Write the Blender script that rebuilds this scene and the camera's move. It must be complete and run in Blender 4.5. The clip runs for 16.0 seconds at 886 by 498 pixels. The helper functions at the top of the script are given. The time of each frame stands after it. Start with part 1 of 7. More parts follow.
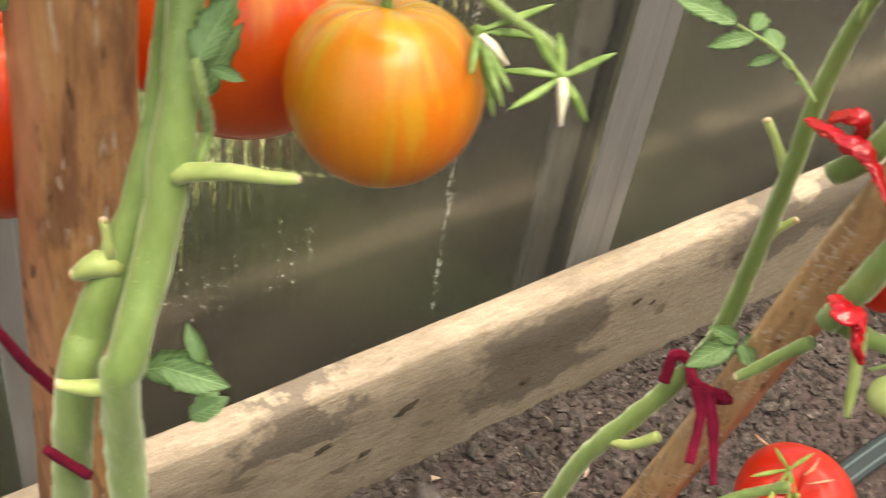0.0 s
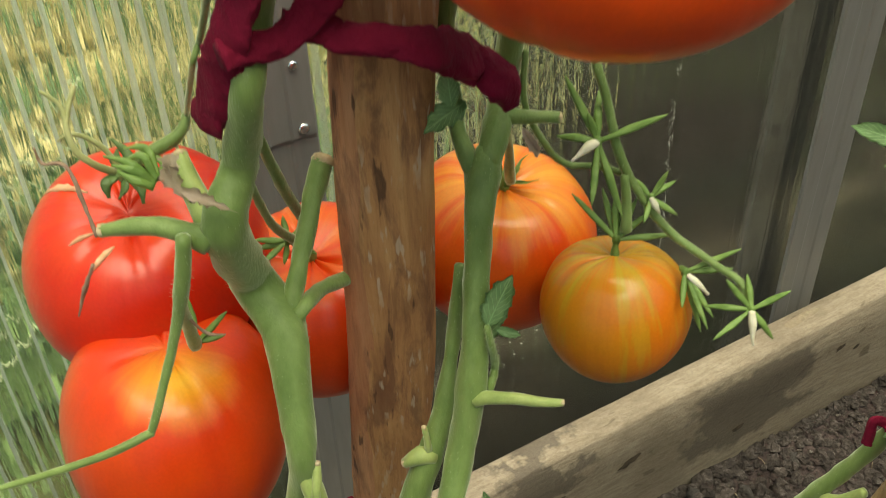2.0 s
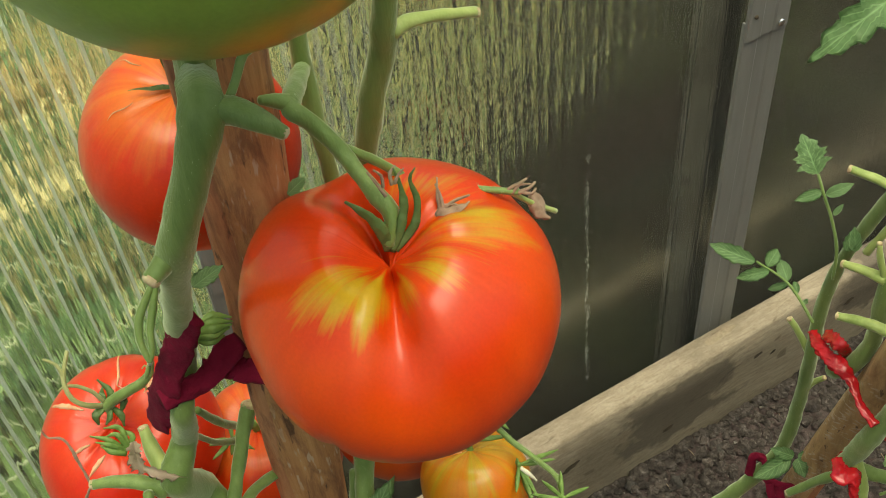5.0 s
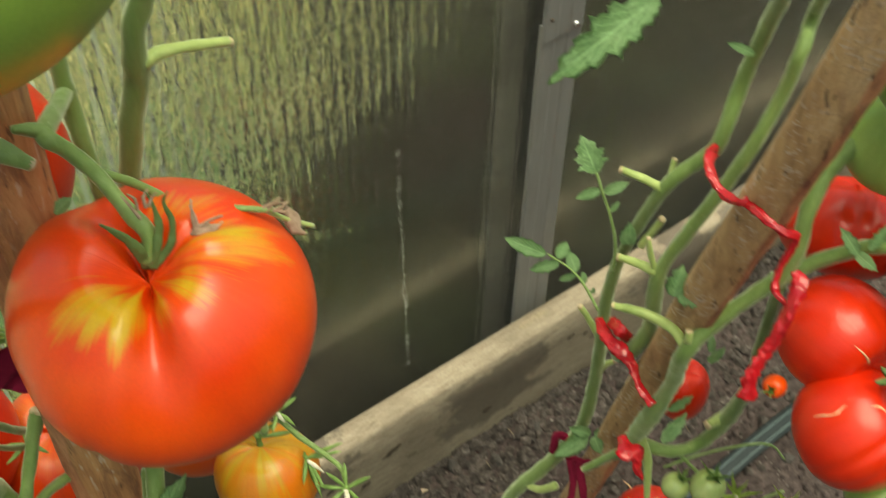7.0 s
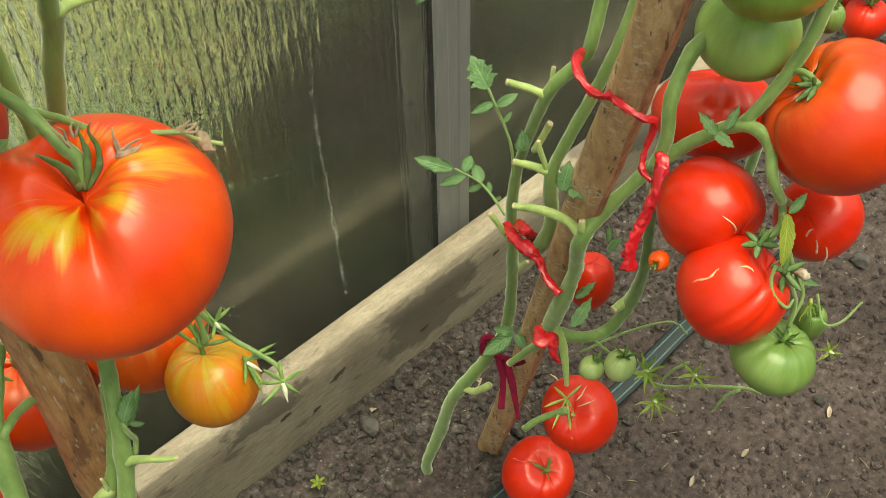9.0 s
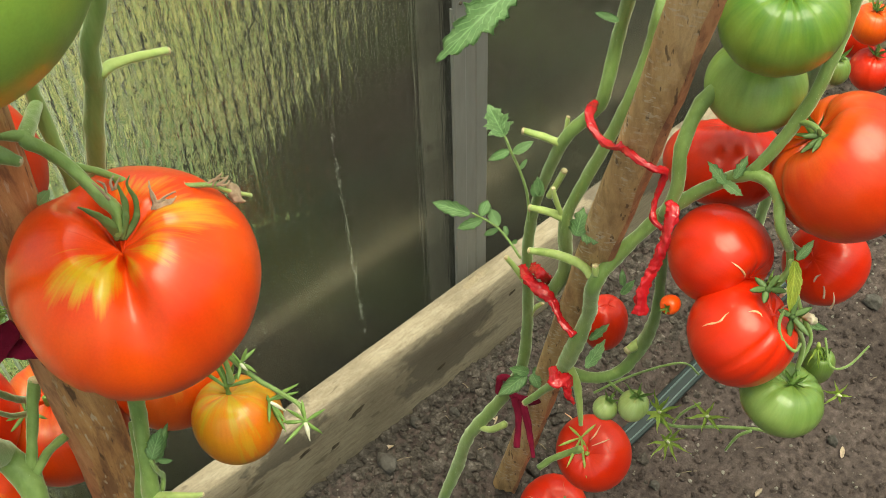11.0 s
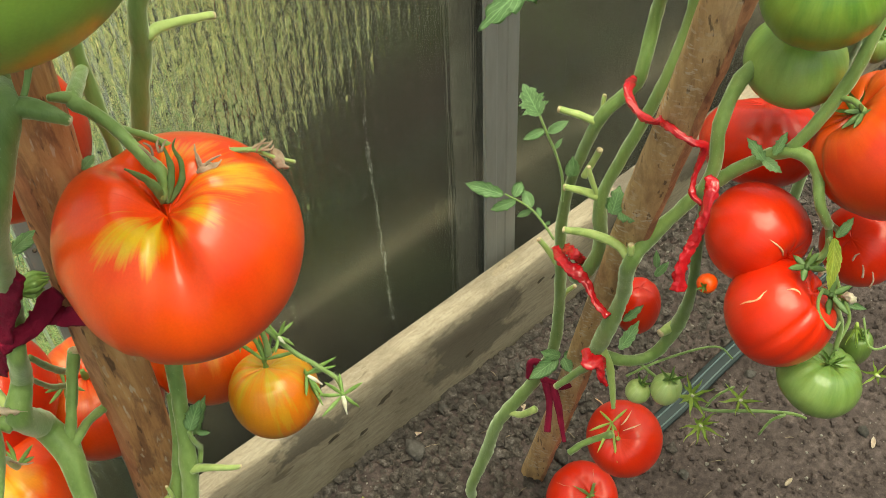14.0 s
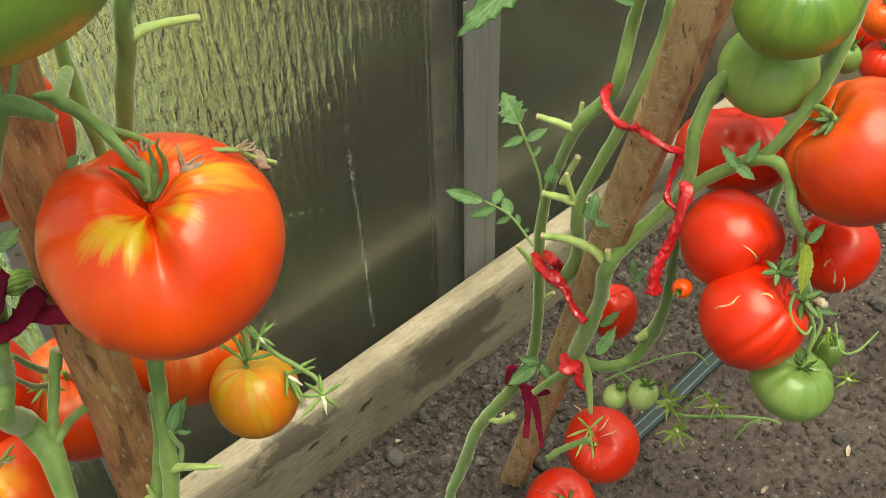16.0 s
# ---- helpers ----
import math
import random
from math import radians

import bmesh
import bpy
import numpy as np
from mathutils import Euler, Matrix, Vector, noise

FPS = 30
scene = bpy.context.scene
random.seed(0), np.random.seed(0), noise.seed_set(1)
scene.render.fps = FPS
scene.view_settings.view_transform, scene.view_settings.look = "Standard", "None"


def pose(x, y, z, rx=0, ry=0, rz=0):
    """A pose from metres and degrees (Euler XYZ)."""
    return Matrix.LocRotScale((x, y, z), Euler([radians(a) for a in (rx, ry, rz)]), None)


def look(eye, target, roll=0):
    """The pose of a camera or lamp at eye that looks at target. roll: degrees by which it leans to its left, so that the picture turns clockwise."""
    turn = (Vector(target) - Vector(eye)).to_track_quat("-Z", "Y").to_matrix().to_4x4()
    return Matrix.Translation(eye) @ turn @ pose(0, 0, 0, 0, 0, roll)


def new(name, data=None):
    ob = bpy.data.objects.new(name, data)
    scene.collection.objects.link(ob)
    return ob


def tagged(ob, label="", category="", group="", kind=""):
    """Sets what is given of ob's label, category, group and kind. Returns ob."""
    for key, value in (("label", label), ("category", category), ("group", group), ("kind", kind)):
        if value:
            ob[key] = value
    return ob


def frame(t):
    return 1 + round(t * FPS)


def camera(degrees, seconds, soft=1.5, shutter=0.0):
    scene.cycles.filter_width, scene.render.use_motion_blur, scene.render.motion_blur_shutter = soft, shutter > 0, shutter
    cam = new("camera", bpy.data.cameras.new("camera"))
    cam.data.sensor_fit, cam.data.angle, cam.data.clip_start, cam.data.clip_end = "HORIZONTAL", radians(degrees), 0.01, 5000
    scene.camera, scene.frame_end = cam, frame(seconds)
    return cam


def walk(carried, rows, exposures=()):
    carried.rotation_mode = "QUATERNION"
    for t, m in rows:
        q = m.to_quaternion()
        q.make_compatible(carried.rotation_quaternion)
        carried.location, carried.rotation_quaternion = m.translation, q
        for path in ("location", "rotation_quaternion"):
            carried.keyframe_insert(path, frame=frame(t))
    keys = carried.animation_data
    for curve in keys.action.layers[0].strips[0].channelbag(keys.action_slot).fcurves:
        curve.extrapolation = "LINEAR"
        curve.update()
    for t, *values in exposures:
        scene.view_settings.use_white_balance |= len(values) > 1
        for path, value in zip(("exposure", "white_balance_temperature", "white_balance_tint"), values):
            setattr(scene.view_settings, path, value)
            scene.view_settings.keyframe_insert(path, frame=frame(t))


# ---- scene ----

from mathutils.bvhtree import BVHTree

cam = camera(42.60, 16.0, soft=0.9, shutter=0.3)
PATH = [
    (0, (0.2535, 0.2805, 0.6907), (0.7589, 0.8429, 0.0363), 10.39),
    (0.5, (0.2323, 0.3242, 0.6598), (0.6939, 0.9310, 0.0126), 8.98),
    (1, (0.2235, 0.3377, 0.6496), (0.6504, 0.9942, 0.0276), 7.54),
    (1.5, (0.2212, 0.3058, 0.7243), (0.6129, 0.9797, 0.0979), -1.36),
    (2, (0.2186, 0.2651, 0.8042), (0.5746, 0.9165, 0.1341), -2.12),
    (2.5, (0.2334, 0.2458, 0.8793), (0.5760, 0.8907, 0.1961), -6.28),
    (3, (0.2555, 0.2341, 0.9477), (0.6062, 0.8521, 0.2441), -5.03),
    (3.2, (0.2602, 0.2392, 0.9561), (0.6047, 0.8491, 0.2424), -3.37),
    (5.3, (0.2726, 0.2333, 0.9880), (0.5733, 0.8360, 0.2489), -6.05),
    (5.5, (0.2704, 0.2340, 0.9876), (0.5770, 0.8368, 0.2509), -5.74),
    (6, (0.2650, 0.2342, 1.0035), (0.6280, 0.8333, 0.2898), -0.49),
    (6.5, (0.2706, 0.2383, 0.9946), (0.6535, 0.8431, 0.2964), 1.83),
    (7, (0.2957, 0.2065, 1.0144), (0.6950, 0.7271, 0.2597), 1.24),
    (7.5, (0.2877, 0.1762, 1.0288), (0.7085, 0.6528, 0.2569), 0.97),
    (8, (0.2828, 0.1532, 1.0434), (0.7131, 0.6267, 0.2749), 0.06),
    (8.5, (0.2756, 0.1488, 1.0437), (0.6918, 0.6041, 0.2567), -1.50),
    (9, (0.2745, 0.1474, 1.0515), (0.6876, 0.6116, 0.2680), -1.29),
    (11.5, (0.2638, 0.1398, 1.0728), (0.6840, 0.6412, 0.3164), -2.15),
    (12, (0.2606, 0.1415, 1.0706), (0.6861, 0.6494, 0.3216), -1.76),
    (12.5, (0.2604, 0.1404, 1.0676), (0.6824, 0.6456, 0.3149), -1.98),
    (13, (0.2580, 0.1387, 1.0635), (0.6746, 0.6424, 0.3067), -2.08),
    (13.5, (0.2557, 0.1413, 1.0630), (0.6651, 0.6432, 0.3011), -2.06),
    (14, (0.2535, 0.1397, 1.0625), (0.6593, 0.6425, 0.2992), -2.88),
    (14.5, (0.2447, 0.1325, 1.0672), (0.6545, 0.6332, 0.3047), -0.77),
    (15, (0.2450, 0.1314, 1.0672), (0.6616, 0.6279, 0.3057), -1.68),
    (15.5, (0.2477, 0.1289, 1.0644), (0.6682, 0.6265, 0.3057), -2.33),
    (16, (0.2475, 0.1301, 1.0659), (0.6715, 0.6298, 0.3105), -1.53),
]
walk(cam, [(t, look(eye, target, roll)) for t, eye, target, roll in PATH], exposures=[(0, 1.52, 7250, 24), (0.5, 1.38, 7250, 25), (0.9, 1.24, 7250, 25), (1.5, 0.99, 7250, 14), (2.0, 0.60, 7250, 10), (5.5, 0.50, 7250, 8), (7.0, 0.70, 7250, 6), (8.0, 0.96, 7150, 4), (16.0, 0.94, 7150, 4)])


# ---- light ----
world = bpy.data.worlds.new("sky")
scene.world = world
world.use_nodes = True
wn, wl = world.node_tree.nodes, world.node_tree.links
sky = wn.new("ShaderNodeTexSky")
sky.sky_type, sky.sun_disc = "NISHITA", False
sky.sun_elevation, sky.sun_rotation = radians(79), radians(173)
sky.air_density, sky.dust_density = 1.2, 2.5
wl.new(sky.outputs[0], wn["Background"].inputs[0])
wn["Background"].inputs[1].default_value = 0.105
sun_data = bpy.data.lights.new("sun", "SUN")
sun_data.energy, sun_data.angle, sun_data.color = 5.4, radians(48), (1.0, 0.93, 0.82)
sun = new("sun", sun_data)
sun.matrix_world = look((0.05, -0.42, 2.2), (0, 0, 0))


# ---- materials ----
def material(name, rough=0.5, spec=0.5, metal=0.0):
    m = bpy.data.materials.new(name)
    m.use_nodes = True
    b = m.node_tree.nodes["Principled BSDF"]
    b.inputs["Roughness"].default_value = rough
    b.inputs["Metallic"].default_value = metal
    b.inputs["Specular IOR Level"].default_value = spec
    return m, m.node_tree.nodes, m.node_tree.links, b


def coords(n, l, scale=(1, 1, 1), out="Object"):
    c, mp = n.new("ShaderNodeTexCoord"), n.new("ShaderNodeMapping")
    mp.inputs["Scale"].default_value = scale
    l.new(c.outputs[out], mp.inputs[0])
    return mp.outputs[0]


def place(n, l):
    """Position in the world, for marks that run across several pieces."""
    return n.new("ShaderNodeNewGeometry").outputs["Position"]


def noise_tex(n, l, vec, scale, detail=4.0, rough=0.55, dist=0.0):
    t = n.new("ShaderNodeTexNoise")
    t.inputs["Scale"].default_value, t.inputs["Detail"].default_value = scale, detail
    t.inputs["Roughness"].default_value, t.inputs["Distortion"].default_value = rough, dist
    l.new(vec, t.inputs["Vector"])
    return t.outputs["Fac"]


def ramp(n, l, fac, stops):
    r = n.new("ShaderNodeValToRGB")
    e = r.color_ramp.elements
    while len(e) < len(stops):
        e.new(0.5)
    for k, (p, c) in enumerate(stops):
        e[k].position, e[k].color = p, (*c, 1)
    l.new(fac, r.inputs[0])
    return r.outputs[0]


def maths(n, l, op, a, b=None, clamp=False):
    q = n.new("ShaderNodeMath")
    q.operation, q.use_clamp = op, clamp
    for k, v in enumerate((a, b)):
        if v is None:
            continue
        if isinstance(v, (int, float)):
            q.inputs[k].default_value = v
        else:
            l.new(v, q.inputs[k])
    return q.outputs[0]


def mixed(n, l, fac, a, b, mode="MIX"):
    q = n.new("ShaderNodeMix")
    q.data_type, q.blend_type = "RGBA", mode
    for k, v in ((0, fac), (6, a), (7, b)):
        if isinstance(v, (int, float)):
            q.inputs[k].default_value = v
        elif isinstance(v, tuple):
            q.inputs[k].default_value = (*v, 1)
        else:
            l.new(v, q.inputs[k])
    return q.outputs[2]


def bump(n, l, b, height, strength, distance):
    q = n.new("ShaderNodeBump")
    q.inputs["Strength"].default_value, q.inputs["Distance"].default_value = strength, distance
    l.new(height, q.inputs["Height"])
    l.new(q.outputs[0], b.inputs["Normal"])


def wood(name, dark, mid, light, axis, stain=(0.05, 0.04, 0.03), stain_amount=0.5, knots=False):
    m, n, l, b = material(name, 0.75, 0.3)
    sc = [45.0, 45.0, 45.0]
    sc[axis] = 9.0
    grain = noise_tex(n, l, coords(n, l, sc), 6.0, 8, 0.65, 0.6)
    blot = noise_tex(n, l, coords(n, l), 9.0, 5, 0.6)
    sc2 = [30.0, 30.0, 30.0]
    sc2[axis] = 12.0
    fleck = noise_tex(n, l, coords(n, l, sc2), 2.2, 3, 0.5, 0.4)
    col = ramp(n, l, grain, [(0.3, dark), (0.5, mid), (0.7, light)])
    col = mixed(n, l, maths(n, l, "MULTIPLY", ramp(n, l, blot, [(0.48, (0, 0, 0)), (0.6, (1, 1, 1))]), stain_amount), col, stain, "MIX")
    col = mixed(n, l, maths(n, l, "MULTIPLY", ramp(n, l, fleck, [(0.66, (0, 0, 0)), (0.7, (1, 1, 1))]), 0.75), col, stain)
    if knots:
        c = n.new("ShaderNodeTexCoord")
        sp = n.new("ShaderNodeSeparateXYZ")
        l.new(c.outputs["Object"], sp.inputs[0])
        wob = maths(n, l, "MULTIPLY", maths(n, l, "SUBTRACT", noise_tex(n, l, coords(n, l), 26.0, 4, 0.6), 0.5), 0.16)
        for cx, cz, hx, hz in ((0.725, 0.085, 0.075, 0.045), (0.52, 0.12, 0.05, 0.02), (1.02, 0.11, 0.12, 0.03)):
            dx = maths(n, l, "DIVIDE", maths(n, l, "ABSOLUTE", maths(n, l, "SUBTRACT", maths(n, l, "ADD", sp.outputs[0], wob), cx)), hx)
            dz = maths(n, l, "DIVIDE", maths(n, l, "ABSOLUTE", maths(n, l, "SUBTRACT", maths(n, l, "ADD", sp.outputs[2], maths(n, l, "MULTIPLY", wob, 0.5)), cz)), hz)
            dd = maths(n, l, "MAXIMUM", dx, dz)
            col = mixed(n, l, maths(n, l, "MULTIPLY", ramp(n, l, dd, [(0.8, (1, 1, 1)), (1.0, (0, 0, 0))]), 0.75), col, (0.095, 0.078, 0.062))
    fine = noise_tex(n, l, coords(n, l), 420.0, 4, 0.7)
    col = mixed(n, l, 0.26, col, ramp(n, l, fine, [(0.36, (0.55, 0.52, 0.48)), (0.52, (1, 1, 1)), (0.70, (1.25, 1.24, 1.2))]), "MULTIPLY")
    l.new(col, b.inputs["Base Color"])
    bump(n, l, b, maths(n, l, "ADD", grain, maths(n, l, "MULTIPLY", fine, 0.6)), 0.6, 0.002)
    return m


def stake_wood(name, dark, mid, light, blotch, blotch_amount, flecks=(230, 230, 55), pale=0.65):
    """Split, weathered pole: long grain, dark blotches, short pale flecks."""
    m, n, l, b = material(name, 0.7, 0.35)
    grain = noise_tex(n, l, coords(n, l, (120, 120, 7)), 2.0, 8, 0.7, 0.5)
    broad = noise_tex(n, l, coords(n, l, (30, 30, 9)), 1.6, 4, 0.6, 0.8)
    blot = noise_tex(n, l, coords(n, l, (60, 60, 13)), 1.5, 6, 0.65, 0.5)
    fleck = noise_tex(n, l, coords(n, l, flecks), 1.6, 2, 0.5)
    where = noise_tex(n, l, coords(n, l, (40, 40, 25)), 1.3, 3, 0.5)
    col = ramp(n, l, maths(n, l, "ADD", maths(n, l, "MULTIPLY", grain, 0.5), maths(n, l, "MULTIPLY", broad, 0.5)), [(0.36, dark), (0.5, mid), (0.64, light)])
    col = mixed(n, l, maths(n, l, "MULTIPLY", ramp(n, l, blot, [(0.50, (0, 0, 0)), (0.60, (1, 1, 1))]), blotch_amount), col, blotch)
    tiny = noise_tex(n, l, coords(n, l, (170, 170, 30)), 1.7, 3, 0.5)
    col = mixed(n, l, maths(n, l, "MULTIPLY", ramp(n, l, tiny, [(0.64, (0, 0, 0)), (0.69, (1, 1, 1))]), 0.7), col, (0.055, 0.028, 0.018))
    show = maths(n, l, "MULTIPLY", ramp(n, l, fleck, [(pale, (0, 0, 0)), (pale + 0.06, (1, 1, 1))]), ramp(n, l, where, [(0.42, (0, 0, 0)), (0.58, (0.7, 0.7, 0.7))]))
    col = mixed(n, l, show, col, (0.62, 0.50, 0.38))
    l.new(col, b.inputs["Base Color"])
    bump(n, l, b, maths(n, l, "ADD", grain, maths(n, l, "MULTIPLY", fleck, 0.5)), 0.7, 0.0022)
    return m


def skin(name, ripe, ripe2, shoulder, shoulder_from, shoulder_to, streak=0.25, rough=0.36, stripe=0.0, patch=None):
    """Tomato skin: ripe body, paler shoulders that run down in streaks. Heights are in metres from the fruit's middle."""
    m, n, l, b = material(name, rough, 0.14)
    c = n.new("ShaderNodeTexCoord")
    sep = n.new("ShaderNodeSeparateXYZ")
    l.new(c.outputs["Object"], sep.inputs[0])
    flat = n.new("ShaderNodeCombineXYZ")
    l.new(sep.outputs[0], flat.inputs[0])
    l.new(sep.outputs[1], flat.inputs[1])
    unit = n.new("ShaderNodeVectorMath")
    unit.operation = "NORMALIZE"
    l.new(flat.outputs[0], unit.inputs[0])
    info = n.new("ShaderNodeObjectInfo")
    shift = n.new("ShaderNodeVectorMath")
    shift.operation = "ADD"
    l.new(unit.outputs[0], shift.inputs[0])
    up = n.new("ShaderNodeCombineXYZ")
    l.new(maths(n, l, "ADD", maths(n, l, "MULTIPLY", sep.outputs[2], 6.0), maths(n, l, "MULTIPLY", info.outputs["Random"], 20.0)), up.inputs[2])
    l.new(up.outputs[0], shift.inputs[1])
    st = noise_tex(n, l, shift.outputs[0], 4.2 if patch else 3.2, 4, 0.65)
    blob = noise_tex(n, l, coords(n, l), 28.0, 2, 0.5)
    h = maths(n, l, "DIVIDE", maths(n, l, "SUBTRACT", sep.outputs[2], shoulder_from), shoulder_to - shoulder_from)
    h = maths(n, l, "ADD", h, maths(n, l, "MULTIPLY", maths(n, l, "SUBTRACT", st, 0.5), streak * 10))
    if patch:
        # pale patches round the stalk's pit: centre, stretch, reach, softness
        h = None
        for at, stretch, reach, soft in patch:
            away, wide, far = n.new("ShaderNodeVectorMath"), n.new("ShaderNodeVectorMath"), n.new("ShaderNodeVectorMath")
            away.operation, wide.operation, far.operation = "SUBTRACT", "MULTIPLY", "LENGTH"
            l.new(c.outputs["Object"], away.inputs[0])
            away.inputs[1].default_value, wide.inputs[1].default_value = at, stretch
            l.new(away.outputs[0], wide.inputs[0])
            l.new(wide.outputs[0], far.inputs[0])
            one = maths(n, l, "DIVIDE", maths(n, l, "SUBTRACT", reach, far.outputs["Value"]), soft)
            h = one if h is None else maths(n, l, "MAXIMUM", h, one)
        h = maths(n, l, "ADD", h, maths(n, l, "MULTIPLY", maths(n, l, "SUBTRACT", st, 0.5), streak * 10))
    body = mixed(n, l, ramp(n, l, blob, [(0.35, (0, 0, 0)), (0.65, (1, 1, 1))]), ripe, ripe2)
    if stripe:
        fine = noise_tex(n, l, shift.outputs[0], 3.6, 3, 0.6)
        body = mixed(n, l, maths(n, l, "MULTIPLY", ramp(n, l, fine, [(0.52, (0, 0, 0)), (0.62, (1, 1, 1))]), stripe), body, shoulder)
    col = mixed(n, l, ramp(n, l, h, [(0.0, (0, 0, 0)), (1.0, (1, 1, 1))]), body, shoulder)
    lines = noise_tex(n, l, shift.outputs[0], 7.0, 4, 0.6)
    col = mixed(n, l, 0.5, col, ramp(n, l, lines, [(0.34, (0.90, 0.85, 0.82)), (0.62, (1, 1, 1))]), "MULTIPLY")
    speck = noise_tex(n, l, coords(n, l), 900.0, 2, 0.5)
    col = mixed(n, l, 0.10, col, ramp(n, l, speck, [(0.3, (0.3, 0.3, 0.3)), (0.7, (1, 1, 1))]), "MULTIPLY")
    l.new(col, b.inputs["Base Color"])
    b.inputs["Subsurface Weight"].default_value = 0.12
    b.inputs["Subsurface Radius"].default_value = (1.0, 0.35, 0.12)
    b.inputs["Subsurface Scale"].default_value = 0.006
    b.inputs["Coat Weight"].default_value, b.inputs["Coat Roughness"].default_value = 0.56, 0.235
    bump(n, l, b, maths(n, l, "ADD", noise_tex(n, l, coords(n, l), 60.0, 3, 0.5), maths(n, l, "MULTIPLY", noise_tex(n, l, shift.outputs[0], 4.0, 2, 0.5), 1.2)), 0.16, 0.003)
    return m


def plant_skin(name, a, bcol, scale=60.0, rough=0.5, sheen=0.35, fuzz=0.0006, grain=1.0):
    m, n, l, b = material(name, rough, 0.35)
    v = coords(n, l, (1, 1, grain))
    col = ramp(n, l, noise_tex(n, l, v, scale, 5, 0.6), [(0.3, a), (0.7, bcol)])
    col = mixed(n, l, 0.45, col, ramp(n, l, noise_tex(n, l, v, 38.0, 4, 0.6), [(0.33, (0.50, 0.58, 0.44)), (0.5, (0.96, 0.98, 0.94)), (0.68, (1.26, 1.22, 1.14))]), "MULTIPLY")
    l.new(col, b.inputs["Base Color"])
    b.inputs["Sheen Weight"].default_value, b.inputs["Sheen Roughness"].default_value = sheen, 0.4
    b.inputs["Sheen Tint"].default_value = (0.9, 1.0, 0.75, 1)
    b.inputs["Subsurface Weight"].default_value, b.inputs["Subsurface Scale"].default_value = 0.1, 0.002
    b.inputs["Subsurface Radius"].default_value = (0.6, 1.0, 0.3)
    bump(n, l, b, maths(n, l, "ADD", noise_tex(n, l, v, 1400.0, 2, 0.5), maths(n, l, "MULTIPLY", noise_tex(n, l, v, 230.0, 4, 0.6), 0.6)), 0.28, fuzz)
    return m


def leaf_skin(name, a, bcol, back=0.25, veins=0.5):
    m, n, l, b = material(name, 0.45, 0.4)
    v = coords(n, l)
    col = ramp(n, l, noise_tex(n, l, v, 130.0, 4, 0.6), [(0.3, a), (0.7, bcol)])
    # midrib and side veins from the blade's own coordinates
    uv, su = n.new("ShaderNodeTexCoord"), n.new("ShaderNodeSeparateXYZ")
    l.new(uv.outputs["UV"], su.inputs[0])
    off = maths(n, l, "ABSOLUTE", maths(n, l, "SUBTRACT", su.outputs[1], 0.5))
    rib = ramp(n, l, off, [(0.0, (1, 1, 1)), (0.045, (0, 0, 0))])
    saw = maths(n, l, "FRACT", maths(n, l, "SUBTRACT", maths(n, l, "MULTIPLY", su.outputs[0], 7.0), maths(n, l, "MULTIPLY", off, 5.0)))
    side = ramp(n, l, saw, [(0.0, (0.8, 0.8, 0.8)), (0.14, (0, 0, 0)), (0.9, (0, 0, 0)), (1.0, (0.8, 0.8, 0.8))])
    vein = maths(n, l, "MAXIMUM", rib, side)
    col = mixed(n, l, maths(n, l, "MULTIPLY", vein, veins), col, tuple(min(1.0, v * 1.9 + 0.03) for v in bcol))
    l.new(col, b.inputs["Base Color"])
    vor = n.new("ShaderNodeTexVoronoi")
    vor.inputs["Scale"].default_value = 420.0
    l.new(v, vor.inputs["Vector"])
    bump(n, l, b, maths(n, l, "SUBTRACT", vor.outputs["Distance"], maths(n, l, "MULTIPLY", vein, 1.2 * veins)), 0.5, 0.0008)
    tr = n.new("ShaderNodeBsdfTranslucent")
    l.new(col, tr.inputs[0])
    mx = n.new("ShaderNodeMixShader")
    mx.inputs[0].default_value = back
    l.new(b.outputs[0], mx.inputs[1])
    l.new(tr.outputs[0], mx.inputs[2])
    l.new(mx.outputs[0], n["Material Output"].inputs[0])
    return m


def cloth(name, a, bcol, rough, weave, strength, spec=0.3, sheen=0.3):
    m, n, l, b = material(name, rough, spec)
    v = coords(n, l)
    l.new(ramp(n, l, noise_tex(n, l, v, 90.0, 4, 0.6), [(0.3, a), (0.7, bcol)]), b.inputs["Base Color"])
    b.inputs["Sheen Weight"].default_value = sheen
    h = maths(n, l, "ADD", noise_tex(n, l, v, weave, 3, 0.6), maths(n, l, "MULTIPLY", noise_tex(n, l, v, weave * 0.18, 2, 0.5), 1.5))
    bump(n, l, b, h, strength, 0.0012)
    return m


M_big = skin("tomato_red_gold_shoulder", (0.68, 0.042, 0.005), (0.74, 0.070, 0.006), (0.56, 0.33, 0.016), 0, 1, 0.40, patch=(((0.0135, -0.0115, 0.0370), (1.0, 0.62, 1.0), 0.0135, 0.0085), ((0.013, 0.013, 0.035), (1.0, 1.1, 1.0), 0.0086, 0.008), ((-0.006, 0.030, 0.034), (0.9, 0.8, 1.0), 0.0135, 0.016), ((-0.022, 0.016, 0.036), (1.0, 1.0, 1.0), 0.012, 0.014)))
M_red = skin("tomato_red", (0.64, 0.018, 0.006), (0.68, 0.030, 0.007), (0.74, 0.085, 0.010), 0.026, 0.046, 0.10)
M_scarlet = skin("tomato_scarlet", (0.63, 0.018, 0.004), (0.68, 0.028, 0.005), (0.74, 0.05, 0.010), 0.028, 0.05, 0.08)
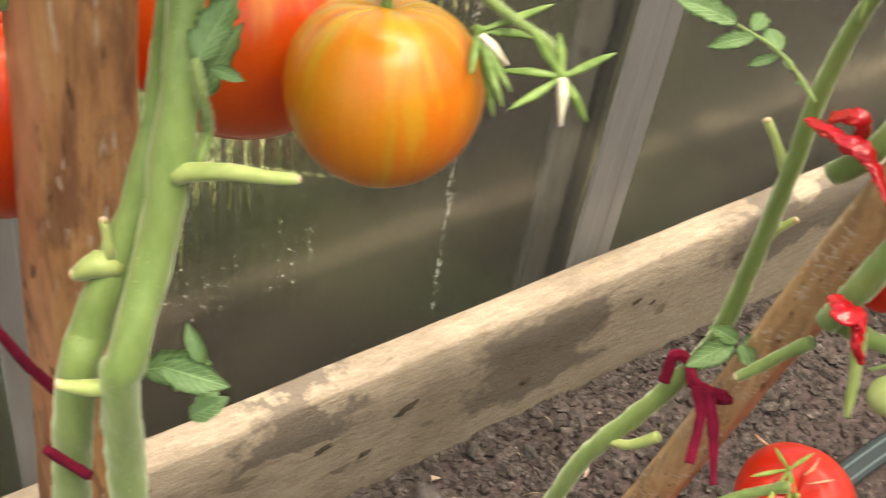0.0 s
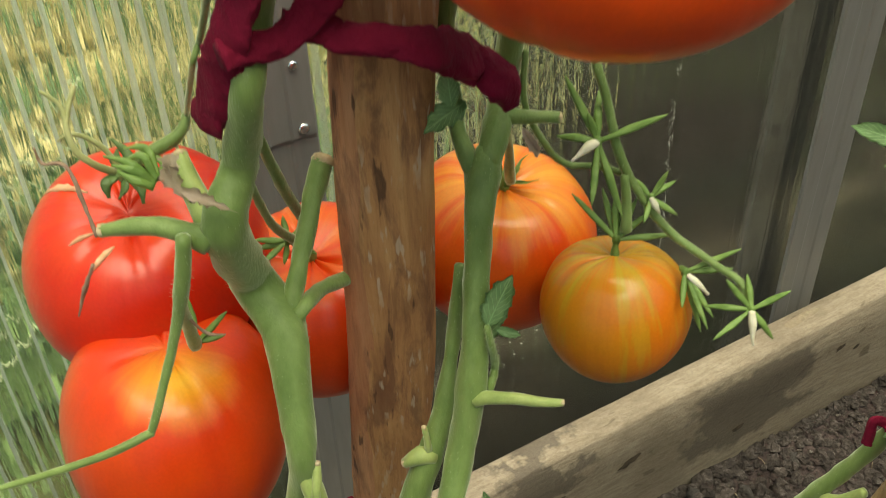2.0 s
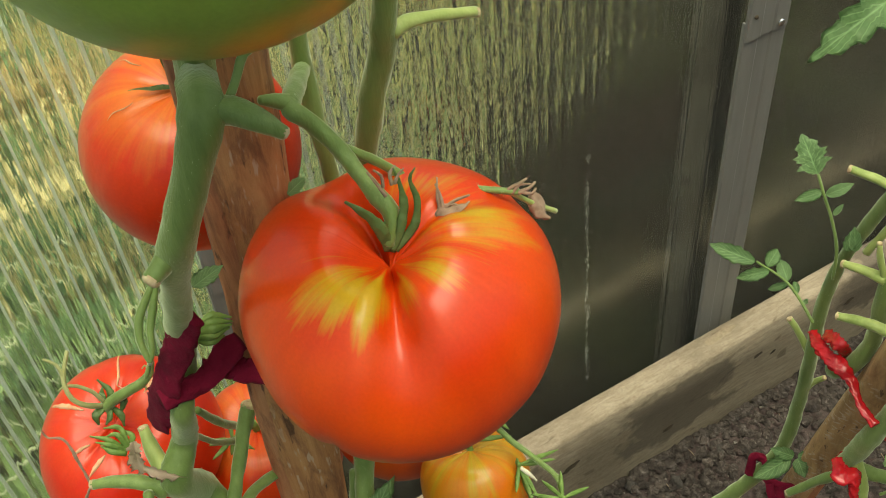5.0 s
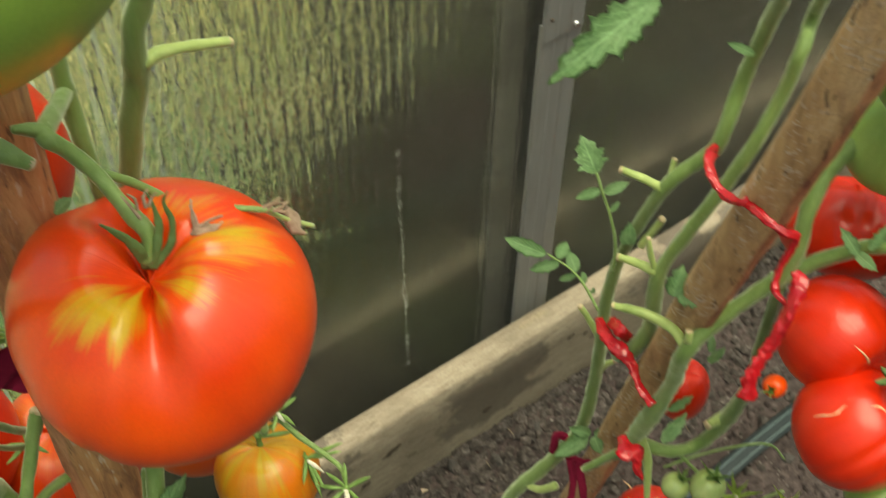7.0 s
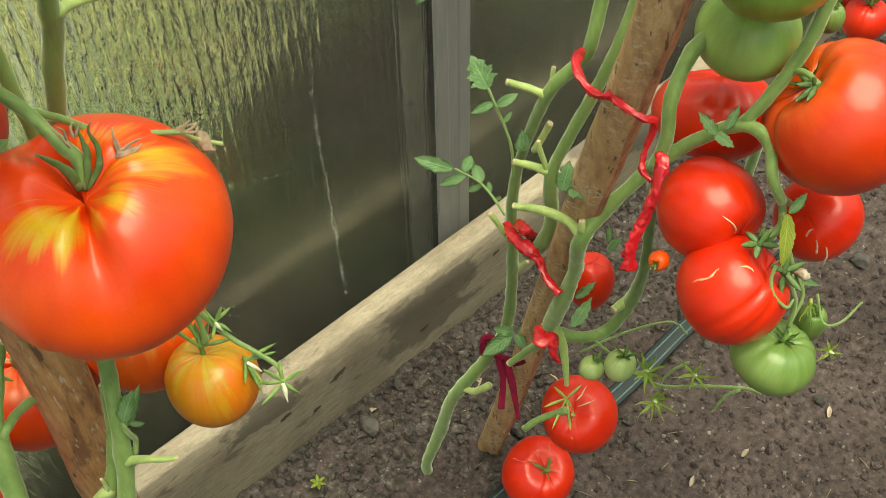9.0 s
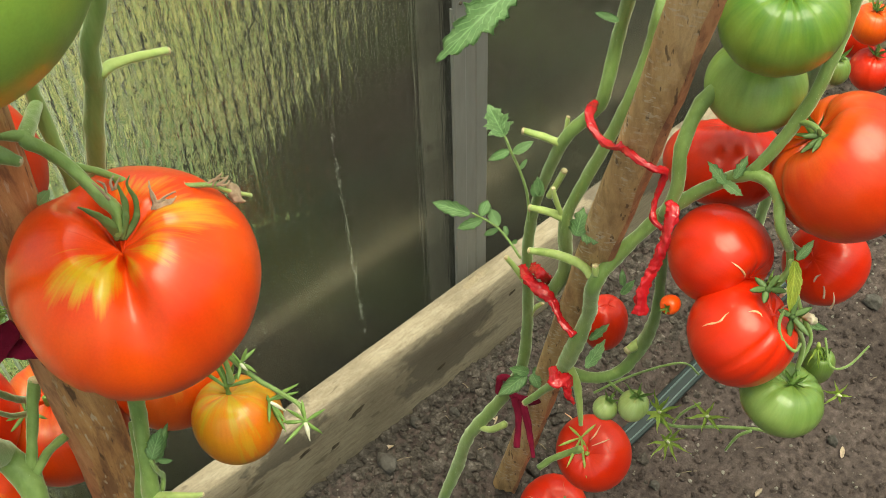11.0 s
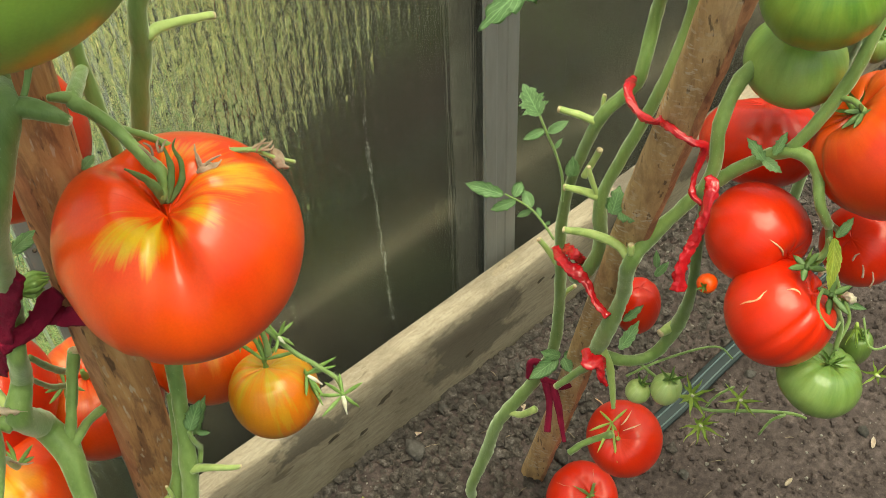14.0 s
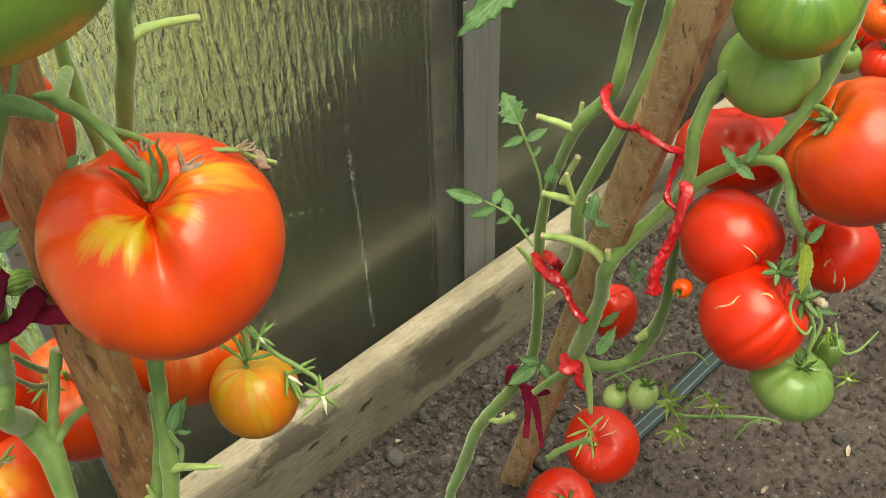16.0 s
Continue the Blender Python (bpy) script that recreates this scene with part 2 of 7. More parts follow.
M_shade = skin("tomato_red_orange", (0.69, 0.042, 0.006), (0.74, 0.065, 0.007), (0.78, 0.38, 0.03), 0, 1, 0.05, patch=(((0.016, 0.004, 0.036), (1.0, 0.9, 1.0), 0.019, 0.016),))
M_deep = skin("tomato_vermilion", (0.56, 0.028, 0.005), (0.62, 0.042, 0.006), (0.76, 0.13, 0.012), 0.022, 0.046, 0.14)
M_orange = skin("tomato_orange", (0.70, 0.065, 0.006), (0.75, 0.11, 0.009), (0.82, 0.40, 0.045), 0.018, 0.040, 0.20)
M_stripe = skin("tomato_yellow_striped", (0.67, 0.155, 0.007), (0.60, 0.225, 0.011), (0.47, 0.40, 0.03), 0.013, 0.038, 0.24, stripe=0.34)
M_round = skin("tomato_red_pale_shoulder", (0.64, 0.024, 0.006), (0.69, 0.042, 0.007), (0.76, 0.26, 0.03), 0.023, 0.044, 0.16)
M_mid = skin("tomato_red_amber_shoulder", (0.66, 0.040, 0.006), (0.72, 0.070, 0.008), (0.80, 0.36, 0.05), 0.027, 0.044, 0.10)
M_green = skin("tomato_green", (0.15, 0.26, 0.035), (0.20, 0.30, 0.05), (0.075, 0.17, 0.025), 0.010, 0.030, 0.22, stripe=0.28)
M_green_big = skin("tomato_green_blushing", (0.52, 0.24, 0.04), (0.42, 0.28, 0.05), (0.25, 0.40, 0.065), -0.060, -0.046, 0.08, rough=0.4)
M_pale = skin("tomato_pale_green", (0.17, 0.26, 0.065), (0.22, 0.31, 0.085), (0.12, 0.20, 0.045), 0.0, 0.02, 0.25, stripe=0.3)
M_paler = skin("tomato_milky_green", (0.24, 0.37, 0.085), (0.30, 0.42, 0.11), (0.19, 0.31, 0.06), 0.004, 0.024, 0.2, stripe=0.2)
M_tiny = skin("tomato_whitish_green", (0.33, 0.43, 0.15), (0.42, 0.50, 0.20), (0.25, 0.35, 0.09), 0.004, 0.024, 0.2, stripe=0.2)
M_crack = plant_skin("healed_crack", (0.62, 0.30, 0.16), (0.74, 0.48, 0.30), 300.0, 0.6, 0.0)
M_stem = plant_skin("stem_green", (0.135, 0.212, 0.055), (0.205, 0.292, 0.09), scale=230.0, sheen=0.6, fuzz=0.0008, grain=0.14)
M_stem_pale = plant_skin("stem_pale", (0.27, 0.35, 0.10), (0.41, 0.48, 0.17), scale=200.0, sheen=0.5, grain=0.2)
M_stalk_pale = plant_skin("stalk_drying", (0.30, 0.31, 0.12), (0.46, 0.45, 0.22), scale=200.0, sheen=0.4, grain=0.2)
M_hair = plant_skin("hair", (0.34, 0.43, 0.20), (0.48, 0.56, 0.32), 60.0, 0.6, 0.0)
M_cut = plant_skin("cut_stem_end", (0.42, 0.29, 0.16), (0.64, 0.53, 0.34), 500.0, 0.7, 0.0)
M_dry = plant_skin("dry_leaf", (0.44, 0.33, 0.25), (0.70, 0.58, 0.47), 120.0, 0.8, 0.1)
M_dry_dark = plant_skin("dry_brown_strand", (0.19, 0.11, 0.075), (0.40, 0.27, 0.20), 200.0, 0.8, 0.1)
M_straw = plant_skin("straw", (0.16, 0.12, 0.08), (0.27, 0.21, 0.15), 120.0, 0.8, 0.0)
M_petal = plant_skin("dry_petal", (0.70, 0.62, 0.45), (0.85, 0.80, 0.66), 300.0, 0.6, 0.1)
M_sepal = leaf_skin("sepal", (0.15, 0.27, 0.06), (0.26, 0.40, 0.105), 0.2, 0.0)
M_sepal_dark = leaf_skin("sepal_dark", (0.075, 0.135, 0.040), (0.14, 0.22, 0.07), 0.15, 0.0)
M_sepal_lime = leaf_skin("sepal_lime", (0.36, 0.50, 0.09), (0.52, 0.64, 0.16), 0.3, 0.0)
M_leaf = leaf_skin("leaf_green", (0.18, 0.33, 0.13), (0.31, 0.48, 0.23))
M_leaf_yellow = leaf_skin("leaf_yellowing", (0.25, 0.36, 0.05), (0.42, 0.46, 0.08))
M_crimson = cloth("crimson_cloth", (0.115, 0.004, 0.018), (0.185, 0.0075, 0.029), 0.9, 900.0, 0.5, 0.12, 0.02)
M_scarlet_tape = cloth("scarlet_tape", (0.36, 0.004, 0.010), (0.55, 0.010, 0.016), 0.16, 240.0, 1.0, 0.7, 0.0)
M_board = wood("weathered_board", (0.215, 0.172, 0.122), (0.285, 0.235, 0.170), (0.345, 0.292, 0.222), 0, (0.13, 0.10, 0.07), 0.4, knots=True)
M_stake = stake_wood("stake_wood", (0.31, 0.138, 0.06), (0.52, 0.262, 0.112), (0.65, 0.38, 0.175), (0.14, 0.058, 0.038), 0.6, (260, 260, 50), 0.60)
M_stake_pale = stake_wood("stake_wood_pale", (0.36, 0.205, 0.095), (0.54, 0.335, 0.16), (0.65, 0.44, 0.24), (0.20, 0.105, 0.055), 0.4, (130, 130, 240), 0.55)


def make_soil(name, a, bcol, c3, moss=None):
    m, n, l, b = material(name, 0.95, 0.15)
    v = coords(n, l)
    col = ramp(n, l, noise_tex(n, l, v, 120.0, 8, 0.7), [(0.3, a), (0.55, bcol), (0.78, c3)])
    col = mixed(n, l, 0.6, col, ramp(n, l, noise_tex(n, l, v, 7.0, 4, 0.6), [(0.35, (0.6, 0.58, 0.56)), (0.65, (1.2, 1.18, 1.15))]), "MULTIPLY")
    if moss:
        col = mixed(n, l, ramp(n, l, noise_tex(n, l, v, 4.5, 4, 0.6), [(0.45, (0, 0, 0)), (0.62, (1, 1, 1))]), col, moss)
    isl, info = n.new("ShaderNodeNewGeometry"), n.new("ShaderNodeObjectInfo")
    vary = maths(n, l, "FRACT", maths(n, l, "ADD", isl.outputs["Random Per Island"], info.outputs["Random"]))
    col = mixed(n, l, 0.5, col, ramp(n, l, vary, [(0.0, (0.55, 0.55, 0.55)), (1.0, (1.35, 1.32, 1.3))]), "MULTIPLY")
    l.new(col, b.inputs["Base Color"])
    bump(n, l, b, noise_tex(n, l, v, 420.0, 6, 0.7), 0.8, 0.004)
    return m


M_soil = make_soil("soil", (0.035, 0.0268, 0.0258), (0.092, 0.0697, 0.0667), (0.188, 0.148, 0.139))
M_clod = make_soil("soil_clod", (0.030, 0.025, 0.023), (0.098, 0.083, 0.076), (0.28, 0.25, 0.235))
M_pebble = make_soil("pebble", (0.06, 0.054, 0.05), (0.105, 0.096, 0.09), (0.17, 0.158, 0.148))
M_grit = make_soil("grit", (0.12, 0.105, 0.092), (0.24, 0.22, 0.20), (0.42, 0.40, 0.37))
# near-black because the shade outside the sheet is put into the earth's colour
M_earth_shaded = make_soil("garden_earth_shaded", (0.004, 0.003, 0.0016), (0.008, 0.0066, 0.0033), (0.015, 0.012, 0.006), (0.012, 0.016, 0.005))


def make_steel():
    m, n, l, b = material("galvanised_steel", 0.45, 0.5, 0.25)
    v = coords(n, l, (30, 30, 4))
    l.new(ramp(n, l, noise_tex(n, l, v, 5.0, 5, 0.6), [(0.3, (0.215, 0.21, 0.20)), (0.7, (0.255, 0.25, 0.238))]), b.inputs["Base Color"])
    bump(n, l, b, noise_tex(n, l, coords(n, l), 200.0, 3, 0.5), 0.1, 0.001)
    return m


M_steel = make_steel()
M_screw, _, _, sb = material("bright_screw", 0.25, 0.5, 1.0)
sb.inputs["Base Color"].default_value = (0.75, 0.75, 0.74, 1)


SLOPE, LEVEL = 0.75, 0.10


def wet_lit(n, l):
    """1 where condensation has settled on the sheet, and where the webs are painted brighter: up and to the left of a
    slanting line.
    """
    s = n.new("ShaderNodeSeparateXYZ")
    l.new(place(n, l), s.inputs[0])
    d = maths(n, l, "SUBTRACT", s.outputs[2], maths(n, l, "ADD", maths(n, l, "MULTIPLY", s.outputs[0], SLOPE), LEVEL))
    d = maths(n, l, "ADD", d, maths(n, l, "MULTIPLY", maths(n, l, "SUBTRACT", noise_tex(n, l, place(n, l), 14.0, 4, 0.6), 0.5), 0.22))
    return ramp(n, l, maths(n, l, "MULTIPLY", maths(n, l, "ADD", d, 0.24), 1.9), [(0.0, (0, 0, 0)), (1.0, (1, 1, 1))])


def make_sheet(name, scale, strength, distance, dry=None, ior=1.47):
    """Clear skin of the multiwall sheet with drawn vertical ripples."""
    m, n, l, b = material(name, 0.03, 0.5)
    b.inputs["Base Color"].default_value = (0.95, 0.97, 0.94, 1)
    b.inputs["Transmission Weight"].default_value = 1.0
    b.inputs["IOR"].default_value = ior
    h = maths(n, l, "ADD", noise_tex(n, l, coords(n, l, scale), 1.0, 2, 0.5, 0.7), maths(n, l, "MULTIPLY", noise_tex(n, l, coords(n, l, (60, 60, 30)), 1.0, 2, 0.5), 0.6))
    bump(n, l, b, h, strength, distance)
    if dry is None:
        # thin dried runs of dirty water down the inner face
        runs = noise_tex(n, l, coords(n, l, (620, 620, 14)), 1.0, 2, 0.5)
        broad = noise_tex(n, l, coords(n, l, (12, 12, 5)), 1.0, 3, 0.6)
        df, mx = n.new("ShaderNodeBsdfDiffuse"), n.new("ShaderNodeMixShader")
        df.inputs[0].default_value = (0.36, 0.32, 0.25, 1)
        l.new(maths(n, l, "MULTIPLY", maths(n, l, "MULTIPLY", ramp(n, l, runs, [(0.57, (0, 0, 0)), (0.66, (1, 1, 1))]), ramp(n, l, broad, [(0.30, (0.2, 0.2, 0.2)), (0.60, (1, 1, 1))])), 0.08), mx.inputs[0])
        l.new(b.outputs[0], mx.inputs[1])
        l.new(df.outputs[0], mx.inputs[2])
        l.new(mx.outputs[0], n["Material Output"].inputs[0])
    if dry is not None:
        sx = n.new("ShaderNodeSeparateXYZ")
        l.new(coords(n, l), sx.inputs[0])
        film = ramp(n, l, sx.outputs[0], [(0.30, (0.025, 0.025, 0.025)), (0.46, (1, 1, 1))])
        l.new(maths(n, l, "ADD", maths(n, l, "MULTIPLY", maths(n, l, "MULTIPLY", wet_lit(n, l), film), strength - dry), dry), n["Bump"].inputs["Strength"])
        # milky film of moisture
        tr, mx = n.new("ShaderNodeBsdfTranslucent"), n.new("ShaderNodeMixShader")
        tr.inputs[0].default_value = (0.80, 0.88, 0.80, 1)
        l.new(maths(n, l, "MULTIPLY", wet_lit(n, l), 0.035), mx.inputs[0])
        l.new(b.outputs[0], mx.inputs[1])
        l.new(tr.outputs[0], mx.inputs[2])
        l.new(mx.outputs[0], n["Material Output"].inputs[0])
    return m


def make_rib():
    """The webs inside the sheet: clear, slightly diffusing, paler at the left to imitate backlight."""
    m, n, l, b = material("polycarbonate_rib", 0.30, 0.1)
    b.inputs["Base Color"].default_value = (0.97, 1.0, 0.95, 1)
    b.inputs["Transmission Weight"].default_value = 1.0
    b.inputs["IOR"].default_value = 1.08
    tp, tr, mx, mx2 = n.new("ShaderNodeBsdfTransparent"), n.new("ShaderNodeBsdfTranslucent"), n.new("ShaderNodeMixShader"), n.new("ShaderNodeMixShader")
    tr.inputs[0].default_value = (0.80, 0.86, 0.74, 1)
    mx2.inputs[0].default_value = 0.45
    l.new(b.outputs[0], mx2.inputs[1])
    l.new(tr.outputs[0], mx2.inputs[2])
    sx = n.new("ShaderNodeSeparateXYZ")
    l.new(place(n, l), sx.inputs[0])
    # the bright garden's glow on the webs is set by position
    backlit = ramp(n, l, maths(n, l, "MULTIPLY", sx.outputs[0], 1.0), [(0.32, (1, 1, 1)), (0.52, (0.03, 0.03, 0.03))])
    l.new(maths(n, l, "SUBTRACT", 0.99, maths(n, l, "MULTIPLY", maths(n, l, "MULTIPLY", wet_lit(n, l), backlit), 0.72)), mx.inputs[0])
    l.new(mx2.outputs[0], mx.inputs[1])
    l.new(tp.outputs[0], mx.inputs[2])
    l.new(mx.outputs[0], n["Material Output"].inputs[0])
    return m


def make_opal():
    m, n, l, b = material("polycarbonate_opal", 0.2, 0.4)
    tp, tr, mx, mx2 = n.new("ShaderNodeBsdfTransparent"), n.new("ShaderNodeBsdfTranslucent"), n.new("ShaderNodeMixShader"), n.new("ShaderNodeMixShader")
    b.inputs["Base Color"].default_value = (0.8, 0.85, 0.8, 1)
    tr.inputs[0].default_value = (0.85, 0.9, 0.86, 1)
    tp.inputs[0].default_value = (0.9, 0.94, 0.9, 1)
    mx.inputs[0].default_value, mx2.inputs[0].default_value = 0.8, 0.75
    l.new(b.outputs[0], mx.inputs[1])
    l.new(tr.outputs[0], mx.inputs[2])
    l.new(mx.outputs[0], mx2.inputs[1])
    l.new(tp.outputs[0], mx2.inputs[2])
    l.new(mx2.outputs[0], n["Material Output"].inputs[0])
    return m


M_sheet, M_rib, M_opal = make_sheet("polycarbonate_clear", (320, 320, 9), 0.26, 0.001), make_rib(), make_opal()
M_sheet_outer = make_sheet("polycarbonate_rippled", (190, 420, 40), 1.0, 0.0070, 0.02, 1.33)
M_bead, _, _, wb = material("water_bead", 0.02, 0.5)
wb.inputs["Transmission Weight"].default_value, wb.inputs["IOR"].default_value = 1.0, 1.33
M_drip, _, _, db = material("dried_drip", 0.7, 0.4)
db.inputs["Base Color"].default_value = (0.42, 0.43, 0.39, 1)
M_hose, _, _, hb = material("drip_tape", 0.6, 0.2)
hb.inputs["Base Color"].default_value = (0.022, 0.030, 0.032, 1)
M_hose_line, _, _, hb2 = material("drip_tape_seam", 0.4, 0.5)
hb2.inputs["Base Color"].default_value = (0.09, 0.125, 0.125, 1)


# ---- mesh tools ----
def finish(name, bm, mat, parent=None, label="", smooth=True):
    bmesh.ops.recalc_face_normals(bm, faces=bm.faces)
    me = bpy.data.meshes.new(name)
    bm.to_mesh(me)
    bm.free()
    me.materials.append(mat)
    if smooth:
        for p in me.polygons:
            p.use_smooth = True
    ob = new(name, me)
    if parent is not None:
        ob.parent = parent
        ob.matrix_parent_inverse = parent.matrix_basis.inverted()
    if label:
        tagged(ob, label)
    return ob


def part(name, bm, mat, parent, label=""):
    return finish(name, bm, mat, parent, label)


def local_part(name, bm, mat, parent, label=""):
    ob = finish(name, bm, mat, None, label)
    ob.parent = parent
    return ob


def thing(name, at, label, category, group="", m=None):
    ob = new(name)
    ob.empty_display_size = 0.02
    ob.matrix_basis = m if m is not None else Matrix.Translation(at)
    return tagged(ob, label, category, group)


def spline(pts, step):
    """A smooth path (position, radius) through the given nodes."""
    q = [Vector(p[:3]) for p in pts]
    r = [p[3] for p in pts]
    q = [2 * q[0] - q[1]] + q + [2 * q[-1] - q[-2]]
    r = [r[0]] + r + [r[-1]]
    out = []
    for i in range(1, len(q) - 2):
        k = max(2, int((q[i + 1] - q[i]).length / step))
        for j in range(k):
            t = j / k
            a = 0.5 * (2 * q[i] + (q[i + 1] - q[i - 1]) * t + (2 * q[i - 1] - 5 * q[i] + 4 * q[i + 1] - q[i + 2]) * t * t + (3 * q[i] - q[i - 1] - 3 * q[i + 1] + q[i + 2]) * t ** 3)
            s = t * t * (3 - 2 * t)
            out.append((a, r[i] + (r[i + 1] - r[i]) * s))
    out.append((q[-2], r[-2]))
    return out


def sweep(bm, path, sides, flat=1.0, side_hint=(0, 0, 1), rough=0.0, wrinkle=0.0, seed=0.0, round_end=False):
    """Rings along a path. flat < 1 squeezes the section across the hint's direction."""
    rings = []
    hint = Vector(side_hint)
    for i, (p, r) in enumerate(path):
        d = (path[min(i + 1, len(path) - 1)][0] - path[max(i - 1, 0)][0]).normalized()
        u = d.cross(hint)
        if u.length < 1e-3:
            u = d.orthogonal()
        u.normalize()
        v = u.cross(d).normalized()
        hint = v
        ring = []
        for k in range(sides):
            a = 2 * math.pi * k / sides
            w = u * math.cos(a) + v * math.sin(a) * flat
            g = 1.0
            if rough:
                g += rough * noise.noise(p * 160 + w * 1.3 + Vector((seed, 0, 0)))
            if wrinkle:
                g += wrinkle * noise.noise(p * 380 + w * 2.6 + Vector((seed, 3, 0)))
            ring.append(bm.verts.new(p + w * r * g))
        rings.append(ring)
    for a, b in zip(rings, rings[1:]):
        for k in range(sides):
            bm.faces.new((a[k], a[(k + 1) % sides], b[(k + 1) % sides], b[k]))
    for ring, end in ((rings[0], 0), (rings[-1], -1)):
        if round_end:
            d = (path[end][0] - path[1 if end == 0 else -2][0]).normalized()
            tip = bm.verts.new(path[end][0] + d * path[end][1] * 0.5)
            for k in range(sides):
                bm.faces.new((ring[k], ring[(k + 1) % sides], tip))
        else:
            bm.faces.new(ring)
    return rings


def stem(parent, name, pts, mat=None, step=0.004, sides=12, label="", rough=0.2, hair=0):
    bm = bmesh.new()
    sweep(bm, spline(pts, step), sides, rough=rough, seed=pts[0][0] * 37, round_end=True)
    ob = part(name, bm, mat or M_stem, parent, label)
    if hair:
        hairs(ob, pts, int(hair * 1.2), 0.0011, int(pts[0][2] * 1e4))
    return ob


def hairs(ob, pts, count, length, seed):
    """Fine pale hairs standing off a stem."""
    rnd = random.Random(seed)
    path = spline(pts, 0.002)
    bm = bmesh.new()
    for _ in range(count):
        i = rnd.randrange(1, len(path) - 1)
        p, r = path[i]
        d = (path[i + 1][0] - path[i - 1][0]).normalized()
        w = Matrix.Rotation(rnd.uniform(0, 6.283), 3, d) @ d.orthogonal().normalized()
        a = p + w * r * 0.95 + d * rnd.uniform(-0.001, 0.001)
        e = a + (w + d * rnd.uniform(-0.5, 0.5)).normalized() * length * rnd.uniform(0.5, 1.2)
        q = d.cross(w) * 0.00008
        v = [bm.verts.new(a + q), bm.verts.new(a - q), bm.verts.new(a + d * 0.0001), bm.verts.new(e)]
        for t in ((0, 1, 3), (1, 2, 3), (2, 0, 3)):
            bm.faces.new([v[k] for k in t])
    part("fine_hairs", bm, M_hair, ob)


def cut_shoot(parent, pts, mat=None, pale=True, name="cut_side_shoot"):
    """A side shoot that was pinched out: a stub with a dried pale cut."""
    ob = stem(parent, name, pts, mat or M_stem_pale, 0.002)
    a, b = Vector(pts[-2][:3]), Vector(pts[-1][:3])
    d = (b - a).normalized()
    r = pts[-1][3]
    if not pale:
        return ob
    bm = bmesh.new()
    sweep(bm, [(b - d * 0.0006, r * 1.04), (b + d * r * 0.35, r * 0.98), (b + d * r * 0.6, r * 0.55)], 10, rough=0.25, seed=b.x * 90)
    part("cut_end", bm, M_cut, ob)
    return ob


def blade(bm, base, tip, width, normal, teeth=0.22, lobes=5, fold=0.3, droop=0.18, twist=0.0, n=24, seed=0.0, thick=0.0003):
    """A leaflet from base to tip: pointed, toothed, folded along its midrib and drooping."""
    base, tip = Vector(base[:3]), Vector(tip[:3])
    ax = tip - base
    ln = ax.length
    ax.normalize()
    nr = Vector(normal)
    nr = (nr - ax * nr.dot(ax)).normalized()
    sd = ax.cross(nr)
    cols = 6
    rows = []
    layer = bm.loops.layers.uv.verify()
    for i in range(n + 1):
        s = i / n
        w = 0.64 * width * min(1.0, 2.05 * s ** 0.62 * (1 - s) ** 0.85)
        tri = abs((s * lobes) % 1.0 - 0.5) * 2
        w *= 1 - teeth * (1 - tri) * (0.7 + 0.6 * noise.noise(Vector((s * 9, seed, 0)))) * (1.0 if 0.05 < s < 0.97 else 0.2)
        w *= 1 - 0.55 * teeth * abs((s * lobes * 2.6 + seed) % 1.0 - 0.5) * 2 * (1.0 if 0.05 < s < 0.97 else 0.2)
        w *= 1 + 0.35 * teeth * noise.noise(Vector((s * 6, seed * 2, 4)))
        w = max(w, width * 0.012)
        mid = base + ax * (ln * s) + nr * (droop * ln * (s * (1 - s) * 1.2 - 0.25 * s * s))
        row = []
        for k in range(cols + 1):
            v = 2 * k / cols - 1
            wv = 0.10 * width * noise.noise(Vector((s * 4 + seed, v * 1.6, seed * 3)))
            a = twist * s
            side = sd * math.cos(a) + nr * math.sin(a)
            row.append(bm.verts.new(mid + side * (w * v) + ax * (0.10 * ln * abs(v) * (tri - 0.5) * teeth) + nr * (fold * w * abs(v) + wv * abs(v))))
        rows.append(row)
    faces = []
    for i, (a, b) in enumerate(zip(rows, rows[1:])):
        for k in range(cols):
            f = bm.faces.new((a[k], a[k + 1], b[k + 1], b[k]))
            faces.append(f)
            for lp, (si, ki) in zip(f.loops, ((i, k), (i, k + 1), (i + 1, k + 1), (i + 1, k))):
                lp[layer].uv = (si / n, ki / cols)
    bmesh.ops.solidify(bm, geom=faces, thickness=thick)


CAM_SIDE = Vector((-0.5, -0.5, 0.7))


def leaflet(parent, base, tip, width, normal=None, mat=None, name="leaflet", **kw):
    bm = bmesh.new()
    blade(bm, base, tip, width, normal or CAM_SIDE, seed=base[0] * 51 + tip[2] * 17, **kw)
    return part(name, bm, mat or M_leaf, parent)


